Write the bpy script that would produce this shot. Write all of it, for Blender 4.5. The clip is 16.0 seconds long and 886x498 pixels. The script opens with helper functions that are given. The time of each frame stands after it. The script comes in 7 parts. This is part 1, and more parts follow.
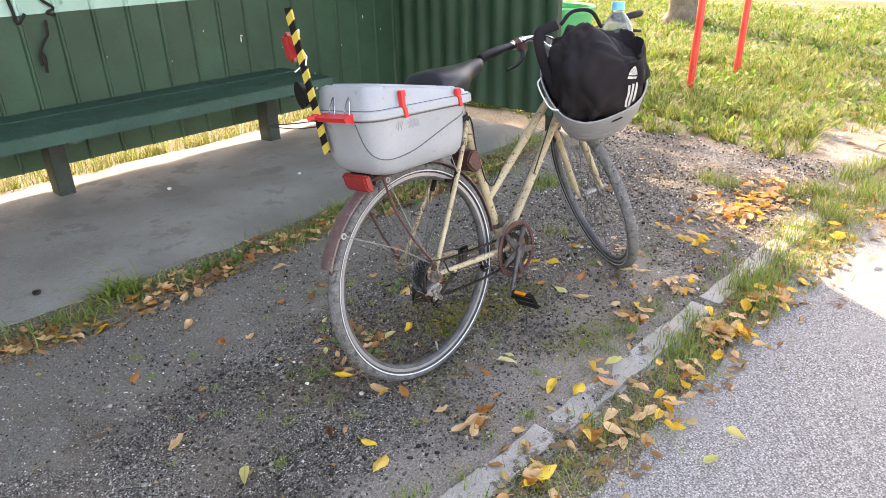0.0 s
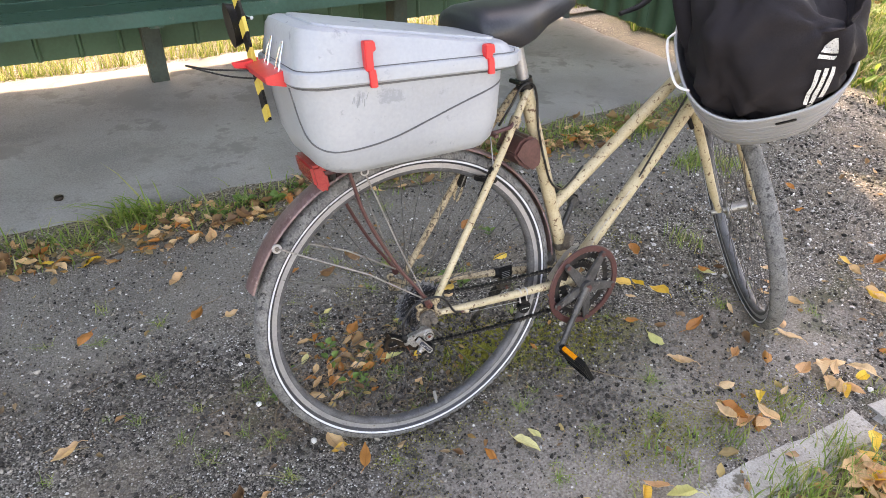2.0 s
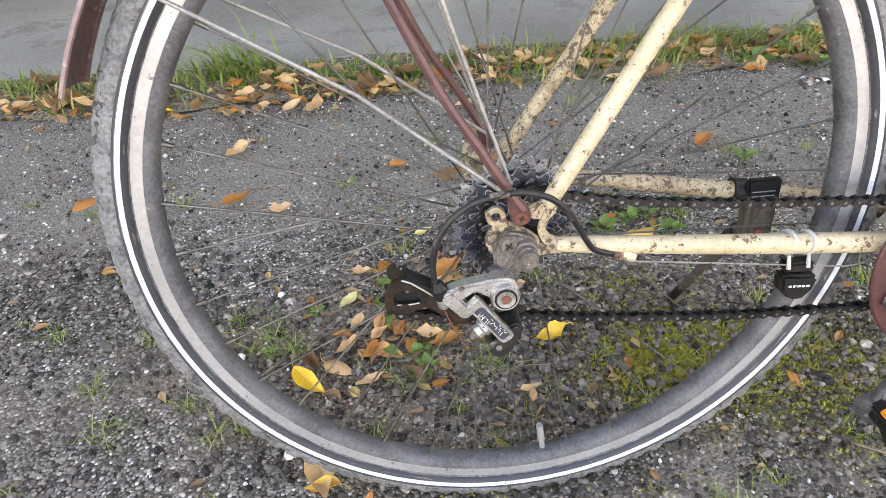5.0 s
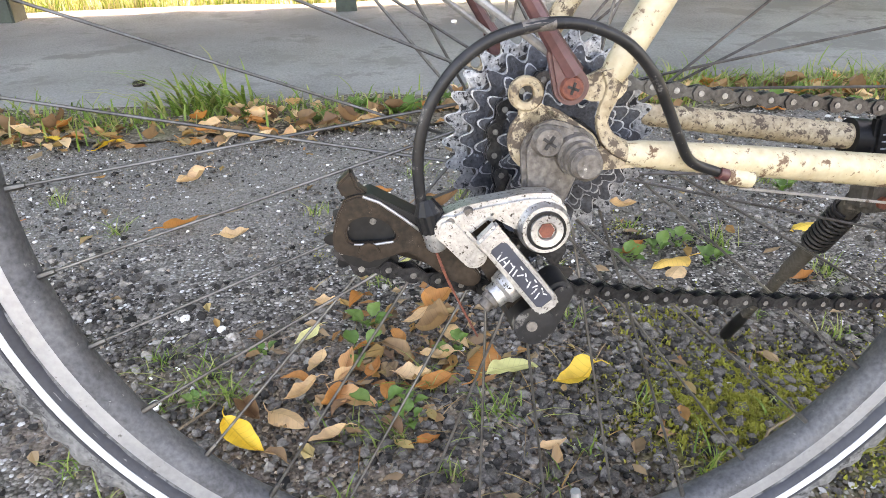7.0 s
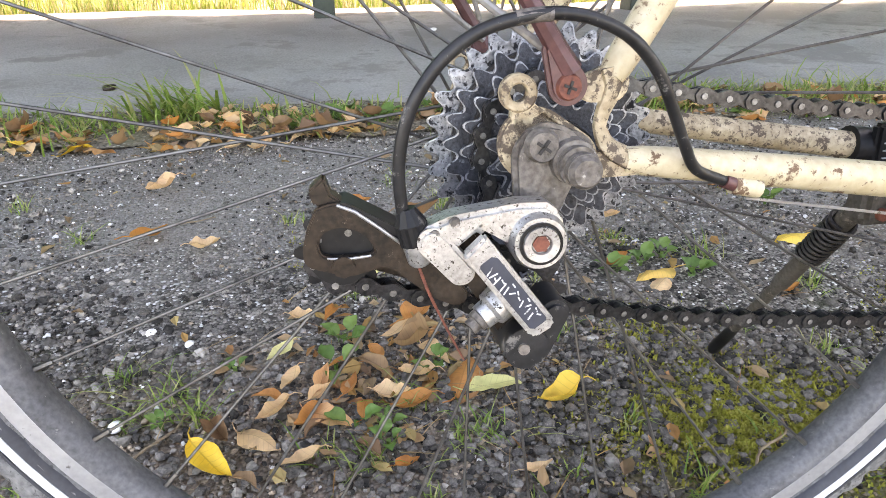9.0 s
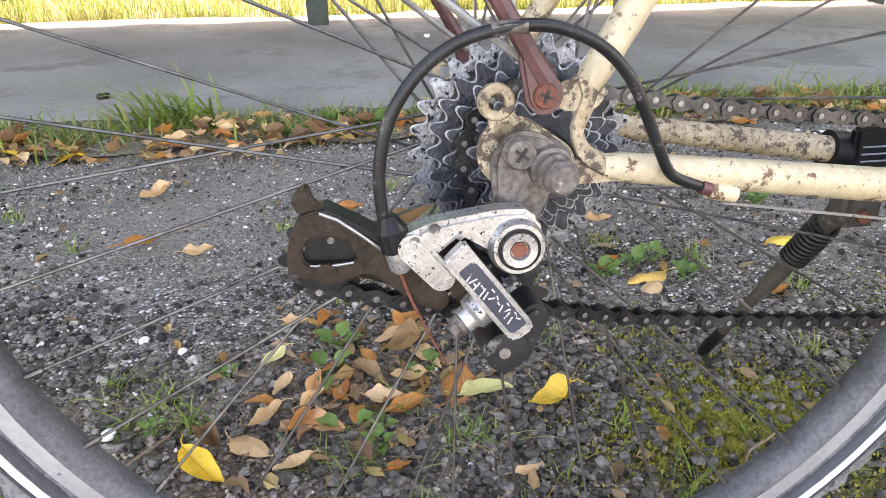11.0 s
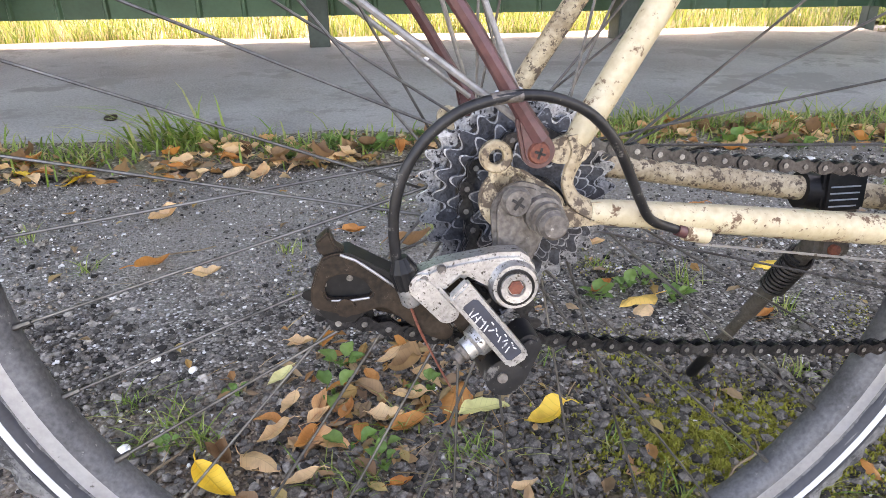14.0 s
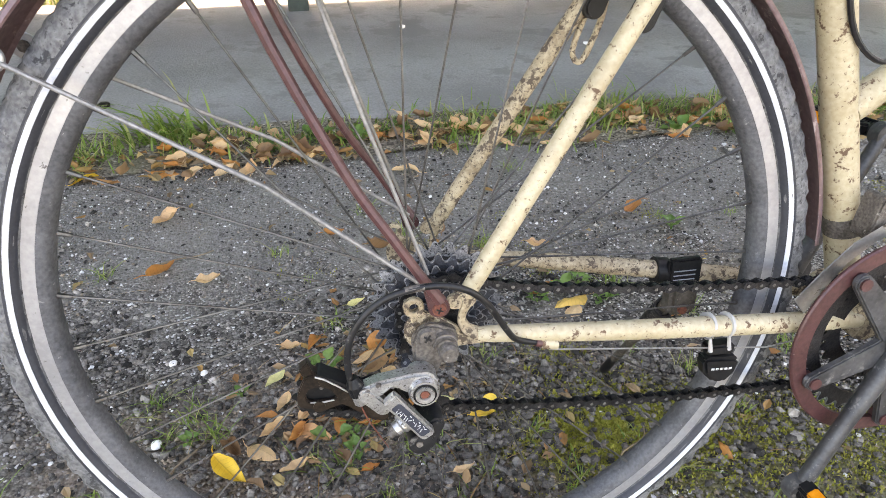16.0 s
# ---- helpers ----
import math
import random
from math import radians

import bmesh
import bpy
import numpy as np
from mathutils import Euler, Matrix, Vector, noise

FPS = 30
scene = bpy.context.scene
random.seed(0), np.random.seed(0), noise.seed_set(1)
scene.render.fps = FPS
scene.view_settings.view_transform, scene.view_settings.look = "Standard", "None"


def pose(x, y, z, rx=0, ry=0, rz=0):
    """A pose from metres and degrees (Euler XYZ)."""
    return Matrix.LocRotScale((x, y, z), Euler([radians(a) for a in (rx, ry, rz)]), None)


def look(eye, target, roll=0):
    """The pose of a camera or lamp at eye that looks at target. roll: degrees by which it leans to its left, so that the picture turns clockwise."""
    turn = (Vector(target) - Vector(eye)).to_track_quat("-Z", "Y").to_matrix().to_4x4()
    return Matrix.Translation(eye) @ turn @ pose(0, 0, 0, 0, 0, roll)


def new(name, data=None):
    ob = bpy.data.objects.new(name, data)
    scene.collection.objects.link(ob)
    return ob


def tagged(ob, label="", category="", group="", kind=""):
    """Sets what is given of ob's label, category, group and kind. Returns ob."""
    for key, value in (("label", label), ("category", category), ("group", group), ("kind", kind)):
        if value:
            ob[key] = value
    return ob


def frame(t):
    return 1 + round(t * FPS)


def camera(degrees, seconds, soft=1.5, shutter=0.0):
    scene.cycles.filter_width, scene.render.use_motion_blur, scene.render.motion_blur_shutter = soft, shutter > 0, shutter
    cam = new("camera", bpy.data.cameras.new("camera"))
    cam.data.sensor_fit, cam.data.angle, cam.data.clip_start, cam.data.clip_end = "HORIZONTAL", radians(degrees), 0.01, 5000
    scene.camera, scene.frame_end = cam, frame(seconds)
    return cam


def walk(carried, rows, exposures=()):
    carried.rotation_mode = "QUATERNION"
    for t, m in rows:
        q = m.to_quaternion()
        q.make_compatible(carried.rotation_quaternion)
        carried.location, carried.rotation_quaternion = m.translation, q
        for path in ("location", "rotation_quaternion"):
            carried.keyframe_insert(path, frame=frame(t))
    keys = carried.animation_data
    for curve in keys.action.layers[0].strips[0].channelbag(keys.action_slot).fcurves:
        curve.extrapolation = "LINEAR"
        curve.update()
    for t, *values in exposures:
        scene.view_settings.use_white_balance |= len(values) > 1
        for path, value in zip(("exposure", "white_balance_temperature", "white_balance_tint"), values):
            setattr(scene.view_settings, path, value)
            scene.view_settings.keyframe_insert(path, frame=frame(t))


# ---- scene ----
cam = camera(67.27, 16.0, soft=0.55)
# seconds, place in metres, Euler angles in degrees
PATH = [
    (0, -1.3338, -1.3775, 1.3435, 64.52, 1.17, -47.03),
    (0.5, -1.1108, -1.3165, 1.3436, 62.71, 1.78, -43.98),
    (1, -0.8469, -1.3035, 1.3089, 60.86, 0.33, -34.01),
    (1.5, -0.6697, -1.2264, 1.2691, 59.61, -0.43, -29.43),
    (2, -0.5190, -1.0567, 1.2747, 56.32, -1.14, -28.31),
    (2.5, -0.3566, -0.9763, 1.2441, 54.82, -0.71, -16.23),
    (3, -0.2122, -0.9265, 1.2102, 52.83, 1.77, -7.26),
    (3.5, -0.1713, -0.7897, 1.1421, 50.83, 0.93, -8.33),
    (4, -0.1395, -0.6561, 1.0174, 48.45, 2.15, -9.76),
    (4.2, -0.1208, -0.6165, 0.9374, 49.00, 2.75, -7.65),
    (6.3, -0.0924, -0.4068, 0.5101, 61.09, 1.53, -5.44),
    (6.5, -0.0937, -0.3946, 0.4970, 61.76, 1.18, -5.89),
    (7, -0.0956, -0.3719, 0.4774, 61.53, 1.07, -6.44),
    (7.5, -0.0933, -0.3626, 0.4723, 61.82, 1.30, -7.28),
    (8, -0.0973, -0.3566, 0.4693, 62.06, 0.91, -7.54),
    (8.5, -0.0956, -0.3554, 0.4680, 61.86, 0.69, -7.63),
    (9, -0.0948, -0.3439, 0.4651, 62.29, 0.06, -8.03),
    (9.2, -0.0935, -0.3415, 0.4703, 62.21, 0.63, -8.58),
    (11.3, -0.0888, -0.3519, 0.4682, 62.75, 0.27, -8.55),
    (11.5, -0.0897, -0.3536, 0.4683, 62.61, 0.31, -8.82),
    (12, -0.0885, -0.3609, 0.4743, 63.30, 0.62, -9.15),
    (12.5, -0.0871, -0.3645, 0.4738, 63.29, 0.29, -9.19),
    (13, -0.0848, -0.3704, 0.4792, 63.95, 0.46, -8.91),
    (13.5, -0.0867, -0.3748, 0.4777, 63.88, 0.14, -8.71),
    (14, -0.0970, -0.3781, 0.4947, 64.10, -0.01, -8.58),
    (14.5, -0.1030, -0.3868, 0.5149, 63.59, 0.28, -8.59),
    (15, -0.0969, -0.4079, 0.5772, 60.24, 0.32, -10.51),
    (15.5, -0.0894, -0.4204, 0.6278, 59.59, 0.68, -10.85),
    (16, -0.0718, -0.4767, 0.7021, 57.83, 0.02, -9.85),
]
walk(cam, [(t, pose(x, y, z, rx, ry, rz)) for t, x, y, z, rx, ry, rz in PATH], exposures=[(0, 2.92, 9650, 24), (1, 3.16, 9650, 25), (2, 3.0, 9950, 24), (3, 2.87, 10150, 24), (4, 3.27, 10350, 25), (6.5, 3.59, 9550, 24), (9, 3.55, 9450, 25), (11.5, 3.49, 9250, 27), (12.5, 3.53, 9050, 28), (14, 3.37, 9150, 28), (15, 3.45, 9350, 25), (16, 3.31, 9550, 23)])

# ---- light ----
SUN_AZ, SUN_EL = 60.0, 35.0  # degrees: from +x towards +y, and above the horizon
world = bpy.data.worlds.new("world")
scene.world = world
world.use_nodes = True
_wn = world.node_tree.nodes
_sky = _wn.new("ShaderNodeTexSky")
_sky.sky_type, _sky.sun_disc = "NISHITA", False
_sky.sun_elevation, _sky.sun_rotation = radians(SUN_EL), radians(90 - SUN_AZ)
_sky.air_density, _sky.dust_density = 1.0, 1.5
world.node_tree.links.new(_sky.outputs[0], _wn["Background"].inputs[0])
_wn["Background"].inputs[1].default_value = 0.15
sun = new("sun", bpy.data.lights.new("sun", "SUN"))
sun.data.energy, sun.data.angle, sun.data.color = 2.7, radians(0.6), (1.0, 0.93, 0.82)
_to_sun = Vector((math.cos(radians(SUN_EL)) * math.cos(radians(SUN_AZ)), math.cos(radians(SUN_EL)) * math.sin(radians(SUN_AZ)), math.sin(radians(SUN_EL))))
sun.matrix_world = look(_to_sun * 20, (0, 0, 0))

# ---- materials ----


def surface(name, a, b, rough=0.6, metal=0.0, scale=6.0, fine=90.0, fine_amount=0.35, bump=0.25, depth=0.002,
            spots=None, spot_scale=14.0, spot_at=0.62, spot_rough=0.9, spec=0.5, by_piece=0.0, island=False, space="Object"):
    """Two colours mixed by large clouds and fine grain, with optional spots (rust, chips, dirt) and relief."""
    m = bpy.data.materials.new(name)
    m.use_nodes = True
    nt = m.node_tree
    n, link = nt.nodes, nt.links.new
    bsdf = n["Principled BSDF"]
    co = n.new("ShaderNodeTexCoord")
    info = n.new("ShaderNodeObjectInfo")
    shift = n.new("ShaderNodeVectorMath")
    shift.operation = "ADD"
    mul = n.new("ShaderNodeMath")
    mul.operation, mul.inputs[1].default_value = "MULTIPLY", 37.0
    link(info.outputs["Random"], mul.inputs[0])
    link(co.outputs[space], shift.inputs[0])
    link(mul.outputs[0], shift.inputs[1])

    def cloud(size, detail):
        t = n.new("ShaderNodeTexNoise")
        t.inputs["Scale"].default_value, t.inputs["Detail"].default_value = size, detail
        link(shift.outputs[0], t.inputs["Vector"])
        return t.outputs[0]

    big, small = cloud(scale, 4), cloud(fine, 5)
    mixf = n.new("ShaderNodeMix")
    mixf.data_type = "FLOAT"
    mixf.inputs[0].default_value = fine_amount
    link(big, mixf.inputs[2])
    link(small, mixf.inputs[3])
    ramp = n.new("ShaderNodeValToRGB")
    ramp.color_ramp.elements[0].position, ramp.color_ramp.elements[1].position = 0.36, 0.64
    ramp.color_ramp.elements[0].color, ramp.color_ramp.elements[1].color = (*a, 1), (*b, 1)
    link(mixf.outputs[0], ramp.inputs[0])
    colour, r_out = ramp.outputs[0], None
    if by_piece:
        hsv = n.new("ShaderNodeHueSaturation")
        rng = n.new("ShaderNodeMapRange")
        rng.inputs[3].default_value, rng.inputs[4].default_value = 1 - by_piece, 1 + by_piece
        if island:
            geo = n.new("ShaderNodeNewGeometry")
            link(geo.outputs["Random Per Island"], rng.inputs[0])
        else:
            link(info.outputs["Random"], rng.inputs[0])
        link(rng.outputs[0], hsv.inputs["Value"])
        link(colour, hsv.inputs["Color"])
        colour = hsv.outputs[0]
    if spots:
        def mask(size, low, wide, most):
            t = n.new("ShaderNodeTexNoise")
            t.inputs["Scale"].default_value, t.inputs["Detail"].default_value, t.inputs["Roughness"].default_value = size, 8, 0.68
            link(shift.outputs[0], t.inputs["Vector"])
            e = n.new("ShaderNodeMapRange")
            e.inputs[1].default_value, e.inputs[2].default_value, e.inputs[4].default_value = low, low + wide, most
            link(t.outputs[0], e.inputs[0])
            return e

        edge = n.new("ShaderNodeMath")
        edge.operation = "MAXIMUM"
        link(mask(spot_scale, spot_at, 0.05, 1.0).outputs[0], edge.inputs[0])
        film = n.new("ShaderNodeMath")
        film.operation = "MAXIMUM"
        link(mask(spot_scale * 3.1, spot_at + 0.03, 0.06, 0.9).outputs[0], film.inputs[0])
        link(mask(spot_scale * 0.3, spot_at - 0.08, 0.3, 0.28).outputs[0], film.inputs[1])
        link(film.outputs[0], edge.inputs[1])
        mixc = n.new("ShaderNodeMix")
        mixc.data_type = "RGBA"
        link(edge.outputs[0], mixc.inputs[0])
        link(colour, mixc.inputs[6])
        mixc.inputs[7].default_value = (*spots, 1)
        colour = mixc.outputs[2]
        rm = n.new("ShaderNodeMapRange")
        rm.inputs[3].default_value, rm.inputs[4].default_value = rough, spot_rough
        link(edge.outputs[0], rm.inputs[0])
        r_out = rm.outputs[0]
    link(colour, bsdf.inputs["Base Color"])
    if r_out:
        link(r_out, bsdf.inputs["Roughness"])
    else:
        bsdf.inputs["Roughness"].default_value = rough
    bsdf.inputs["Metallic"].default_value = metal
    bsdf.inputs["Specular IOR Level"].default_value = spec
    if bump:
        bp = n.new("ShaderNodeBump")
        bp.inputs["Strength"].default_value, bp.inputs["Distance"].default_value = bump, depth
        link(mixf.outputs[0], bp.inputs["Height"])
        link(bp.outputs[0], bsdf.inputs["Normal"])
    return m


def pebbled(name, dark, light, chip, size=140.0, chips=0.12, dirt=(0.05, 0.045, 0.03), dirt_at=0.55, moss=None, bump=0.6, depth=0.004, rough=0.9, even=0.45, patches=(), gap_tone=0.45):
    """Stones with gaps darkened as binder and as the shade between them: cells of varied grey with pale chips, dirt and
    moss clouds between.
    """
    m = bpy.data.materials.new(name)
    m.use_nodes = True
    nt = m.node_tree
    n, link = nt.nodes, nt.links.new
    bsdf = n["Principled BSDF"]
    co = n.new("ShaderNodeTexCoord").outputs["Object"]

    def cells(s, kind="F1"):
        v = n.new("ShaderNodeTexVoronoi")
        v.feature = kind
        v.inputs["Scale"].default_value = s
        link(co, v.inputs["Vector"])
        return v

    def cloud(s, d=5):
        t = n.new("ShaderNodeTexNoise")
        t.inputs["Scale"].default_value, t.inputs["Detail"].default_value = s, d
        link(co, t.inputs["Vector"])
        return t.outputs[0]

    def mapped(src, lo, hi):
        r = n.new("ShaderNodeMapRange")
        r.inputs[1].default_value, r.inputs[2].default_value = lo, hi
        link(src, r.inputs[0])
        return r.outputs[0]

    def mix(fac, one, two):
        x = n.new("ShaderNodeMix")
        x.data_type = "RGBA"
        link(fac, x.inputs[0])
        for k, v in ((6, one), (7, two)):
            if isinstance(v, tuple):
                x.inputs[k].default_value = (*v, 1)
            else:
                link(v, x.inputs[k])
        return x.outputs[2]

    c1 = cells(size)
    sep = n.new("ShaderNodeSeparateColor")
    link(c1.outputs["Color"], sep.inputs[0])
    stone = mix(sep.outputs[0], dark, light)
    stone = mix(mapped(sep.outputs[1], 1 - chips, 1 - chips + 0.02), stone, chip)
    gap = mapped(c1.outputs["Distance"], 0.45, 0.75)
    col = mix(gap, stone, tuple(gap_tone * x for x in dark))
    veil = n.new("ShaderNodeMath")
    veil.operation, veil.inputs[1].default_value = "MULTIPLY", 0.68
    link(mapped(cloud(3.2), dirt_at, dirt_at + 0.18), veil.inputs[0])
    col = mix(veil.outputs[0], col, dirt)
    if moss:
        col = mix(mapped(cloud(2.3, 7), 0.60, 0.72), col, moss)
    pale = n.new("ShaderNodeMath")
    pale.operation, pale.inputs[1].default_value = "MULTIPLY", even
    link(mapped(cloud(0.9, 3), 0.35, 0.75), pale.inputs[0])
    col = mix(pale.outputs[0], col, tuple(0.8 * (x + y) / 2 for x, y in zip(dark, light)))
    for one, two, centre, radii, most in patches:
        # worn-in dirt, some lightened for stronger light: an oval with a ragged limit, its own two tones of grain
        off = n.new("ShaderNodeVectorMath")
        off.operation, off.inputs[1].default_value = "SUBTRACT", (*centre, 0)
        link(co, off.inputs[0])
        fit_ = n.new("ShaderNodeVectorMath")
        fit_.operation, fit_.inputs[1].default_value = "MULTIPLY", (1 / radii[0], 1 / radii[1], 0)
        link(off.outputs[0], fit_.inputs[0])
        far = n.new("ShaderNodeVectorMath")
        far.operation = "LENGTH"
        link(fit_.outputs[0], far.inputs[0])
        rag = n.new("ShaderNodeMath")
        rag.operation, rag.inputs[1].default_value = "MULTIPLY_ADD", 1.9
        link(cloud(9.0, 9), rag.inputs[0])
        link(far.outputs["Value"], rag.inputs[2])
        amount = n.new("ShaderNodeMapRange")
        amount.inputs[1].default_value, amount.inputs[2].default_value, amount.inputs[3].default_value, amount.inputs[4].default_value = 1.75, 2.15, most, 0.0
        link(rag.outputs[0], amount.inputs[0])
        col = mix(amount.outputs[0], col, mix(mapped(cloud(150, 6), 0.35, 0.65), one, two))
    link(col, bsdf.inputs["Base Color"])
    bsdf.inputs["Roughness"].default_value = rough
    bsdf.inputs["Specular IOR Level"].default_value = 0.3
    bp = n.new("ShaderNodeBump")
    bp.invert = True
    bp.inputs["Strength"].default_value, bp.inputs["Distance"].default_value = bump, depth
    link(c1.outputs["Distance"], bp.inputs["Height"])
    b2 = n.new("ShaderNodeBump")
    b2.inputs["Strength"].default_value, b2.inputs["Distance"].default_value = 0.5, 0.01
    link(cloud(28), b2.inputs["Height"])
    link(bp.outputs[0], b2.inputs["Normal"])
    link(b2.outputs[0], bsdf.inputs["Normal"])
    return m


def foliage(name, cols, rough=0.55, through_light=0.35, island=False, vein=False):
    """Leaves: colours picked by piece, blotched, and letting some light through."""
    m = bpy.data.materials.new(name)
    m.use_nodes = True
    nt = m.node_tree
    n, link = nt.nodes, nt.links.new
    bsdf = n["Principled BSDF"]
    if island:
        pick = n.new("ShaderNodeNewGeometry").outputs["Random Per Island"]
    else:
        pick = n.new("ShaderNodeObjectInfo").outputs["Random"]
    ramp = n.new("ShaderNodeValToRGB")
    els = ramp.color_ramp.elements
    els[0].color, els[1].color = (*cols[0], 1), (*cols[-1], 1)
    for i, c in enumerate(cols[1:-1], 1):
        e = els.new(i / (len(cols) - 1))
        e.color = (*c, 1)
    link(pick, ramp.inputs[0])
    co = n.new("ShaderNodeTexCoord").outputs["Object"]
    t = n.new("ShaderNodeTexNoise")
    t.inputs["Scale"].default_value, t.inputs["Detail"].default_value = 60.0, 4
    link(co, t.inputs["Vector"])
    mr = n.new("ShaderNodeMapRange")
    mr.inputs[1].default_value, mr.inputs[2].default_value, mr.inputs[4].default_value = 0.52, 0.75, 0.75
    link(t.outputs[0], mr.inputs[0])
    spread = mr.outputs[0]
    if vein:
        # side veins that leave the midrib at a slant, and the midrib itself
        xyz = n.new("ShaderNodeSeparateXYZ")
        link(co, xyz.inputs[0])

        def calc(op, one, two=0.0, three=0.0):
            c = n.new("ShaderNodeMath")
            c.operation = op
            for slot, v in zip(c.inputs, (one, two, three)):
                if isinstance(v, float):
                    slot.default_value = v
                else:
                    link(v, slot)
            return c.outputs[0]

        side = calc("ABSOLUTE", xyz.outputs["Y"])
        wave_ = calc("ABSOLUTE", calc("SINE", calc("MULTIPLY", calc("MULTIPLY_ADD", side, -0.75, xyz.outputs["X"]), 470.0)))
        thin = calc("MULTIPLY", calc("LESS_THAN", wave_, 0.2), 0.3)
        rib = calc("MULTIPLY", calc("LESS_THAN", side, 0.0006), 0.5)
        edge_ = calc("MULTIPLY", calc("GREATER_THAN", calc("ADD", side, calc("MULTIPLY", t.outputs[0], 0.016)), 0.0215), 0.55)
        spread = calc("MAXIMUM", calc("MAXIMUM", thin, rib), calc("MAXIMUM", edge_, spread))
    mx = n.new("ShaderNodeMix")
    mx.data_type = "RGBA"
    link(spread, mx.inputs[0])
    link(ramp.outputs[0], mx.inputs[6])
    dk = n.new("ShaderNodeHueSaturation")
    dk.inputs["Value"].default_value = 0.55
    link(ramp.outputs[0], dk.inputs["Color"])
    link(dk.outputs[0], mx.inputs[7])
    link(mx.outputs[2], bsdf.inputs["Base Color"])
    bsdf.inputs["Roughness"].default_value = rough
    bsdf.inputs["Specular IOR Level"].default_value = 0.35
    tr = n.new("ShaderNodeBsdfTranslucent")
    link(mx.outputs[2], tr.inputs["Color"])
    ms = n.new("ShaderNodeMixShader")
    ms.inputs[0].default_value = through_light
    link(bsdf.outputs[0], ms.inputs[1])
    link(tr.outputs[0], ms.inputs[2])
    link(ms.outputs[0], n["Material Output"].inputs["Surface"])
    bp = n.new("ShaderNodeBump")
    bp.inputs["Strength"].default_value, bp.inputs["Distance"].default_value = 0.4, 0.002
    link(t.outputs[0], bp.inputs["Height"])
    link(bp.outputs[0], bsdf.inputs["Normal"])
    return m


M_ASPHALT = pebbled("old_asphalt", (0.045, 0.039, 0.032), (0.335, 0.305, 0.262), (0.66, 0.64, 0.6), 230, 0.09, dirt=(0.17, 0.14, 0.108), dirt_at=0.47, moss=(0.075, 0.08, 0.03), bump=0.9, even=0.15, patches=(
    ((0.145, 0.132, 0.114), (0.28, 0.258, 0.226), (-2.6, 0.88), (4.6, 0.42), 0.7),
    ((0.145, 0.132, 0.114), (0.28, 0.258, 0.226), (0.9, 0.8), (1.4, 0.26), 0.5),
    # this and the last: pale soil, lightened for the stronger light by the kerb
    ((0.19, 0.165, 0.138), (0.36, 0.32, 0.275), (0.62, -0.27), (0.75, 0.25), 0.7),
    ((0.095, 0.07, 0.05), (0.28, 0.215, 0.16), (0.0, 0.17), (0.42, 0.16), 0.75),
    ((0.1, 0.095, 0.025), (0.21, 0.2, 0.055), (0.27, 0.125), (0.19, 0.085), 0.8),
    ((0.1, 0.095, 0.025), (0.2, 0.19, 0.055), (0.52, 0.02), (0.22, 0.1), 0.6),
    ((0.18, 0.155, 0.128), (0.35, 0.31, 0.265), (-0.1, -0.38), (0.7, 0.16), 0.75)))
M_PATH = pebbled("path_asphalt", (0.18, 0.176, 0.168), (0.42, 0.412, 0.398), (0.52, 0.52, 0.5), 200, 0.06, dirt=(0.25, 0.243, 0.23), bump=0.6, depth=0.002, gap_tone=0.6, even=0.25)
M_SOIL = pebbled("soil", (0.12, 0.098, 0.07), (0.34, 0.285, 0.215), (0.5, 0.46, 0.38), 130, 0.07, dirt=(0.22, 0.18, 0.13), moss=(0.12, 0.12, 0.04))
M_TURF = pebbled("turf_soil", (0.035, 0.05, 0.012), (0.11, 0.13, 0.035), (0.2, 0.18, 0.08), 60, 0.1, dirt=(0.07, 0.085, 0.025), moss=(0.06, 0.1, 0.015))
M_DIRT = pebbled("pale_dirt", (0.14, 0.128, 0.112), (0.37, 0.345, 0.31), (0.6, 0.57, 0.52), 120, 0.08, dirt=(0.11, 0.092, 0.07), dirt_at=0.46, even=0.3)
M_KERB = surface("kerb_concrete", (0.29, 0.272, 0.243), (0.46, 0.44, 0.405), 0.92, 0, 9, 190, 0.6, 1.0, 0.008, spots=(0.125, 0.11, 0.082), spot_scale=14, spot_at=0.56)
M_SLAB = surface("slab_concrete", (0.185, 0.171, 0.156), (0.335, 0.315, 0.29), 0.9, 0, 2.2, 140, 0.45, 0.9, 0.006, spots=(0.205, 0.19, 0.173), spot_scale=3.2, spot_at=0.55)
M_GREEN = surface("dark_green_paint", (0.013, 0.05, 0.028), (0.023, 0.077, 0.045), 0.55, 0, 4, 60, 0.3, 0.12, 0.002, spots=(0.02, 0.055, 0.035), spot_scale=3, by_piece=0.1)
M_TURQ = surface("turquoise_paint", (0.3, 0.52, 0.47), (0.38, 0.6, 0.55), 0.55, 0, 4, 60, 0.3, 0.12, 0.002, spots=(0.16, 0.3, 0.27), spot_scale=7, spot_at=0.66, by_piece=0.06)
M_BENCH = surface("bench_paint", (0.013, 0.056, 0.044), (0.023, 0.09, 0.073), 0.38, 0, 3, 70, 0.4, 0.15, 0.002, spots=(0.1, 0.12, 0.105), spot_scale=4, spot_at=0.6)
M_POST = surface("dark_post", (0.02, 0.03, 0.024), (0.04, 0.055, 0.045), 0.7, 0, 8, 80, 0.4, 0.3, 0.003, spots=(0.06, 0.045, 0.03))
M_ROOF = surface("roof_sheet", (0.1, 0.11, 0.105), (0.16, 0.165, 0.16), 0.6, 0.0, 3, 40)
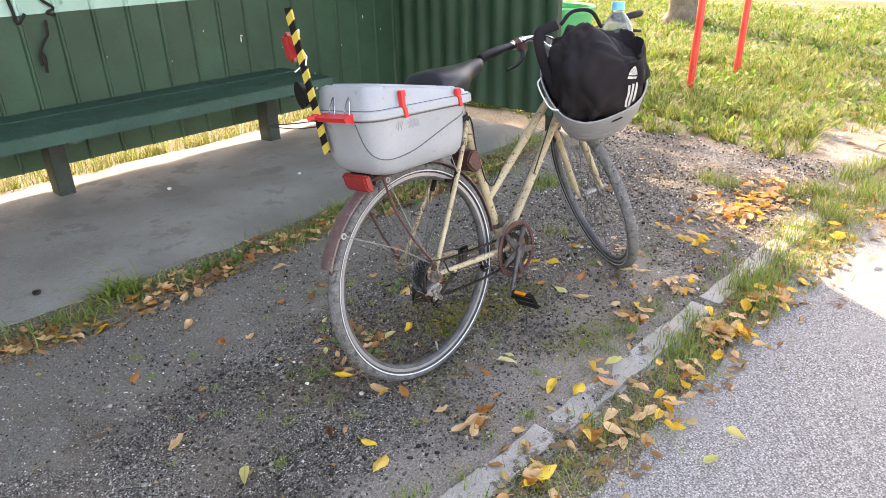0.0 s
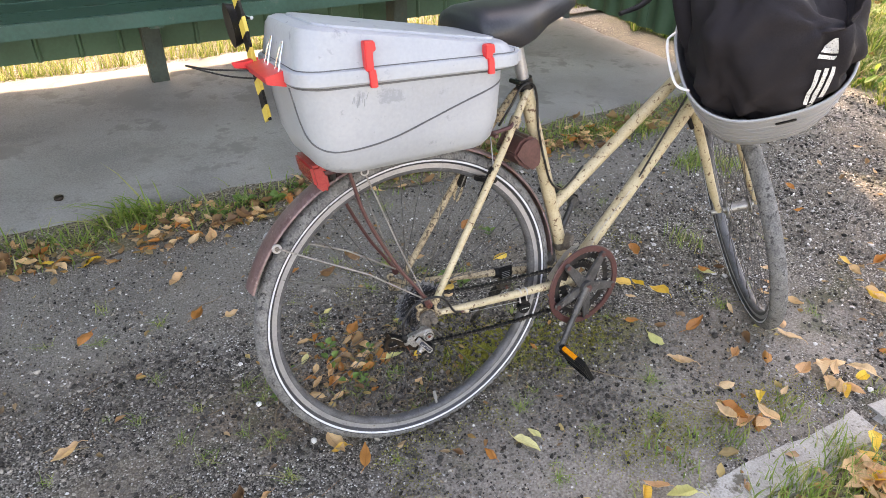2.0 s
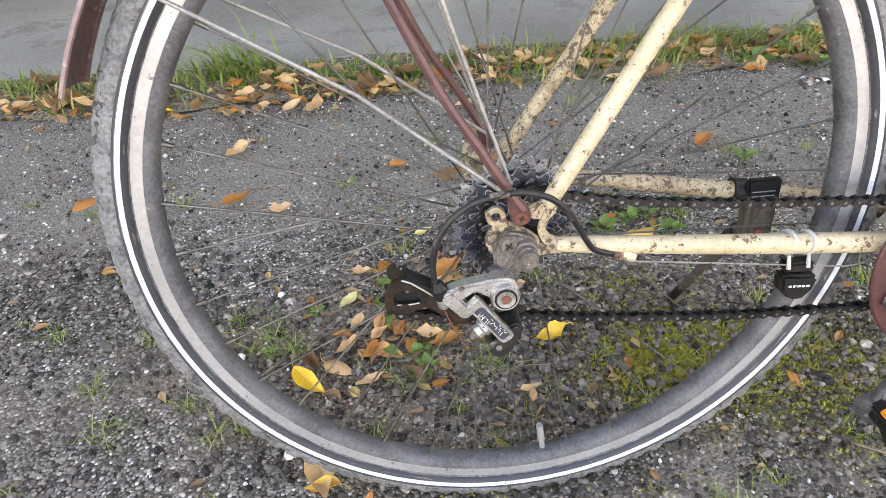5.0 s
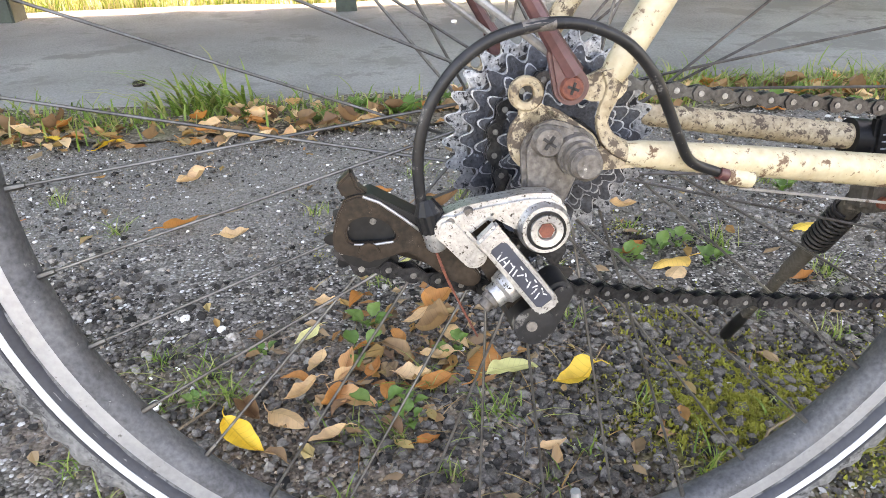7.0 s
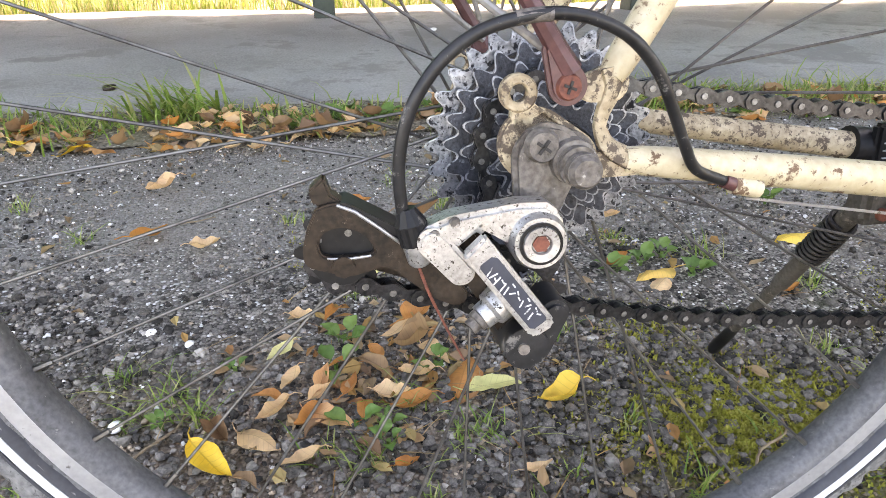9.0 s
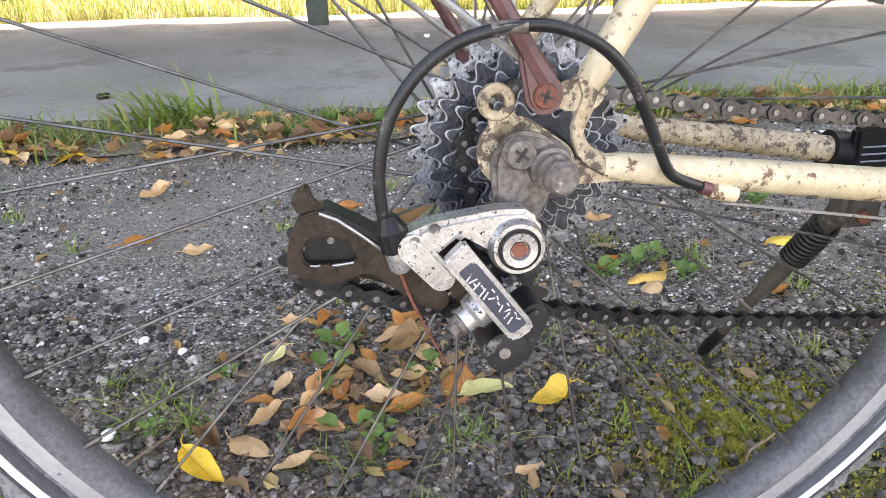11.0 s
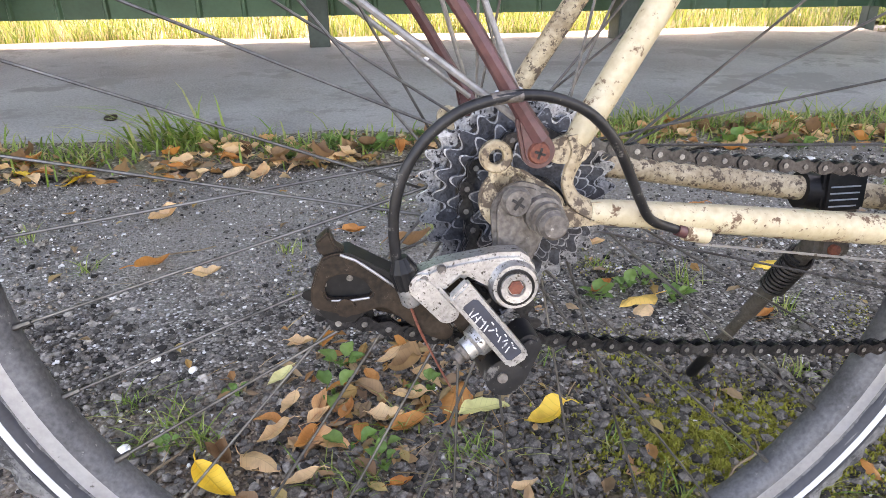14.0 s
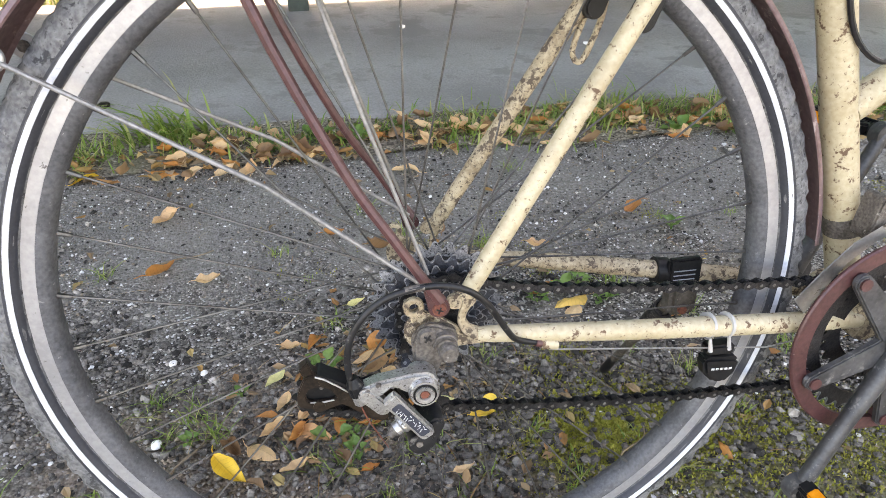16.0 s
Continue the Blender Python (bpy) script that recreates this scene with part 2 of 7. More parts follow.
M_CREAM = surface("cream_paint", (0.37, 0.3, 0.185), (0.49, 0.42, 0.29), 0.42, 0, 22, 240, 0.5, 0.2, 0.001, spots=(0.12, 0.07, 0.042), spot_scale=85, spot_at=0.57)
M_CREAM_WORN = surface("worn_cream_paint", (0.25, 0.185, 0.11), (0.49, 0.40, 0.27), 0.55, 0, 40, 300, 0.55, 0.4, 0.0012, spots=(0.09, 0.066, 0.048), spot_scale=110, spot_at=0.525)
M_RUST = surface("rusty_red_paint", (0.048, 0.017, 0.017), (0.10, 0.038, 0.036), 0.42, 0.1, 30, 250, 0.5, 0.4, 0.0012, spots=(0.24, 0.18, 0.16), spot_scale=90, spot_at=0.66)
M_FENDER = surface("fender_paint", (0.10, 0.055, 0.055), (0.19, 0.12, 0.12), 0.4, 0.2, 20, 220, 0.5, 0.3, 0.0015, spots=(0.34, 0.27, 0.26), spot_scale=45, spot_at=0.6)
M_TYRE = surface("dusty_tyre_rubber", (0.066, 0.066, 0.067), (0.205, 0.203, 0.2), 0.9, 0, 45, 260, 0.55, 1.0, 0.003, spots=(0.035, 0.035, 0.036), spot_scale=70, spot_at=0.56)
M_TYRE_DARK = surface("tyre_bead_rubber", (0.018, 0.02, 0.026), (0.035, 0.037, 0.045), 0.6, 0, 30, 300, 0.5, 0.2, 0.001)
M_STRIPE = surface("reflective_band", (0.46, 0.485, 0.53), (0.62, 0.64, 0.68), 0.4, 0, 20, 260, 0.5, 0.1, 0.001, spots=(0.16, 0.155, 0.15), spot_scale=90, spot_at=0.63)
M_ALU = surface("brushed_aluminium", (0.3, 0.3, 0.31), (0.42, 0.42, 0.43), 0.42, 0.6, 15, 250, 0.4, 0.15, 0.0006, spots=(0.16, 0.155, 0.15), spot_scale=90, spot_at=0.64)
# grime, and the shade on the rim's inner slope put into the colour
M_RIMBED = surface("grimy_shaded_rim_bed", (0.045, 0.046, 0.05), (0.12, 0.122, 0.13), 0.65, 0.2, 30, 320, 0.5, 0.4, 0.001, spots=(0.3, 0.29, 0.28), spot_scale=120, spot_at=0.65)
M_STEEL = surface("dull_steel", (0.3, 0.29, 0.28), (0.45, 0.44, 0.42), 0.42, 0.85, 30, 300, 0.4, 0.2, 0.0006, spots=(0.16, 0.13, 0.1), spot_scale=80, spot_at=0.6)
M_STAY = surface("dull_stay_steel", (0.16, 0.15, 0.14), (0.3, 0.285, 0.27), 0.5, 0.5, 40, 300, 0.5, 0.3, 0.0005)
M_SPOKE = surface("spoke_steel", (0.06, 0.056, 0.052), (0.15, 0.143, 0.135), 0.45, 0.8, 40, 300)
M_CHROME = surface("chrome", (0.75, 0.75, 0.75), (0.85, 0.85, 0.85), 0.12, 1.0, 10, 100, 0.2, 0.02, 0.0005)
M_GRIME = surface("greasy_steel", (0.006, 0.0055, 0.0055), (0.032, 0.03, 0.03), 0.45, 0.2, 60, 500, 0.55, 0.7, 0.001, spots=(0.13, 0.127, 0.125), spot_scale=200, spot_at=0.66, spec=0.3)
M_COG = surface("cog_steel", (0.012, 0.013, 0.016), (0.05, 0.055, 0.068), 0.42, 0.3, 130, 700, 0.5, 0.8, 0.0012, spots=(0.15, 0.16, 0.185), spot_scale=260, spot_at=0.62, spec=0.3)
# pale colour for tooth wear and for the highlights along the teeth
M_COGEDGE = surface("worn_lit_tooth_edge", (0.10, 0.106, 0.12), (0.34, 0.35, 0.37), 0.34, 0.6, 120, 500, 0.5, 0.3, 0.0006, spots=(0.03, 0.03, 0.034), spot_scale=220, spot_at=0.56)
M_COGPALE = surface("pale_cog_steel", (0.08, 0.085, 0.097), (0.30, 0.31, 0.33), 0.36, 0.6, 110, 500, 0.5, 0.6, 0.001, spots=(0.02, 0.021, 0.025), spot_scale=170, spot_at=0.53)
M_CHAIN = surface("oily_chain_steel", (0.012, 0.012, 0.013), (0.06, 0.06, 0.063), 0.3, 0.75, 90, 500, 0.5, 0.3, 0.0005, spots=(0.13, 0.12, 0.11), spot_scale=200, spot_at=0.64)
M_PIN = surface("chain_pin", (0.07, 0.068, 0.064), (0.22, 0.215, 0.205), 0.4, 0.5, 160, 700)
M_MUD = surface("dried_mud_metal", (0.007, 0.005, 0.004), (0.036, 0.024, 0.016), 0.34, 0.25, 45, 420, 0.5, 0.4, 0.0008, spots=(0.15, 0.117, 0.09), spot_scale=170, spot_at=0.645, spot_rough=0.6, spec=0.32)
M_ORUST = surface("orange_rust", (0.07, 0.018, 0.012), (0.19, 0.055, 0.03), 0.75, 0, 160, 600, 0.5, 0.6, 0.001)
M_GREYNUT = surface("grey_dusty_metal", (0.05, 0.041, 0.034), (0.18, 0.158, 0.138), 0.6, 0.25, 60, 380, 0.55, 0.9, 0.0018, spots=(0.4, 0.37, 0.33), spot_scale=130, spot_at=0.63)
M_SILVER = surface("worn_silver_body", (0.31, 0.305, 0.295), (0.56, 0.555, 0.54), 0.33, 0.8, 60, 500, 0.5, 0.3, 0.0006, spots=(0.075, 0.062, 0.05), spot_scale=420, spot_at=0.575)
M_NAVY = surface("navy_decal", (0.02, 0.024, 0.035), (0.035, 0.04, 0.055), 0.4, 0, 60, 300)
M_WHITE = surface("white_print", (0.5, 0.5, 0.49), (0.64, 0.64, 0.63), 0.5, 0, 60, 300, spots=(0.08, 0.08, 0.085), spot_scale=420, spot_at=0.56)
M_BLACK = surface("black_plastic", (0.005, 0.005, 0.0055), (0.014, 0.014, 0.0145), 0.4, 0, 40, 300, 0.4, 0.2, 0.0006, spots=(0.07, 0.064, 0.056), spot_scale=90, spot_at=0.65, spec=0.2)
M_DUSTYBLACK = surface("dusty_black_paint", (0.03, 0.026, 0.022), (0.085, 0.075, 0.065), 0.7, 0, 60, 320, 0.5, 0.4, 0.001, spots=(0.15, 0.13, 0.11), spot_scale=90, spot_at=0.6, spec=0.3)
M_CABLE = surface("black_cable_housing", (0.007, 0.007, 0.0075), (0.018, 0.018, 0.019), 0.38, 0, 60, 300, 0.4, 0.2, 0.0005, spots=(0.13, 0.122, 0.113), spot_scale=75, spot_at=0.6, spec=0.3)
M_CRANK = surface("black_crank", (0.035, 0.035, 0.037), (0.09, 0.09, 0.092), 0.45, 0.3, 30, 250, 0.4, 0.2, 0.0006, spots=(0.2, 0.19, 0.18), spot_scale=50, spot_at=0.61)
M_BOX = surface("grey_box_plastic", (0.255, 0.277, 0.30), (0.315, 0.34, 0.366), 0.42, 0, 5, 160, 0.3, 0.08, 0.0008, spots=(0.23, 0.25, 0.272), spot_scale=14, spot_at=0.6)
# dark line colour: the seam, and the shade of groove and lid step
M_BOXLINE = surface("seam_shade_plastic", (0.05, 0.054, 0.06), (0.09, 0.095, 0.105), 0.6)
M_SCUFF = surface("grey_scuff", (0.19, 0.205, 0.22), (0.26, 0.28, 0.3), 0.7)
M_REDP = surface("red_plastic", (0.55, 0.02, 0.025), (0.66, 0.035, 0.04), 0.35, 0, 20, 200, 0.3, 0.04, 0.0005)
M_LENS = surface("red_reflector", (0.24, 0.015, 0.018), (0.36, 0.035, 0.035), 0.18, 0, 90, 400, 0.6, 0.4, 0.001)
M_ORANGE = surface("amber_reflector", (0.75, 0.22, 0.01), (0.85, 0.33, 0.02), 0.2, 0, 90, 400, 0.5, 0.4, 0.001)
M_YELLOW = surface("yellow_tape", (0.5, 0.36, 0.06), (0.62, 0.47, 0.1), 0.4, 0, 20, 200, spots=(0.2, 0.15, 0.05), spot_scale=60, spot_at=0.64)
M_SADDLE = surface("black_saddle_vinyl", (0.012, 0.013, 0.016), (0.028, 0.03, 0.036), 0.42, 0, 12, 260, 0.4, 0.2, 0.0008)
M_BAG = surface("black_bag_cloth", (0.008, 0.007, 0.009), (0.02, 0.017, 0.02), 0.85, 0, 8, 500, 0.5, 0.35, 0.0008, spec=0.25)
M_BASKET = surface("grey_mesh_basket", (0.275, 0.285, 0.3), (0.345, 0.355, 0.37), 0.5, 0.2, 12, 400, 0.5, 0.3, 0.001)
M_WHITEWIRE = surface("white_wire", (0.72, 0.73, 0.74), (0.82, 0.83, 0.84), 0.4)
M_TIE = surface("pale_cable_tie", (0.3, 0.29, 0.275), (0.42, 0.41, 0.39), 0.35)
M_REDPOST = surface("red_post_paint", (0.6, 0.025, 0.015), (0.72, 0.045, 0.025), 0.4, 0, 6, 80, 0.3, 0.1, 0.001, spots=(0.3, 0.04, 0.03), spot_scale=12, spot_at=0.66)
M_BARREL = surface("green_bin_plastic", (0.02, 0.3, 0.11), (0.03, 0.38, 0.15), 0.45, 0, 4, 60)
M_CAP = surface("blue_cap", (0.05, 0.38, 0.7), (0.07, 0.45, 0.78), 0.35)
M_BARK = surface("tree_bark", (0.08, 0.06, 0.045), (0.2, 0.16, 0.12), 0.9, 0, 9, 50, 0.5, 0.9, 0.03)
M_STONE = surface("loose_stones", (0.038, 0.033, 0.028), (0.26, 0.235, 0.202), 0.88, 0, 70, 300, 0.3, 0.4, 0.0015, by_piece=0.95, island=True, spec=0.3)
M_GRAVEL = surface("dark_gravel", (0.035, 0.031, 0.027), (0.135, 0.121, 0.105), 0.85, 0, 120, 500, 0.5, 0.4, 0.001, spots=(0.24, 0.205, 0.165), spot_scale=160, spot_at=0.61, by_piece=0.85, island=True, spec=0.3)
M_CHIP = surface("pale_stone_chips", (0.42, 0.4, 0.37), (0.68, 0.66, 0.63), 0.8, 0, 60, 300, 0.4, 0.3, 0.001, by_piece=0.3, island=True)
M_TWIG = surface("dry_twig", (0.13, 0.09, 0.055), (0.25, 0.19, 0.12), 0.85, 0, 40, 200)
M_GRASS = foliage("grass", ((0.1, 0.19, 0.03), (0.17, 0.27, 0.05), (0.25, 0.32, 0.08), (0.4, 0.36, 0.16)), 0.5, 0.35, island=True)
M_BACKGRASS = foliage("rough_grass", ((0.06, 0.1, 0.018), (0.13, 0.19, 0.03), (0.2, 0.25, 0.05), (0.34, 0.31, 0.14), (0.14, 0.11, 0.055)), 0.55, 0.4, island=True)
M_LAWN = foliage("lawn_grass", ((0.05, 0.105, 0.014), (0.105, 0.175, 0.026), (0.17, 0.235, 0.042), (0.24, 0.27, 0.075), (0.4, 0.345, 0.15)), 0.55, 0.45, island=True)
M_LAWNWEED = foliage("lawn_weed", ((0.04, 0.12, 0.012), (0.08, 0.19, 0.02), (0.14, 0.26, 0.035), (0.2, 0.3, 0.06)), 0.6, 0.4, island=True)
M_WEED = foliage("broad_weed", ((0.075, 0.15, 0.03), (0.1, 0.2, 0.045), (0.15, 0.24, 0.06)), 0.45, 0.3)
LEAF_MATS = [
    foliage("yellow_leaf", ((0.72, 0.42, 0.03), (0.8, 0.52, 0.07), (0.76, 0.47, 0.12)), 0.5, 0.2, vein=True),
    foliage("orange_leaf", ((0.42, 0.15, 0.03), (0.52, 0.22, 0.06), (0.45, 0.17, 0.05)), 0.55, 0.2, vein=True),
    foliage("tan_leaf", ((0.64, 0.41, 0.21), (0.7, 0.48, 0.27), (0.62, 0.33, 0.15)), 0.6, 0.2, vein=True),
    foliage("brown_leaf", ((0.15, 0.08, 0.04), (0.24, 0.13, 0.065), (0.3, 0.18, 0.09)), 0.65, 0.2, vein=True),
    foliage("pale_leaf", ((0.62, 0.55, 0.2), (0.66, 0.6, 0.28), (0.5, 0.5, 0.16)), 0.5, 0.25, vein=True),
]
LEAF_WORDS = ["bright yellow", "orange-brown", "dry tan", "dark brown curled", "pale yellow-green"]
M_LITTER = foliage("leaf_litter", ((0.36, 0.22, 0.07), (0.3, 0.13, 0.045), (0.42, 0.29, 0.16), (0.16, 0.095, 0.055), (0.5, 0.36, 0.14)), 0.6, 0.2, island=True)


def clear_plastic(name, tint):
    m = bpy.data.materials.new(name)
    m.use_nodes = True
    b = m.node_tree.nodes["Principled BSDF"]
    b.inputs["Base Color"].default_value = (*tint, 1)
    b.inputs["Roughness"].default_value, b.inputs["Transmission Weight"].default_value, b.inputs["IOR"].default_value = 0.06, 0.9, 1.3
    return m


M_PET = clear_plastic("clear_bottle_plastic", (0.82, 0.92, 0.9))

# ---- shaping helpers ----


def finish(bm, name, material, smooth=40.0, matrix=None):
    """A mesh object from a bmesh, smooth but for edges sharper than the angle."""
    bmesh.ops.recalc_face_normals(bm, faces=bm.faces)
    me = bpy.data.meshes.new(name)
    bm.to_mesh(me)
    bm.free()
    me.polygons.foreach_set("use_smooth", [smooth > 0] * len(me.polygons))
    if smooth > 0:
        me.set_sharp_from_angle(angle=radians(smooth))
    for m in material if isinstance(material, (list, tuple)) else [material]:
        me.materials.append(m)
    return me


def thing(name, bm, material, label, category, group="", kind="", smooth=40.0, m=None):
    ob = new(name, finish(bm, name, material, smooth) if bm else None)
    if m is not None:
        ob.matrix_world = m
    return tagged(ob, label, category, group, kind)


def part(name, bm, material, parent, label="", smooth=40.0, m=None):
    ob = new(name, finish(bm, name, material, smooth))
    ob.parent = parent
    if m is not None:
        ob.matrix_local = m
    return tagged(ob, label) if label else ob


def piece(name, me, parent, m):
    ob = new(name, me)
    ob.parent = parent
    ob.matrix_local = m
    return ob


def tube(pts, r, n=10, bm=None, caps=True, oval=1.0):
    """A round bar along points; r one radius or one for each point."""
    bm = bm or bmesh.new()
    pts = [Vector(p) for p in pts]
    rs = r if isinstance(r, (list, tuple)) else [r] * len(pts)
    tangents = [(pts[min(i + 1, len(pts) - 1)] - pts[max(i - 1, 0)]).normalized() for i in range(len(pts))]
    side = tangents[0].orthogonal().normalized()
    rings = []
    for p, t, rad in zip(pts, tangents, rs):
        side = (side - t * side.dot(t)).normalized()
        up = t.cross(side)
        rings.append([bm.verts.new(p + rad * (math.cos(2 * math.pi * k / n) * side + oval * math.sin(2 * math.pi * k / n) * up)) for k in range(n)])
    for a, b in zip(rings, rings[1:]):
        for k in range(n):
            bm.faces.new((a[k], a[(k + 1) % n], b[(k + 1) % n], b[k]))
    if caps:
        bm.faces.new(rings[0][::-1])
        bm.faces.new(rings[-1])
    return bm


def curve(pts, steps=6):
    """A smooth line through the points."""
    p = [Vector(a) for a in pts]
    p = [2 * p[0] - p[1]] + p + [2 * p[-1] - p[-2]]
    out = []
    for i in range(1, len(p) - 2):
        for k in range(steps):
            t = k / steps
            out.append(0.5 * (2 * p[i] + (p[i + 1] - p[i - 1]) * t + (2 * p[i - 1] - 5 * p[i] + 4 * p[i + 1] - p[i + 2]) * t * t + (3 * p[i] - p[i - 1] - 3 * p[i + 1] + p[i + 2]) * t ** 3))
    return out + [p[-2]]


def spun(profile, n=48, bm=None, closed=True, a0=0.0, a1=360.0):
    """A ring about the y axis from (radius, y) pairs; a partial arc where the angles say so (0 is +x, towards +z)."""
    bm = bm or bmesh.new()
    full = abs(a1 - a0) >= 359.9
    count = n if full else n + 1
    rings = []
    for i in range(count):
        a = radians(a0 + (a1 - a0) * i / n)
        rings.append([bm.verts.new((r * math.cos(a), y, r * math.sin(a))) for r, y in profile])
    m = len(profile)
    for i in range(n):
        a, b = rings[i], rings[(i + 1) % count]
        for k in range(m if closed else m - 1):
            bm.faces.new((a[k], a[(k + 1) % m], b[(k + 1) % m], b[k]))
    if closed and not full:
        bm.faces.new(rings[0])
        bm.faces.new(rings[-1][::-1])
    return bm


def disc(c, r, y0, y1, n=24, bm=None, r1=None, hole=0.0):
    """A round plug or washer with its axis along y; c is (x, z)."""
    bm = bm or bmesh.new()
    r1 = r if r1 is None else r1
    prof = [(hole, y0), (r, y0), (r1, y1), (hole, y1)] if hole else [(1e-5, y0), (r, y0), (r1, y1), (1e-5, y1)]
    made = spun(prof, n, None, True)
    bmesh.ops.translate(made, verts=made.verts, vec=(c[0], 0, c[1]))
    me = bpy.data.meshes.new("t")
    made.to_mesh(me)
    made.free()
    bm.from_mesh(me)
    bpy.data.meshes.remove(me)
    return bm


def plate(outline, y0, y1, bm=None, bevel=0.0):
    """A flat plate from an (x, z) outline, thick from y0 to y1."""
    own = bmesh.new()
    lo = [own.verts.new((x, y0, z)) for x, z in outline]
    hi = [own.verts.new((x, y1, z)) for x, z in outline]
    own.faces.new(lo)
    own.faces.new(hi[::-1])
    n = len(outline)
    for k in range(n):
        own.faces.new((lo[k], hi[k], hi[(k + 1) % n], lo[(k + 1) % n]))
    if bevel:
        bmesh.ops.recalc_face_normals(own, faces=own.faces)
        bmesh.ops.bevel(own, geom=[e for e in own.edges if len(e.link_faces) == 2 and e.calc_face_angle() > 0.6], offset=bevel, segments=2, affect="EDGES")
    if bm is None:
        return own
    me = bpy.data.meshes.new("t")
    own.to_mesh(me)
    own.free()
    bm.from_mesh(me)
    bpy.data.meshes.remove(me)
    return bm


def hull2(c0, r0, c1, r1, n=12):
    """The outline round two circles in the x-z plane."""
    a, b = Vector(c0), Vector(c1)
    d = b - a
    ang = math.atan2(d.y, d.x)
    lean_ = math.acos(max(-1, min(1, (r0 - r1) / d.length)))
    pts = [(b.x + r1 * math.cos(t), b.y + r1 * math.sin(t)) for t in [ang - lean_ + 2 * lean_ * k / n for k in range(n + 1)]]
    pts += [(a.x + r0 * math.cos(t), a.y + r0 * math.sin(t)) for t in [ang + lean_ + (2 * math.pi - 2 * lean_) * k / n for k in range(n + 1)]]
    return pts


def block(x0, x1, y0, y1, z0, z1, bevel=0.0, bm=None, cuts=0):
    own = bmesh.new()
    bmesh.ops.create_cube(own, size=1.0)
    for v in own.verts:
        v.co = Vector((x0 if v.co.x < 0 else x1, y0 if v.co.y < 0 else y1, z0 if v.co.z < 0 else z1))
    if cuts:
        bmesh.ops.subdivide_edges(own, edges=own.edges, cuts=cuts, use_grid_fill=True)
    if bevel:
        bmesh.ops.bevel(own, geom=own.edges[:], offset=bevel, segments=2, affect="EDGES")
    if bm is None:
        return own
    me = bpy.data.meshes.new("t")
    own.to_mesh(me)
    own.free()
    bm.from_mesh(me)
    bpy.data.meshes.remove(me)
    return bm


def roughen(bm, size, scale, axis=None):
    for v in bm.verts:
        d = noise.noise_vector(v.co * scale) * size
        v.co += d if axis is None else Vector([d[i] if i in axis else 0 for i in range(3)])
    return bm


def sheet(x0, x1, y0, y1, z, nx=1, ny=1, rough=0.0, scale=3.0, edge=0.0):
    """A ground sheet; edge: how far its outline wanders."""
    bm = bmesh.new()
    grid = []
    for i in range(nx + 1):
        row = []
        for j in range(ny + 1):
            x, y = x0 + (x1 - x0) * i / nx, y0 + (y1 - y0) * j / ny
            if edge and (j in (0, ny)):
                y += edge * (noise.noise((x * 2.3, y, 0)) + 0.6 * noise.noise((x * 7.1, y, 3)))
            if edge and (i in (0, nx)):
                x += edge * (noise.noise((x, y * 2.3, 5)) + 0.6 * noise.noise((x, y * 7.1, 8)))
            row.append(bm.verts.new((x, y, z + rough * noise.noise((x * scale, y * scale, 1)))))
        grid.append(row)
    for i in range(nx):
        for j in range(ny):
            bm.faces.new((grid[i][j], grid[i + 1][j], grid[i + 1][j + 1], grid[i][j + 1]))
    return bm


# ---- ground ----
thing("ground", sheet(-400, 400, -400, 400, -0.03, 40, 40), M_SOIL, "bare brown soil under grass and paving", "ground", kind="structure")


def ground_z(x, y):
    """The hollow that the loaded rear wheel stands in."""
    return -0.007 * math.exp(-(x / 0.24) ** 2 - ((y + 0.045) / 0.11) ** 2)


paving = sheet(-7, 2.75, -0.565, 1.34, 0.0, 320, 72, 0.006, 4.0, 0.03)
for v in paving.verts:
    v.co.z += ground_z(v.co.x, v.co.y)
thing("pavement", paving, M_ASPHALT, "old dark asphalt with loose gravel, dirt and moss", "asphalt", kind="structure")
thing("dirt_patch", sheet(2.5, 9.0, -0.62, 0.35, -0.008, 60, 14, 0.012, 2.2, 0.12), M_DIRT, "pale dry dirt beside the lawn", "dirt", kind="structure")
thing("road", sheet(-12, 14, -5.5, -0.74, -0.006, 200, 20, 0.003, 2.0, 0.05), M_PATH, "pale grey asphalt footpath", "path", kind="structure")
thing("dirt_patch", sheet(2.35, 3.6, -0.62, 1.5, -0.011, 24, 40, 0.01, 3.0, 0.06), M_DIRT, "trodden grey dirt at the end of the asphalt", "dirt", kind="structure")
slab = thing("concrete_slab", roughen(block(-7, 2.62, 1.35, 3.02, -0.1, 0.012, 0.0, cuts=40), 0.012, 6.0, (1, 2)), M_SLAB, "worn grey concrete floor slab of the shelter", "slab", kind="structure")
verge = thing("verge_soil", sheet(-7, 8, -0.9, -0.56, -0.014, 120, 6, 0.02, 6.0, 0.05), M_SOIL, "strip of soil and moss beside the kerb", "soil", kind="structure")
strip = thing("grass_strip_soil", sheet(-7, 2.6, 1.08, 1.36, 0.008, 140, 8, 0.012, 7.0, 0.05), M_SOIL, "strip of soil between asphalt and slab", "soil", kind="structure")


def kerb_y(x):
    return -0.475 - 0.035 * (x - 0.0)


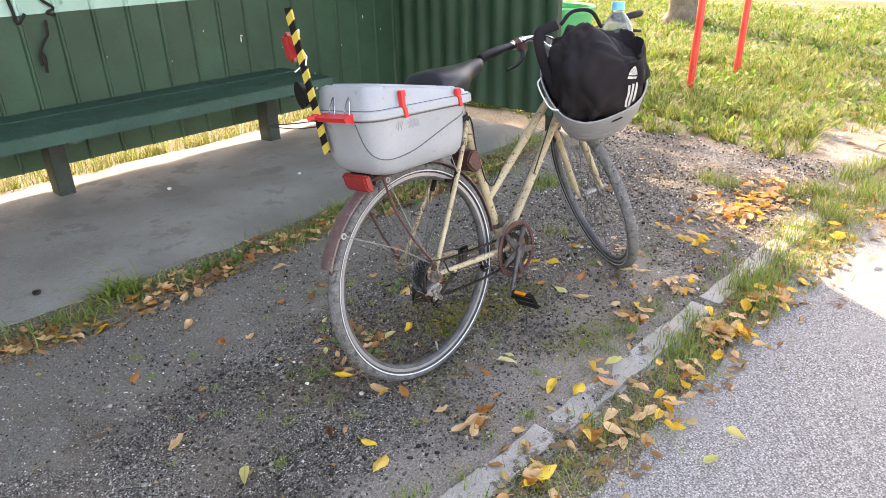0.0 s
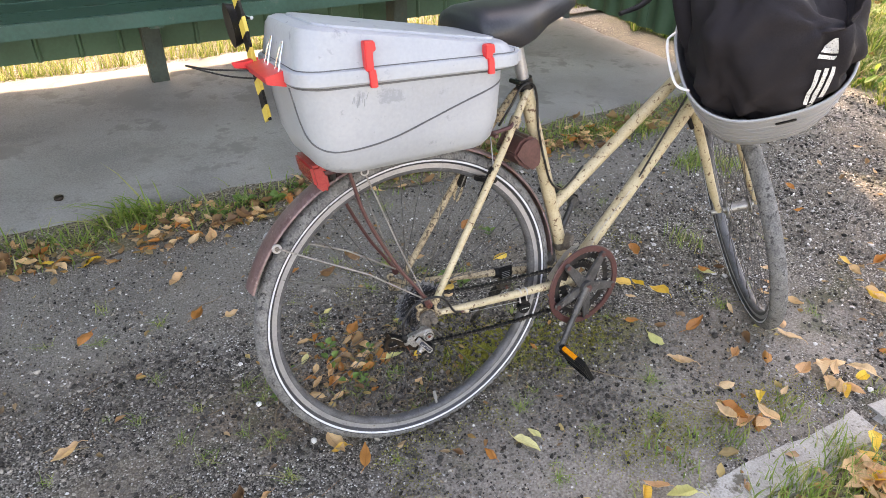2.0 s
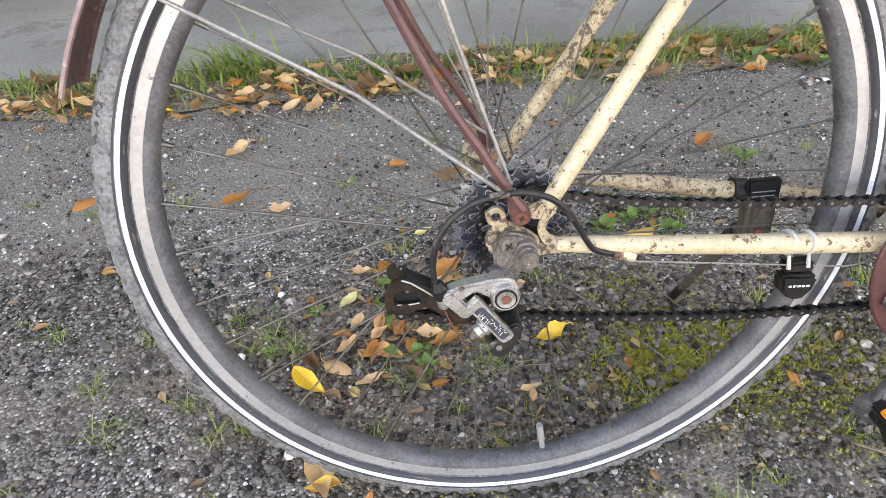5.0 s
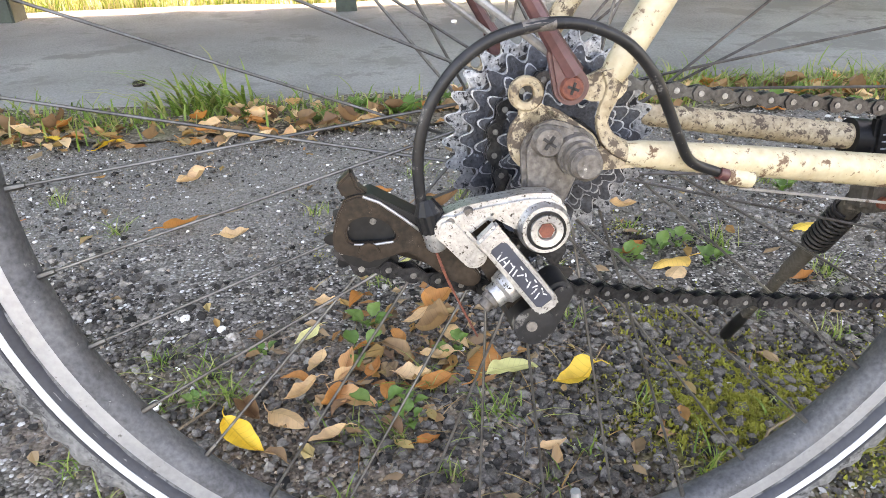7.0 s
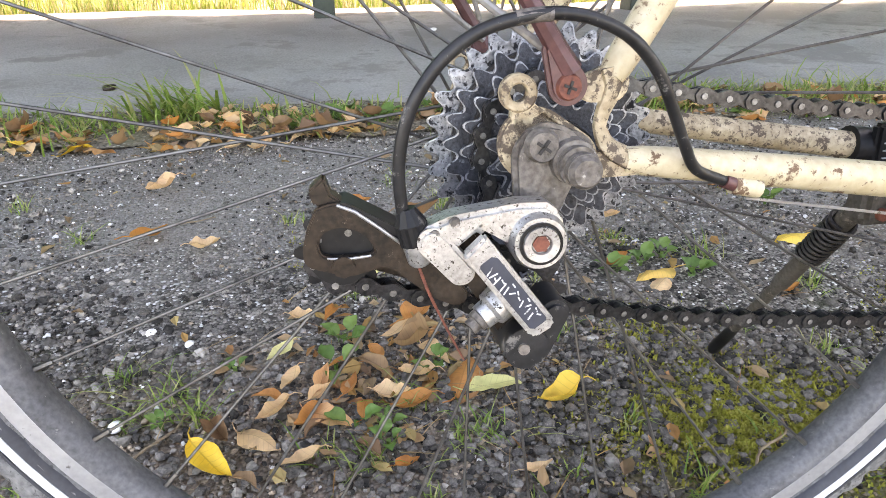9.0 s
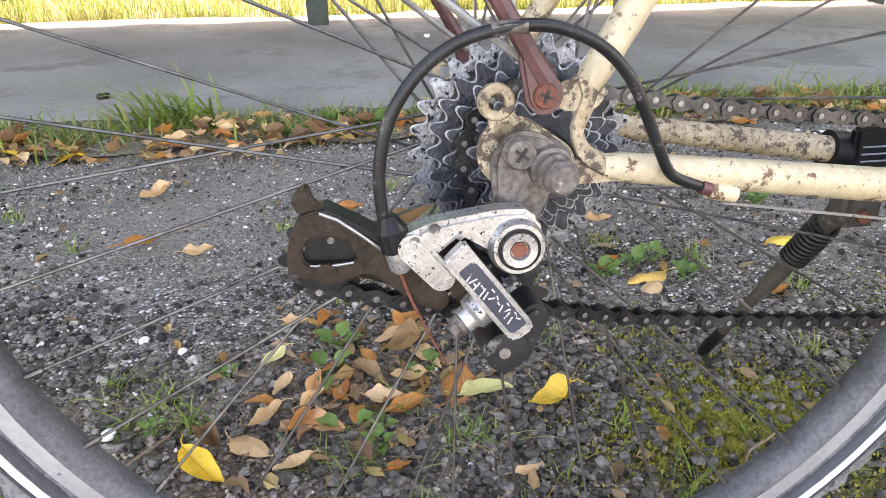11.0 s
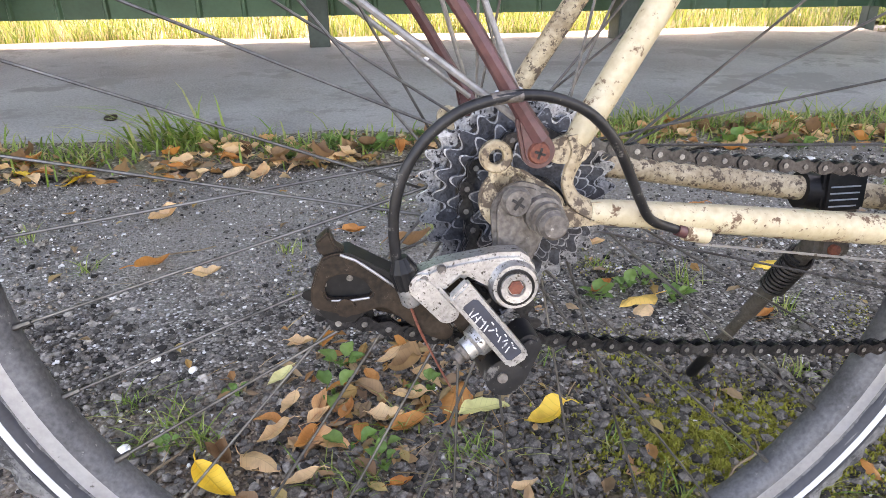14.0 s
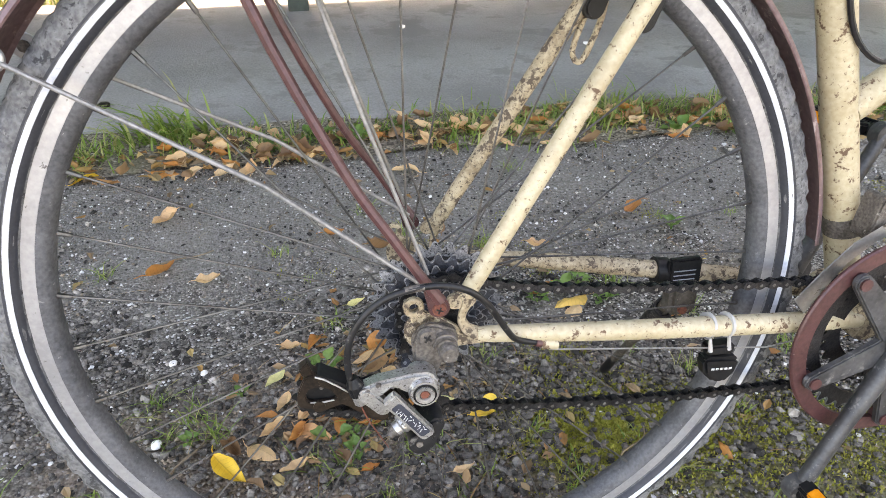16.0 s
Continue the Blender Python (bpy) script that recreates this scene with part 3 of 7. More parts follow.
kerb = thing("kerb", None, None, "row of low weathered concrete kerb stones", "kerb", kind="structure")
kb = block(-0.49, 0.49, -0.055, 0.055, -0.14, 0.004, 0.014, cuts=0)
bmesh.ops.subdivide_edges(kb, edges=[e for e in kb.edges if e.calc_length() > 0.3], cuts=14)
kb_me = finish(roughen(roughen(kb, 0.012, 9.0), 0.006, 31.0), "kerb_stone", M_KERB, 50)
for i in range(-5, 3):
    x = 0.52 + i * 1.0 if i < 2 else 2.14
    piece("kerb_stone", kb_me, kerb, pose(x, kerb_y(x) - 0.055, 0.002 * (i % 3), 0.6 * (i % 2), 0.4 * (i % 3 - 1), math.degrees(math.atan(-0.035))) @ Matrix.Diagonal((1 if i < 2 else 0.23, 1, 1, 1)))

# ---- shelter ----
WALL_Y, SIDE_X, WALL_LOW, WALL_TOP, BAND = 2.96, 2.70, 0.115, 2.35, 0.975


def panel_mesh(name):
    """One sheet-metal wall panel, 0.2 m wide, with a folded rib at one edge; green below, turquoise above."""
    bm = bmesh.new()
    prof = [(-0.1, 0.0), (0.068, 0.0), (0.076, -0.014), (0.088, -0.014), (0.096, 0.0), (0.1, 0.0), (0.1, 0.012), (-0.1, 0.012)]
    zs = [WALL_LOW, 0.55, BAND, BAND, 1.6, WALL_TOP]
    rings = [[bm.verts.new((x, y, z)) for x, y in prof] for z in zs]
    for i in range(len(zs) - 1):
        if i == 2:
            for k in range(8):
                bm.faces.new((rings[i][k], rings[i][(k + 1) % 8], rings[i + 1][(k + 1) % 8], rings[i + 1][k])).material_index = 0
            continue
        for k in range(8):
            bm.faces.new((rings[i][k], rings[i][(k + 1) % 8], rings[i + 1][(k + 1) % 8], rings[i + 1][k])).material_index = 1 if i > 2 else 0
    bm.faces.new(rings[0])
    bm.faces.new(rings[-1])
    bmesh.ops.remove_doubles(bm, verts=bm.verts, dist=1e-5)
    return finish(bm, name, [M_GREEN, M_TURQ], 25)


wall_n = thing("wall_north", block(-6.8, SIDE_X + 0.06, WALL_Y + 0.014, WALL_Y + 0.05, 1.9, 2.0, 0.004), M_POST, "dark green ribbed sheet-metal shelter wall with a turquoise upper band", "wall", kind="structure")
part("rail", block(-6.8, SIDE_X + 0.06, WALL_Y + 0.014, WALL_Y + 0.05, 0.3, 0.38, 0.004), M_POST, wall_n)
pm = panel_mesh("panel")
random.seed(4)
for i in range(47):
    x = SIDE_X - 0.1 - 0.2 * i
    piece("panel", pm, wall_n, pose(x, WALL_Y + random.uniform(-0.003, 0.003), 0, 0, 0, random.uniform(-0.7, 0.7)))
wall_e = thing("wall_east", block(SIDE_X + 0.016, SIDE_X + 0.05, 1.36, WALL_Y, 1.9, 2.0, 0.004), M_POST, "dark green ribbed sheet-metal side wall of the shelter", "wall", kind="structure")
def corrugated_mesh(width, pitch, depth):
    """One corrugated metal sheet standing along y, green with a turquoise top."""
    bm = bmesh.new()
    n = int(width / pitch * 8)
    zs = [WALL_LOW, 0.55, BAND, 1.6, WALL_TOP]
    ys = [(-width / 2 + width * k / n) for k in range(n + 1)]
    prof = [(depth * math.tanh(1.6 * math.sin(2 * math.pi * y / pitch)), y) for y in ys]
    loop = prof + [(x + 0.002, y) for x, y in reversed(prof)]
    rings = [[bm.verts.new((x, y, z)) for x, y in loop] for z in zs]
    m = len(loop)
    for i in range(len(zs) - 1):
        for k in range(m):
            bm.faces.new((rings[i][k], rings[i][(k + 1) % m], rings[i + 1][(k + 1) % m], rings[i + 1][k])).material_index = 1 if i > 1 else 0
    return finish(bm, "sheet", [M_GREEN, M_TURQ], 50)


cm = corrugated_mesh(0.82, 0.164, 0.014)
for i in range(2):
    piece("sheet", cm, wall_e, pose(SIDE_X - 0.002 * i, WALL_Y - 0.41 - 0.81 * i, 0))
for nm, x, y in (("wall_post", SIDE_X + 0.048, 1.37), ("wall_post", SIDE_X + 0.03, WALL_Y + 0.05), ("wall_post", -6.7, WALL_Y + 0.05)):
    thing(nm, block(x - 0.03, x + 0.03, y - 0.03, y + 0.03, -0.1, WALL_TOP, 0.004), M_POST, "dark green square steel post of the shelter", "post", "shelter posts", "structure")
# roof out of view, added for shade; drawn forward to darken the slab
thing("roof", block(-7.0, SIDE_X + 0.12, 0.8, WALL_Y + 0.15, WALL_TOP + 0.002, WALL_TOP + 0.06, 0.01), M_ROOF, "unseen flat sheet roof added to shade the bus-stop shelter", "roof", kind="structure")
thing("wall_west", block(-6.8, -6.75, 1.2, WALL_Y, 0.1, WALL_TOP, 0.004), M_GREEN, "dark green side wall of the shelter", "wall", kind="structure")

BENCH_END = 1.52
bench = thing("bench", None, None, "long dark green painted plank bench along the shelter wall", "bench")
for y0, y1, z in ((2.36, 2.55, 0.462), (2.557, 2.745, 0.459), (2.752, 2.935, 0.461)):
    part("plank", roughen(block(-6.6, BENCH_END, y0, y1, z - 0.035, z, 0.006, cuts=0), 0.002, 1.5), M_BENCH, bench)
part("front_board", block(-6.6, BENCH_END, 2.335, 2.358, 0.395, 0.462, 0.004), M_BENCH, bench, "teal painted front edge board")
for i in range(5):
    x = 1.24 - 1.42 * i
    part("leg", block(x - 0.045, x + 0.045, 2.70, 2.83, 0.0, 0.424, 0.006), M_POST, bench, "dark square post")
    part("bracket", block(x - 0.035, x + 0.035, 2.362, 2.85, 0.375, 0.424, 0.006), M_BENCH, bench)

# ---- posts, bin and tree by the lawn ----
for x, y, dx, dy in ((4.5, 1.1, 0.17, 0.05), (5.65, 1.13, 0.19, 0.06)):
    thing("red_post", tube([(x, y, -0.1), (x + dx * 0.5, y + dy * 0.5, 0.9), (x + dx, y + dy, 1.9)], 0.032, 12), M_REDPOST, "leaning bright red painted steel post in the lawn", "post", "red posts")
litter_bin = thing("litter_bin", spun([(0.0001, 0.47), (0.2, 0.47), (0.235, 0.82), (0.25, 0.82), (0.25, 0.86), (0.235, 0.87), (0.22, 0.86), (0.19, 0.5), (0.0001, 0.5)], 32), M_BARREL, "bright green plastic litter bin on a short pole", "bin", m=pose(3.05, 1.53, -0.03) @ Matrix(((1, 0, 0, 0), (0, 0, 1, 0), (0, 1, 0, 0), (0, 0, 0, 1))))
part("pole", tube([(0, -0.02, 0), (0, 0.475, 0)], 0.025, 12), M_POST, litter_bin)

tree = thing("tree", None, None, "thick grey-brown tree trunk standing in the lawn", "tree", m=pose(9.1, 3.3, -0.05))
random.seed(11)
tb = tube([(0, 0, 0), (0.02, 0, 0.25), (0.05, 0.02, 1.2), (0.03, 0.06, 2.4), (0.1, 0.1, 3.6), (0.05, 0.2, 5.0)], [0.36, 0.27, 0.24, 0.22, 0.17, 0.1], 18)
bmesh.ops.subdivide_edges(tb, edges=tb.edges, cuts=2, use_grid_fill=True)
part("trunk", roughen(tb, 0.05, 4.0), M_BARK, tree)
crown = bmesh.new()
limb_ends = []
for k in range(9):
    a = 2 * math.pi * k / 9 + random.uniform(-0.3, 0.3)
    s = Vector((0.08, 0.12, random.uniform(2.6, 4.8)))
    e = s + Vector((math.cos(a), math.sin(a), random.uniform(0.4, 0.9))) * random.uniform(1.2, 2.2)
    part("limb", tube([s, s.lerp(e, 0.5) + Vector((0, 0, 0.15)), e], [0.08, 0.05, 0.015], 8), M_BARK, tree)
    limb_ends.append((s, e))
for k in range(5200):
    s, e = random.choice(limb_ends)
    p = s.lerp(e, random.uniform(0.35, 1.15)) + Vector((random.gauss(0, 0.42), random.gauss(0, 0.42), random.gauss(0.1, 0.35)))
    q = Euler((random.uniform(-1.2, 1.2), random.uniform(-1.2, 1.2), random.uniform(0, 6.3))).to_matrix()
    vs = [crown.verts.new(p + q @ Vector(c)) for c in ((-0.05, 0, 0), (0, -0.025, 0.006), (0.06, 0, 0), (0, 0.025, 0.006))]
    crown.faces.new(vs)
part("crown", crown, M_LAWN, tree, smooth=0)


# unseen tree added behind the shelter; its crown dapples the sun on the dirt
shade_tree = thing("tree", None, None, "unseen tall tree added behind the shelter to dapple the sun", "tree", m=pose(6.6, 7.6, -0.05))
part("trunk", roughen(tube([(0, 0, 0), (0.03, 0, 0.4), (0.05, -0.05, 2.5), (0, -0.05, 4.4), (0.05, -0.1, 5.6)], [0.26, 0.2, 0.17, 0.13, 0.04], 14), 0.03, 4.0), M_BARK, shade_tree)
random.seed(5)
crown = bmesh.new()
limb_ends = []
for k in range(11):
    a = 2 * math.pi * k / 11 + random.uniform(-0.25, 0.25)
    s = Vector((0.02, -0.05, random.uniform(3.6, 5.0)))
    e = s + Vector((math.cos(a), math.sin(a), random.uniform(0.2, 0.7))) * random.uniform(0.9, 1.8)
    part("limb", tube([s, s.lerp(e, 0.5) + Vector((0, 0, 0.1)), e], [0.05, 0.03, 0.008], 8), M_BARK, shade_tree)
    limb_ends.append((s, e))
for k in range(3000):
    s, e = random.choice(limb_ends)
    p = s.lerp(e, random.uniform(0.3, 1.15)) + Vector((random.gauss(0, 0.24), random.gauss(0, 0.24), random.gauss(0, 0.22)))
    q = Euler((random.uniform(-1.2, 1.2), random.uniform(-1.2, 1.2), random.uniform(0, 6.3))).to_matrix()
    crown.faces.new([crown.verts.new(p + q @ Vector(c)) for c in ((-0.07, 0, 0), (0, -0.045, 0.01), (0.09, 0, 0), (0, 0.045, 0.01))])
part("crown", crown, M_LAWN, shade_tree, smooth=0)

# marks on the shelter wall
for k, line_ in enumerate((((-0.15, 1.09), (-0.138, 1.0), (-0.129, 0.936), (-0.1, 0.96), (-0.083, 0.985)), ((0.0, 1.08), (0.021, 1.045), (0.07, 1.0), (0.03, 0.98), (0.076, 0.965)), ((0.012, 0.94), (0.008, 0.9), (0.002, 0.861), (-0.03, 0.82), (-0.058, 0.767), (-0.06, 0.70)), ((-0.058, 0.78), (-0.04, 0.75), (-0.049, 0.66)))):
    part("spray_stroke", tube(curve([(x, 0, z) for x, z in line_], 4), 0.0085, 8, oval=1.0), M_BLACK, wall_n, "black sprayed stroke", m=Matrix.Translation((0, WALL_Y - 0.0185, 0)) @ Matrix.Diagonal((1, 0.22, 1, 1)))
for x, z, w_, h_ in ((1.221, 0.694, 0.012, 0.04), (1.228, 0.72, 0.02, 0.012), (2.338, 0.739, 0.008, 0.025), (2.52, 0.624, 0.01, 0.014), (1.819, 0.371, 0.008, 0.01), (0.7, 0.62, 0.006, 0.008), (0.95, 0.78, 0.006, 0.012), (2.1, 0.55, 0.006, 0.01), (1.55, 0.6, 0.005, 0.006), (0.3, 0.7, 0.005, 0.01)):
    part("paint_fleck", roughen(disc((0, 0), 1.0, -0.0187, -0.0165, 9), 0.0003, 40), M_WHITE, wall_n, "small white paint fleck", m=Matrix.Translation((x, WALL_Y, z)) @ Matrix.Diagonal((w_ * 0.5, 1, h_ * 0.5, 1)))

# ---- bicycle ----
LEAN = 7.286
BIKE = pose(0, 0, 0.3472, -LEAN, 0, 0)


def b(u, v, w=0.0):
    """A place on the bicycle: ahead of the rear hub, above it, and out to its right."""
    return Vector((u, -w, v))


bicycle = thing("bicycle", None, None, "old cream city bicycle with rusty mudguards leaning on its kickstand", "bicycle", m=BIKE)

TYRE_PROF = [(0.3255, -0.013), (0.329, -0.0178), (0.3345, -0.0201), (0.341, -0.0206), (0.3475, -0.0188), (0.3525, -0.0152), (0.3565, -0.0086), (0.3586, 0.0),
             (0.3565, 0.0086), (0.3525, 0.0152), (0.3475, 0.0188), (0.341, 0.0206), (0.3345, 0.0201), (0.329, 0.0178), (0.3255, 0.013), (0.327, 0.0)]
RIM_PROF = [(0.327, -0.0125), (0.327, -0.0105), (0.321, -0.0095), (0.321, 0.0095), (0.327, 0.0105), (0.327, 0.0125), (0.3255, 0.0133), (0.316, 0.0128), (0.3145, 0.0118), (0.312, 0.008), (0.311, 0.0),
            (0.312, -0.008), (0.3145, -0.0118), (0.316, -0.0128), (0.3255, -0.0133)]


def tyre_mesh():
    """A tyre with a moulded tread: blocks with grooves between them on both shoulders and down the middle."""
    bm = spun(TYRE_PROF, 480)
    for v in bm.verts:
        r = math.hypot(v.co.x, v.co.z)
        step = int(round(math.degrees(math.atan2(v.co.z, v.co.x)) / 0.75)) + (2 if v.co.y > 0 else 0)
        cut = 0.0
        if 0.345 < r < 0.354:
            cut = 0.0021 if step % 5 in (0, 1) else -0.0004 * (step % 3)
        elif r > 0.354 and step % 3 == 0:
            cut = 0.0013
        if cut:
            v.co.x *= (r - cut) / r
            v.co.z *= (r - cut) / r
            v.co.y *= 1 - cut * 18
    return roughen(bm, 0.0005, 60.0)


def wheel(name, parent, m, label, hub_l, hub_r, valve_at, spoke_turn):
    w = part(name, spun(RIM_PROF, 112), M_ALU, parent, label, 30, m)
    part("tyre", tyre_mesh(), M_TYRE, w, "dusty black tyre with worn tread")
    for s in (-1, 1):
        part("reflective_band", spun([(0.3314, s * 0.0190), (0.3314, s * 0.0194), (0.3353, s * 0.0207), (0.3353, s * 0.0198)], 120), M_STRIPE, w, "white reflective band")
        part("tyre_bead", spun([(0.3265, s * 0.0138), (0.3268, s * 0.0154), (0.329, s * 0.0180), (0.331, s * 0.0193), (0.331, s * 0.0180), (0.329, s * 0.0165)], 112), M_TYRE_DARK, w)
        part("tyre_line", spun([(0.3362, s * 0.0200), (0.3362, s * 0.0207), (0.3378, s * 0.02085), (0.3378, s * 0.0201)], 112), M_TYRE_DARK, w)
    part("rim_bed", spun([(0.3157, -0.0129), (0.313, -0.0126), (0.3085, -0.0104), (0.306, -0.0062), (0.305, 0.0), (0.306, 0.0062), (0.3085, 0.0104), (0.313, 0.0126), (0.3157, 0.0129), (0.3157, 0.0115), (0.3157, -0.0115)], 112), M_RIMBED, w, "grimy inner face of the rim with its shade in the colour")
    hub = spun([(0.0001, -hub_r - 0.012), (0.009, -hub_r - 0.012), (0.009, -hub_r - 0.003), (0.0265, -hub_r - 0.003), (0.0265, -hub_r + 0.002), (0.015, -hub_r + 0.006),
                (0.0135, 0.0), (0.015, hub_l - 0.006), (0.0265, hub_l - 0.002), (0.0265, hub_l + 0.003), (0.009, hub_l + 0.003), (0.009, hub_l + 0.012), (0.0001, hub_l + 0.012)], 28)
    part("hub", hub, M_STEEL, w)
    # laced three-cross, the two flanges by turns
    for side, y in ((-1, -hub_r), (1, hub_l)):
        for turn in (-1, 1):
            ang = radians(71 * turn)
            yo = y + 0.0022 * turn
            rim_end = Vector((0.3065, side * 0.002, 0))
            hole = Vector((0.0222 * math.cos(ang), yo, 0.0222 * math.sin(ang)))
            way = (rim_end - hole).normalized()
            me = finish(tube([hole, hole + way * 0.012, rim_end - way * 0.0125, rim_end - way * 0.012, rim_end - way * 0.002, rim_end], [0.00105, 0.00095, 0.00095, 0.0018, 0.0021, 0.0021], 6), "spoke", M_SPOKE)
            for k in range(36):
                if (k % 2 == 1) == (side < 0) and ((k // 2) % 2 == 0) == (turn > 0):
                    piece("spoke", me, w, Matrix.Rotation(radians(-(spoke_turn + 10.0 * k)), 4, "Y"))
    a = radians(valve_at)
    d = Vector((math.cos(a), 0, math.sin(a)))
    part("valve", tube([d * 0.3065, d * 0.295, d * 0.294, d * 0.271], [0.0032, 0.0032, 0.0042, 0.0038], 10), M_ALU, w)
    return w


rear_wheel = wheel("rear_wheel", bicycle, Matrix.Identity(4), "spoked rear wheel with aluminium rim", 0.033, 0.010, -82.7, 2.7)
# the front wheel, turned far round with the bars
FRONT_C, FRONT_TURN, FRONT_LEAN = (1.035, -0.003, 0.329), 57.5, 19.0
front_m = BIKE.inverted() @ pose(*FRONT_C, 0, 0, FRONT_TURN) @ pose(0, 0, 0, -FRONT_LEAN, 0, 0)
front_wheel = wheel("front_wheel", bicycle, front_m, "spoked front wheel turned sideways", 0.03, 0.03, 40.0, 0.0)


def bar(name, pts, r, mat=None, label="", n=14, smooth_steps=0):
    p = [b(*q) for q in pts]
    if smooth_steps:
        if isinstance(r, list):
            r = [c.x for c in curve([(a, 0, 0) for a in r], smooth_steps)]
        p = curve(p, smooth_steps)
    return part(name, tube(p, r, n), mat or M_CREAM, bicycle, label)


BB = (0.425, -0.055)
bar("seat_tube", [(BB[0], BB[1]), (0.286, 0.446)], 0.0158)
bar("upper_tube", [(0.378, 0.147), (0.815, 0.452)], 0.0142)
bar("down_tube", [(BB[0] + 0.005, BB[1]), (0.845, 0.372)], 0.0162)
bar("head_tube", [(0.793, 0.495), (0.852, 0.335)], 0.0185)
part("bottom_bracket", disc(BB, 0.022, -0.036, 0.036, 24), M_CREAM_WORN, bicycle)
for s in (1, -1):
    bar("seat_stay", [(0.017, 0.041, 0.074 * s), (0.024, 0.052, 0.073 * s), (0.052, 0.095, 0.069 * s), (0.18, 0.29, 0.05 * s), (0.27, 0.418, 0.022 * s), (0.284, 0.432, 0.014 * s)], [0.006, 0.0072, 0.0076, 0.0078, 0.0076, 0.006], M_CREAM_WORN if s < 0 else M_CREAM, smooth_steps=4)
    bar("chain_stay", [(0.026, 0.004, 0.073 * s), (0.045, 0.002, 0.073 * s), (0.11, -0.0065, 0.07 * s), (0.2, -0.0195, 0.062 * s), (0.33, -0.038, 0.048 * s), (BB[0] - 0.01, BB[1], 0.03 * s)], [0.0062, 0.0072, 0.0082, 0.0092, 0.0098, 0.0095], M_CREAM if s > 0 else M_CREAM_WORN, smooth_steps=4)

# seat post, clamp and saddle
bar("seat_post", [(0.287, 0.44), (0.262, 0.545)], 0.0127, M_ALU, "dull aluminium seat post")
part("seat_clamp", tube([b(0.2895, 0.436), b(0.2835, 0.458)], 0.0185, 18), M_BLACK, bicycle)
part("clamp_bolt", tube([b(0.266, 0.452, 0.02), b(0.266, 0.452, -0.02)], 0.005, 10), M_BLACK, bicycle)
saddle = bmesh.new()
SADDLE = [(0.143, 0.594, 0.08, 0.05), (0.147, 0.606, 0.094, 0.07), (0.165, 0.613, 0.102, 0.082), (0.205, 0.616, 0.1, 0.088), (0.25, 0.615, 0.088, 0.09), (0.29, 0.614, 0.064, 0.082), (0.34, 0.617, 0.036, 0.062), (0.39, 0.621, 0.026, 0.048), (0.415, 0.62, 0.018, 0.034), (0.425, 0.612, 0.006, 0.014)]
rings = []
for u, top, hw, th in SADDLE:
    rings.append([saddle.verts.new(b(u, top - th * 0.5 + (th * 0.5) * abs(math.sin(a)) ** 0.75 * (1 if math.sin(a) > 0 else -1) - 0.004 * (math.cos(a)) ** 2, hw * math.copysign(abs(math.cos(a)) ** 0.7, math.cos(a)) - 0.02)) for a in [2 * math.pi * k / 20 for k in range(20)]])
for r0, r1 in zip(rings, rings[1:]):
    for k in range(20):
        saddle.faces.new((r0[k], r0[(k + 1) % 20], r1[(k + 1) % 20], r1[k]))
saddle.faces.new(rings[0])
saddle.faces.new(rings[-1][::-1])
part("saddle", saddle, M_SADDLE, bicycle, "black vinyl saddle", 60)
for s in (1, -1):
    bar("saddle_rail", [(0.19, 0.555, 0.04 * s - 0.02), (0.24, 0.54, 0.02 * s - 0.01), (0.30, 0.54, 0.02 * s - 0.01), (0.37, 0.58, 0.012 * s - 0.02)], 0.0035, M_BLACK, n=8, smooth_steps=4)

# rear mudguard and its stays
GUARD = [(0.3612, -0.0208), (0.3645, -0.0196), (0.3675, -0.0125), (0.3688, 0.0), (0.3675, 0.0125), (0.3645, 0.0196), (0.3612, 0.0208), (0.36, 0.0201), (0.3633, 0.0189), (0.3661, 0.0122), (0.3674, 0.0), (0.3661, -0.0122), (0.3633, -0.0189), (0.36, -0.0201)]
guard = roughen(spun(GUARD, 90, a0=4, a1=158), 0.001, 9)
for v in guard.verts:
    # slim behind the seat tube, wider and standing off the tyre towards its rear end
    back = min(1.0, max(0.0, (0.02 - v.co.x) / 0.3))
    out_ = math.hypot(v.co.x, v.co.z)
    off = (out_ + 0.011 * back) / out_
    v.co = (v.co.x * off, v.co.y * (1 + 0.28 * back), v.co.z * off)
part("rear_mudguard", guard, M_FENDER, bicycle, "dull red-brown mudguard with scratched edge")
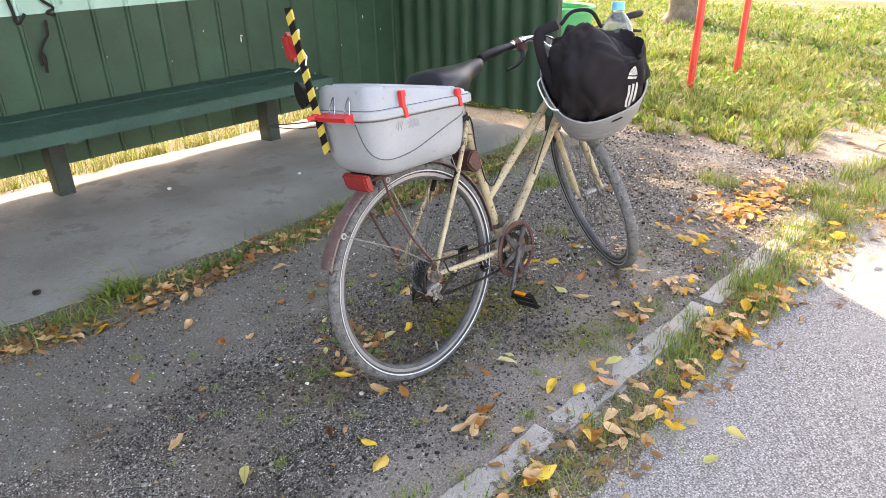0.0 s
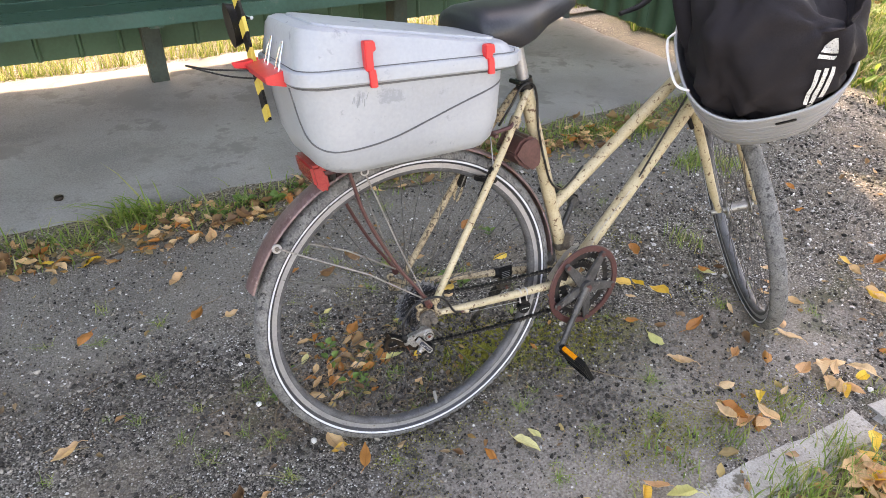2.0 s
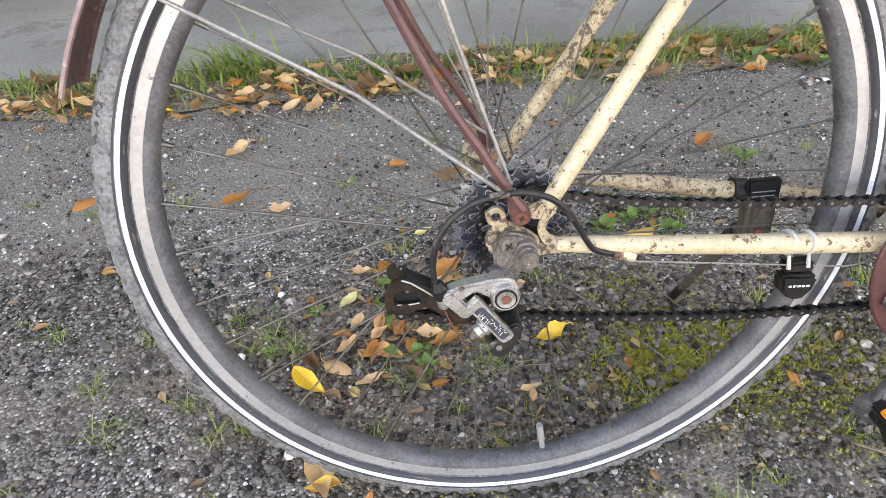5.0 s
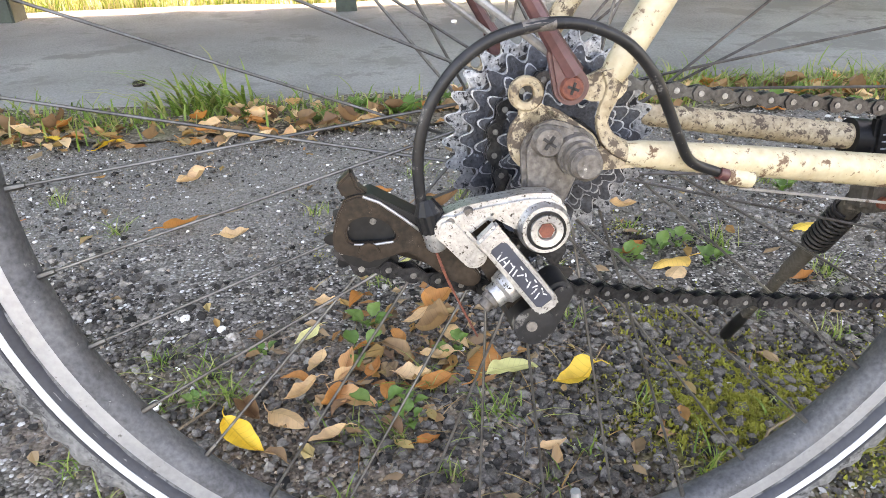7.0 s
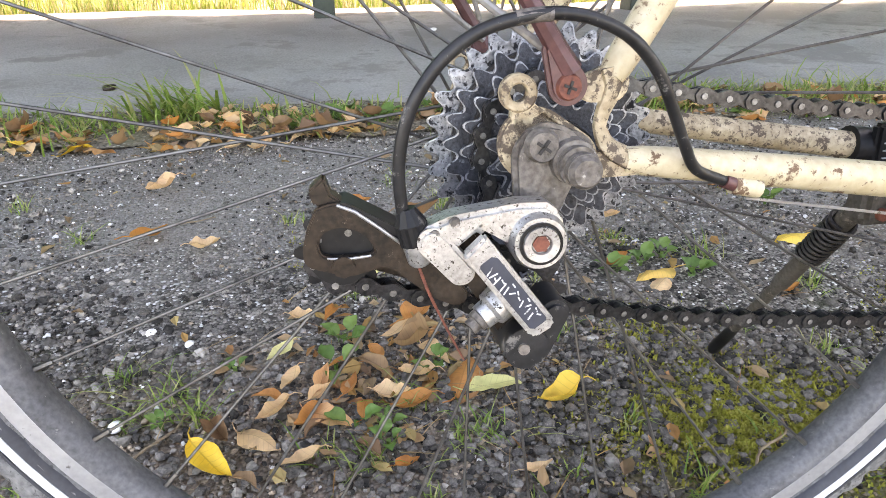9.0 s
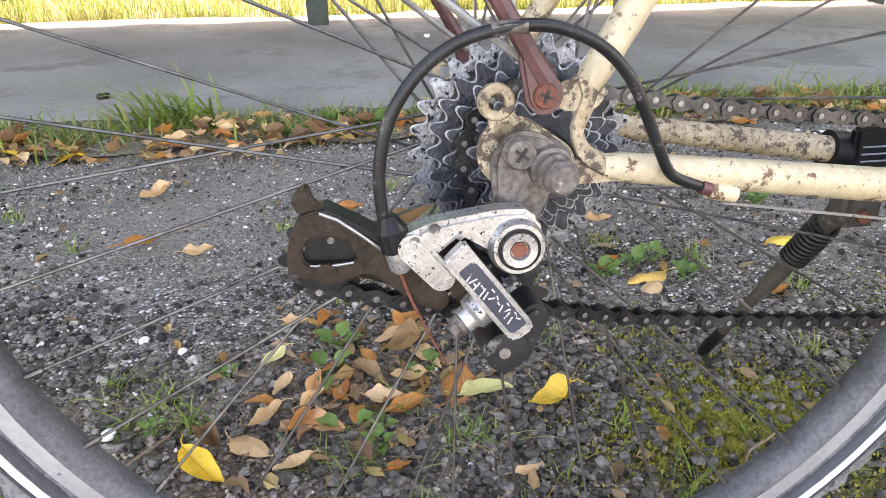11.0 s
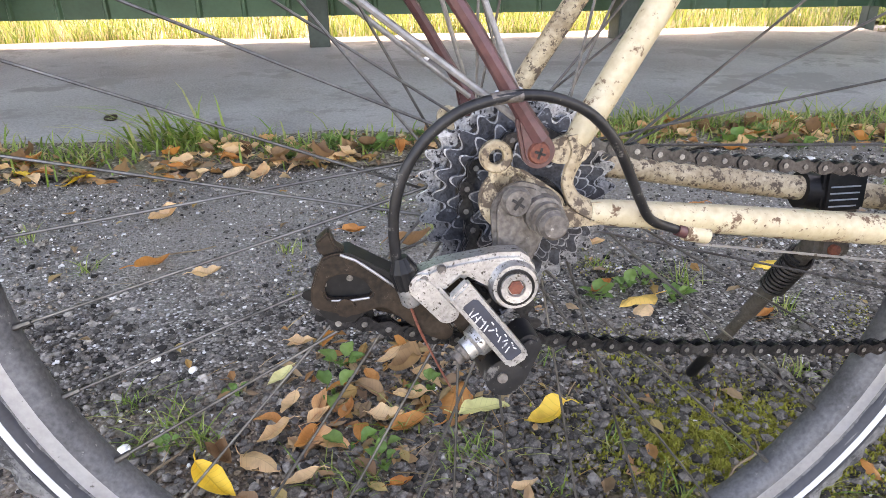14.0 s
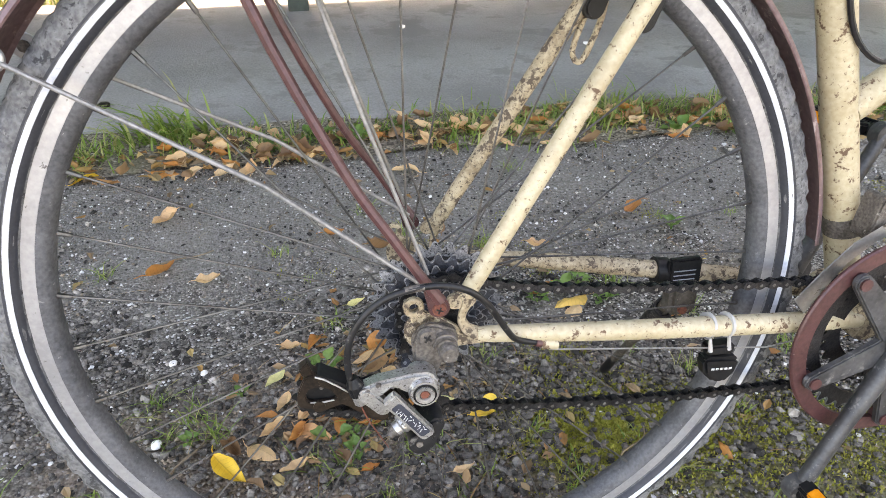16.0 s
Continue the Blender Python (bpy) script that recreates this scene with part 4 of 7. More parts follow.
for s in (1, -1):
    bar("mudguard_stay", [(-0.008, 0.049, 0.08 * s), (-0.123, 0.137, 0.062 * s), (-0.285, 0.226, 0.031 * s)], 0.0019, M_STAY, n=8)
    clip = part("stay_clip", spun([(0.0042, -0.0016), (0.0048, -0.0022), (0.0088, -0.0022), (0.0095, -0.0014), (0.0095, 0.0014), (0.0042, 0.0014)], 24), M_ALU, bicycle, m=Matrix.Translation(b(-0.2885, 0.2275, 0.03 * s)))
    part("clip_bolt", disc((0, 0), 0.0046, -0.004, 0.004, 8), M_GREYNUT, clip)
    bar("thin_stay", [(-0.012, 0.062, 0.074 * s), (-0.052, 0.182, 0.05 * s), (-0.099, 0.335, 0.034 * s)], 0.0016, M_STAY, n=8)
    part("stay_eye", spun([(0.0055, -0.0012), (0.0085, -0.0012), (0.0085, 0.0012), (0.0055, 0.0012)], 20), M_ALU, bicycle, m=Matrix.Translation(b(-0.101, 0.342, 0.034 * s)))
    # luggage carrier leg
    bar("carrier_leg", [(-0.005, 0.045, 0.086 * s), (-0.016, 0.062, 0.086 * s), (-0.036, 0.095, 0.084 * s), (-0.069, 0.15, 0.076 * s), (-0.118, 0.26, 0.066 * s), (-0.142, 0.362, 0.062 * s)], [0.0052, 0.0042, 0.0039, 0.0039, 0.0039, 0.0039], M_RUST, "dark red carrier leg", 8, 4)
    part("leg_foot", plate(hull2((-0.006, 0.0395), 0.0082, (-0.0125, 0.0535), 0.0046, 16), -s * 0.0825, -s * 0.0885, bevel=0.0016), M_RUST, bicycle)
    part("leg_screw", disc((-0.0062, 0.0392), 0.0062, -s * 0.087, -s * 0.0905, 24, r1=0.0048), M_ORUST, bicycle, "rusty cross-head screw")
    for q in (20, 110):
        part("screw_slot", block(-0.0028, 0.0028, -0.0005, 0.0005, -0.0006, 0.0006), M_GRIME, bicycle, m=Matrix.Translation((-0.0062, -s * 0.0905, 0.0392)) @ Matrix.Rotation(radians(q), 4, "Y"))
    bar("carrier_rail", [(-0.19, 0.366, 0.06 * s), (0.1, 0.366, 0.06 * s), (0.19, 0.366, 0.035 * s)], 0.005, M_RUST, n=8)
    bar("carrier_strut", [(0.17, 0.366, 0.042 * s), (0.225, 0.372, 0.04 * s), (0.245, 0.385, 0.034 * s)], 0.0045, M_RUST, n=8)
    part("stay_clamp", tube([b(0.236, 0.369, 0.034 * s), b(0.2475, 0.387, 0.0305 * s)], 0.0115, 14), M_CREAM_WORN, bicycle)
for u in (-0.187, -0.1, 0.05, 0.18):
    bar("carrier_cross_bar", [(u, 0.366, 0.06), (u, 0.366, -0.06)], 0.0045, M_RUST, n=8)
bar("carrier_spring", [(0.165, 0.375, 0.02), (0.185, 0.405, 0.03), (0.172, 0.43, 0.03), (0.155, 0.425, 0.02)], 0.003, M_BLACK, n=8, smooth_steps=4)
# wheel lock body between stay and seat tube
lock = plate([(0.228, 0.312), (0.246, 0.338), (0.262, 0.347), (0.283, 0.343), (0.297, 0.327), (0.301, 0.283), (0.292, 0.272), (0.272, 0.268), (0.248, 0.285)], -0.052, 0.03, bevel=0.006)
part("wheel_lock", lock, M_RUST, bicycle, "dull red rounded wheel lock")
# brake over the rear wheel
for s in (1, -1):
    part("brake_arm", plate(hull2((0.152, 0.236), 0.009, (0.178, 0.292), 0.006), -s * 0.04, -s * 0.055, bevel=0.002), M_BLACK, bicycle)
    part("brake_pad", block(0.135, 0.19, -0.006, 0.006, -0.006, 0.006, 0.002), M_BLACK, bicycle, m=Matrix.Translation(b(0.0, 0.0, 0.024 * s)) @ pose(0.034, 0, 0.262, 0, 18, 0) @ Matrix.Translation((-0.03, 0, 0.045)))
bar("brake_cable", [(0.178, 0.292, 0.05), (0.19, 0.345, 0.02), (0.2, 0.36, 0.0), (0.19, 0.345, -0.02), (0.178, 0.292, -0.05)], 0.0016, M_STEEL, n=6, smooth_steps=4)
bar("cable_loop", [(0.155, 0.236, -0.062), (0.142, 0.2, -0.062), (0.151, 0.19, -0.062), (0.165, 0.22, -0.062), (0.17, 0.24, -0.062)], 0.0028, M_CREAM_WORN, n=8, smooth_steps=4)
# cable housings along the frame
bar("cable_housing", [(0.215, 0.37, 0.012), (0.238, 0.41, 0.022), (0.262, 0.446, 0.024), (0.29, 0.45, 0.022), (0.305, 0.42, 0.02), (0.311, 0.35, 0.02), (0.331, 0.27, 0.02), (0.352, 0.215, 0.018), (0.385, 0.19, 0.016), (0.42, 0.2, 0.005), (0.46, 0.225, -0.004)], 0.0026, M_CABLE, n=8, smooth_steps=5)
bar("gear_cable", [(0.6, 0.135, 0.014), (0.5, 0.045, 0.018), (0.43, -0.07, 0.02), (0.3, -0.055, 0.058), (0.086, -0.0165, 0.0765)], 0.0008, M_STEEL, n=6)

# dropouts
for s in (1, -1):
    y0, y1 = -s * 0.071, -s * 0.0765
    mat_ = M_CREAM_WORN
    part("dropout", plate(hull2((-0.0165, 0.0135), 0.0162, (0.0, 0.0065), 0.0125, 20), y0, y1, bevel=0.0012), mat_, bicycle, "cream dropout plate worn to bare metal")
    part("dropout_hook", tube(curve([(0.0165, -s * 0.0742, 0.046), (0.0185, -s * 0.0742, 0.037), (0.0145, -s * 0.0742, 0.0265), (0.0135, -s * 0.0742, 0.019), (0.018, -s * 0.0742, 0.0105), (0.029, -s * 0.0738, 0.004)], 4), [c.x for c in curve([(a, 0, 0) for a in (0.0072, 0.0066, 0.0052, 0.0048, 0.0056, 0.0062)], 4)], 10, oval=0.6), mat_, bicycle)
    part("dropout_tip", plate(hull2((0.0165, 0.0385), 0.0082, (0.008, 0.037), 0.0062), y0 - s * 0.0004, y1 - s * 0.0006, bevel=0.0008), mat_, bicycle)
    part("dropout_arm", plate(hull2((0.002, 0.0025), 0.0058, (0.03, 0.0035), 0.0062), y0 - s * 0.0002, y1 - s * 0.0003, bevel=0.0008), mat_, bicycle)
    part("mudguard_eye", spun([(0.0038, -0.0022), (0.0046, -0.003), (0.0073, -0.003), (0.0082, -0.002), (0.0082, 0.002), (0.0073, 0.003), (0.0038, 0.003)], 28), mat_, bicycle, m=Matrix.Translation((-0.0243, -s * 0.0755, 0.0360)))
    part("eye_neck", plate(hull2((-0.021, 0.0265), 0.0062, (-0.014, 0.018), 0.009), y0, y1), mat_, bicycle)
    part("axle_washer", roughen(disc((-0.003, 0.0085), 0.0118, -s * 0.0765, -s * 0.0825, 30), 0.0004, 220), M_GREYNUT, bicycle)
    part("axle_nut", disc((-0.0025, 0.008), 0.0102, -s * 0.0825, -s * 0.0905, 24, r1=0.0096), M_GREYNUT, bicycle, smooth=30)
    part("axle_collar", disc((-0.002, 0.0072), 0.0086, -s * 0.0905, -s * 0.0955, 24), M_GREYNUT, bicycle)
    cap = part("axle_end", disc((-0.0015, 0.0064), 0.0076, -s * 0.0955, -s * 0.1005, 24, r1=0.0074), M_GREYNUT, bicycle)
    part("axle_dome", disc((-0.0013, 0.0062), 0.0074, -s * 0.1005, -s * 0.1032, 24, r1=0.0056), M_GREYNUT, cap)

# cassette
cassette = part("cassette", disc((0, 0), 0.016, -0.014, -0.060, 28), M_GRIME, bicycle, "greasy cassette of toothed cogs", m=Matrix.Translation(b(0.002, 0.0032)))


def cog_mesh(name, teeth, y):
    """A cog: round valleys, narrow tips that thin towards the point; its toothed edge is the second material."""
    r = 0.00648 / math.sin(math.pi / teeth)
    prof = []
    for k in range(teeth):
        a = 2 * math.pi / teeth
        for f, d in ((-0.5, -0.0043), (-0.38, -0.0037), (-0.29, -0.0021), (-0.2, 0.0004), (-0.11, 0.0023), (0.0, 0.0030), (0.11, 0.0023), (0.2, 0.0004), (0.29, -0.0021), (0.38, -0.0037)):
            prof.append(((r + d) * math.cos(a * (k + f)), (r + d) * math.sin(a * (k + f)), 0.00045 + 0.0006 * min(1.0, max(0.0, (0.0026 - d) / 0.0045))))
    bm = bmesh.new()
    n = len(prof)
    inner = max(0.0125, r - 0.018)
    loops = []
    for s in (-1, 1):
        rows = [[bm.verts.new((x, y + s * h, z)) for x, z, h in prof]]
        # inset row: gives the thin pale band that draws each tooth's highlight
        rows.append([bm.verts.new((x - 0.0011 * x / math.hypot(x, z), y + s * (h + 0.00018), z - 0.0011 * z / math.hypot(x, z))) for x, z, h in prof])
        for q in (r - 0.0055, inner):
            rows.append([bm.verts.new((q * x / math.hypot(x, z), y + s * 0.00115, q * z / math.hypot(x, z))) for x, z, h in prof])
        loops.append(rows)
    for k in range(n):
        j = (k + 1) % n
        for rows in loops:
            for o, i_ in zip(rows, rows[1:]):
                bm.faces.new((o[k], o[j], i_[j], i_[k])).material_index = 1 if o is rows[0] else 0
        bm.faces.new((loops[0][0][k], loops[0][0][j], loops[1][0][j], loops[1][0][k])).material_index = 1
        bm.faces.new((loops[0][3][k], loops[0][3][j], loops[1][3][j], loops[1][3][k]))
    return bm


COG_Y = -0.0195
for i, teeth in enumerate((28, 24, 20, 17, 15, 13)):
    y = COG_Y - 0.0056 * i
    part("cog", cog_mesh("cog", teeth, y), [M_COGPALE if i == 0 else M_COG, M_COGEDGE], cassette, smooth=30, m=Matrix.Rotation(radians(17.0 * i), 4, "Y"))
    part("spacer", roughen(disc((0, 0), max(0.014, 0.00648 / math.sin(math.pi / teeth) - 0.0105), y - 0.0012, y - 0.0045, 40), 0.0004, 300), M_GRIME, cassette)
part("spoke_guard", spun([(0.02, -0.0155), (0.048, -0.0155), (0.048, -0.0165), (0.02, -0.0165)], 40), M_GRIME, cassette)

# crankset
chainring = part("chainring", spun([(0.090, -0.070), (0.1035, -0.070), (0.105, -0.0685), (0.105, -0.0665), (0.1035, -0.065), (0.090, -0.065)], 72), M_RUST, bicycle, "rusty red chain guard ring", m=Matrix.Translation(b(*BB)))
part("ring_teeth", cog_mesh("cog", 42, -0.058), [M_GRIME, M_COGEDGE], chainring, smooth=30)
part("small_ring_teeth", cog_mesh("cog", 27, -0.044), M_GRIME, chainring, smooth=30)
for k in range(5):
    a = radians(58 + 72 * k)
    part("spider_arm", plate(hull2((0, 0), 0.016, (0.088 * math.cos(a), 0.088 * math.sin(a)), 0.0085), -0.0705, -0.078, bevel=0.0015), M_CRANK, chainring)
    part("ring_bolt", disc((0.088 * math.cos(a), 0.088 * math.sin(a)), 0.0058, -0.064, -0.080, 12), M_RUST, chainring)
CR = Vector((-0.5, -0.866)).normalized() * 0.168
for s in (1, -1):
    c1 = Vector(BB) + s * CR
    y0 = -s * 0.079
    arm = part("crank", tube([Vector((BB[0], y0, BB[1])), Vector((BB[0] + s * CR.x * 0.5, y0 - s * 0.006, BB[1] + s * CR.y * 0.5)), Vector((c1.x, y0 - s * 0.014, c1.y))], [0.0145, 0.0105, 0.0105], 12, oval=0.75), M_CRANK, bicycle, "black crank arm")
    part("crank_boss", disc((c1.x, c1.y), 0.0135, y0 - s * 0.006, y0 - s * 0.021, 18), M_CRANK, arm)
    part("axle_boss", disc(BB, 0.018, y0 + s * 0.006, y0 - s * 0.008, 20), M_CRANK, arm)
    part("crank_bolt", disc(BB, 0.0095, y0 - s * 0.006, y0 - s * 0.0105, 6), M_RUST, arm)
    if s > 0:
        pedal_turn = 62.0
    else:
        pedal_turn = 10.0
    pm_ = Matrix.Translation((c1.x, y0 - s * 0.02, c1.y)) @ Matrix.Rotation(radians(pedal_turn), 4, "Y")
    pedal = part("pedal", tube([(0, 0, 0), (0, -s * 0.1, 0)], 0.0075, 12), M_BLACK, bicycle, "black pedal", m=pm_)
    for xx in (-0.03, 0.03):
        part("pedal_cage", block(xx - 0.004, xx + 0.004, min(-s * 0.012, -s * 0.104), max(-s * 0.012, -s * 0.104), -0.0075, 0.0075, 0.003), M_BLACK, pedal)
        part("pedal_reflector", block(xx - 0.001 if xx > 0 else xx - 0.0055, xx + 0.0055 if xx > 0 else xx + 0.001, min(-s * 0.025, -s * 0.075), max(-s * 0.025, -s * 0.075), -0.0058, 0.0058, 0.0015), M_ORANGE, pedal, "amber reflector")
    for yy in (0.014, 0.1):
        part("pedal_end", block(-0.03, 0.03, -s * yy - 0.004, -s * yy + 0.004, -0.0065, 0.0065, 0.003), M_BLACK, pedal)

# front changer
part("front_changer", plate([(0.325, -0.012), (0.345, 0.012), (0.372, 0.04), (0.40, 0.056), (0.415, 0.058), (0.417, 0.048), (0.395, 0.04), (0.37, 0.02), (0.352, -0.005), (0.338, -0.028)], -0.050, -0.0515, bevel=0.0004), M_STEEL, bicycle, "dull steel front changer cage")
part("changer_clamp", tube([b(0.404, 0.028), b(0.399, 0.046)], 0.0182, 20), M_GREYNUT, bicycle)
part("changer_link", plate(hull2((0.398, 0.042), 0.008, (0.402, 0.072), 0.006), -0.02, -0.045, bevel=0.002), M_GREYNUT, bicycle)

# chain
PITCH = 0.0127
COG_R, RING_R, CW = 0.00648 / math.sin(math.pi / 17), 0.00635 / math.sin(math.pi / 27), 0.0363
IDLER, GUIDE = Vector((-0.103, -0.0225)), Vector((-0.021, -0.058))
line = []
for k in range(9):
    a = radians(84 + k * 15.5)
    line.append((COG_R * math.cos(a) + 0.002, COG_R * math.sin(a) + 0.0032, CW))
line += [(-0.0305, -0.032, 0.041), (-0.024, -0.047, 0.058), (-0.0205, -0.0475, 0.072), (-0.05, -0.022, 0.086)]
for k in range(7):
    a = radians(60 + k * 38)
    line.append((IDLER.x + 0.0118 * math.cos(a), IDLER.y - 0.005 + 0.0125 * math.sin(a), 0.088))
line += [(-0.088, -0.0435, 0.087), (-0.066, -0.052, 0.083), (-0.045, -0.059, 0.078), (-0.02, -0.066, 0.07), (0.004, -0.0705, 0.064), (0.063, -0.0855, 0.055), (0.134, -0.0955, 0.052), (0.23, -0.1065, 0.047), (0.348, -0.112, 0.045), (0.40, -0.1108, 0.044)]
for k in range(8):
    a = radians(-92 + k * 26)
    line.append((BB[0] + RING_R * math.cos(a), BB[1] + RING_R * math.sin(a), 0.044))
line += [(0.322, 0.0035, 0.045), (0.184, 0.0145, 0.047), (0.089, 0.0255, 0.0465), (0.0382, 0.0336, 0.0405), (0.016, 0.0382, CW)]
dense = curve([b(*p) for p in line + [line[0]]], 10)
walked, spots_ = 0.0, [dense[0]]
for p, q in zip(dense, dense[1:]):
    d = (q - p).length
    while walked + d >= PITCH * len(spots_):
        spots_.append(p.lerp(q, (PITCH * len(spots_) - walked) / max(d, 1e-9)))
    walked += d


def link_mesh(outer):
    bm = bmesh.new()
    half = 0.0031 if outer else 0.0021
    outline = []
    for k in range(5):
        a = radians(-100 + 50 * k)
        outline.append((PITCH / 2 + 0.0044 * math.cos(a), 0.0044 * math.sin(a)))
    outline.append((0, 0.0022))
    for k in range(5):
        a = radians(80 + 50 * k)
        outline.append((-PITCH / 2 + 0.0044 * math.cos(a), 0.0044 * math.sin(a)))
    outline.append((0, -0.0022))
    for s in (-1, 1):
        plate(outline, s * half, s * (half + 0.0009), bm)
    for x in (-PITCH / 2, PITCH / 2):
        if outer:
            disc((x, 0), 0.0016, -0.0046, 0.0046, 8, bm)
        else:
            disc((x, 0), 0.0038, -0.002, 0.002, 10, bm)
    me = finish(bm, "link", [M_CHAIN, M_PIN], 30)
    if outer:
        for f in me.polygons:
            c = f.center
            if abs(c.y) > 0.0042:
                f.material_index = 1
    return me


chain = part("chain", tube([spots_[0], spots_[1]], 0.0012, 6), M_CHAIN, bicycle, "oily black roller chain")
links = (link_mesh(True), link_mesh(False))
for k in range(len(spots_) - 1):
    p, q = spots_[k], spots_[k + 1]
    x = (q - p).normalized()
    y = (Vector((0, 1, 0)) - x * x.y).normalized()
    z = x.cross(y)
    piece("link", links[k % 2], chain, Matrix.Translation((p + q) / 2) @ Matrix((x, y, z)).transposed().to_4x4())

# rear changer, folded back
changer = part("rear_changer", plate([(-0.0715, -0.0205), (-0.0712, -0.0155), (-0.068, -0.0113), (-0.0583, -0.0074), (-0.0448, -0.0055), (-0.03, -0.0036), (-0.0187, -0.0040), (-0.0125, -0.0085), (-0.0105, -0.0185), (-0.0155, -0.0285), (-0.0235, -0.031), (-0.031, -0.0275), (-0.0345, -0.0205), (-0.046, -0.0135), (-0.0565, -0.0215), (-0.0635, -0.0255)], -0.093, -0.1075, bevel=0.0022), M_SILVER, bicycle, "scuffed silver rear changer, its cage folded back")
for x, z in ((-0.0567, -0.0098), (-0.065, -0.0140)):
    part("rivet", disc((x, z), 0.0024, -0.1065, -0.1083, 14, r1=0.0018), M_GREYNUT, changer)
part("hanger", roughen(plate(hull2((-0.0125, 0.0085), 0.0155, (-0.0165, -0.014), 0.0098, 20), -0.078, -0.0855, bevel=0.0022), 0.0005, 180), M_GREYNUT, changer, "grey dusty hanger plate")
part("hanger_screw", disc((-0.0160, 0.0150), 0.0078, -0.0855, -0.0895, 24, r1=0.0062), M_GREYNUT, changer)
for q in (35, 125):
    part("screw_slot", block(-0.0036, 0.0036, -0.0006, 0.0006, -0.0007, 0.0007), M_GRIME, changer, m=Matrix.Translation((-0.0160, -0.0897, 0.0150)) @ Matrix.Rotation(radians(q), 4, "Y"))
piv = bmesh.new()
disc((-0.0226, -0.0192), 0.0122, -0.084, -0.1085, 40, piv)
disc((-0.0226, -0.0192), 0.0122, -0.1085, -0.112, 40, piv, r1=0.0108)
part("pivot_barrel", piv, M_SILVER, changer)
part("pivot_seal", spun([(0.0078, 0), (0.009, 0), (0.009, -0.0012), (0.0078, -0.0012)], 32), M_BLACK, changer, m=Matrix.Translation((-0.0226, -0.1118, -0.0192)))
part("pivot_rim", spun([(0.0038, 0), (0.0078, 0), (0.0074, -0.0024), (0.0044, -0.0022), (0.0038, -0.001)], 28), M_SILVER, changer, m=Matrix.Translation((-0.0226, -0.1116, -0.0192)))
part("pivot_bolt", disc((-0.0226, -0.0192), 0.0037, -0.1115, -0.1128, 6), M_ORUST, changer, "rusted hexagon socket")
D = (Vector((-0.0201, -0.05765)) - Vector((-0.0506, -0.0168))).normalized()
S = Vector((-D.y, D.x))


def on_link(a, s):
    p = Vector((-0.0506, -0.0168)) + D * a + S * s
    return (p.x, p.y)


ln = 0.0505
part("name_link", plate([on_link(0.0015, -0.0062), on_link(ln - 0.003, -0.0062), on_link(ln - 0.0006, -0.0045), on_link(ln, 0.004), on_link(ln - 0.002, 0.006), on_link(0, 0.006)], -0.1085, -0.1165, bevel=0.0012), M_SILVER, changer)
part("decal", plate([on_link(0.008, -0.0030), on_link(0.009, -0.0040), on_link(0.044, -0.0040), on_link(0.0455, -0.0025), on_link(0.0455, 0.0034), on_link(0.0445, 0.0042), on_link(0.010, 0.0042), on_link(0.008, 0.0025)], -0.1165, -0.1168), M_NAVY, changer, "dark worn name plate")
for a0, s0, l, tilt in ((0.0125, -0.0028, 0.0042, 20), (0.0148, -0.0026, 0.0040, -12), (0.0166, -0.0030, 0.0020, 75), (0.0176, -0.0028, 0.0042, 8), (0.0195, -0.0012, 0.0022, 80), (0.0215, -0.0026, 0.0044, 14), (0.0236, -0.0026, 0.0038, 18), (0.0238, 0.0012, 0.0020, 85), (0.0262, -0.0014, 0.0028, -35), (0.0276, 0.0006, 0.0020, 60), (0.0300, -0.0006, 0.0018, 78),
                    (0.0325, -0.0012, 0.0034, 25), (0.0330, 0.0022, 0.0018, 80), (0.0350, 0.0004, 0.0028, -25), (0.0368, -0.0012, 0.0036, 10), (0.0388, 0.0020, 0.0022, 70), (0.0395, -0.0016, 0.0036, 16), (0.0412, 0.0016, 0.0020, -60)):
    c, q = on_link(a0, s0 + 0.001), math.atan2(S.y, S.x) + radians(tilt)
    e, f = Vector((math.cos(q), math.sin(q))) * l / 2, Vector((-math.sin(q), math.cos(q))) * 0.00034
    c = Vector(c)
    part("print_bar", plate([tuple(c - e - f), tuple(c + e - f * 0.7), tuple(c + e + f), tuple(c - e + f * 0.8)], -0.1168, -0.117), M_WHITE, changer)
part("lower_knuckle", disc((-0.0268, -0.0675), 0.0112, -0.078, -0.1105, 30, r1=0.0098), M_CABLE, changer, "black lower pivot housing")
part("knuckle_bolt", disc((-0.0282, -0.0672), 0.0026, -0.110, -0.1118, 14), M_GREYNUT, changer)
part("knuckle_tail", plate(hull2((-0.0255, -0.0685), 0.0108, (-0.0135, -0.0535), 0.0062, 18), -0.084, -0.1085, bevel=0.002), M_CABLE, changer)
part("inner_link", plate(hull2((-0.052, -0.022), 0.008, (-0.030, -0.060), 0.008), -0.09, -0.1, bevel=0.002), M_MUD, changer)
part("stub", tube([(-0.030, -0.102, -0.0415), (-0.036, -0.104, -0.046), (-0.0415, -0.106, -0.0495), (-0.0425, -0.1062, -0.0502), (-0.0462, -0.1072, -0.0525)], [0.009, 0.0085, 0.0078, 0.006, 0.0058], 20), M_SILVER, changer)
stubp = [Vector((-0.0462, -0.1072, -0.0525)), Vector((-0.0482, -0.1078, -0.0540)), Vector((-0.0485, -0.1079, -0.0542)), Vector((-0.0512, -0.1088, -0.0562))]
part("stop_screw", tube(stubp, [0.0048, 0.0048, 0.0036, 0.0034], 12), M_GREYNUT, changer)
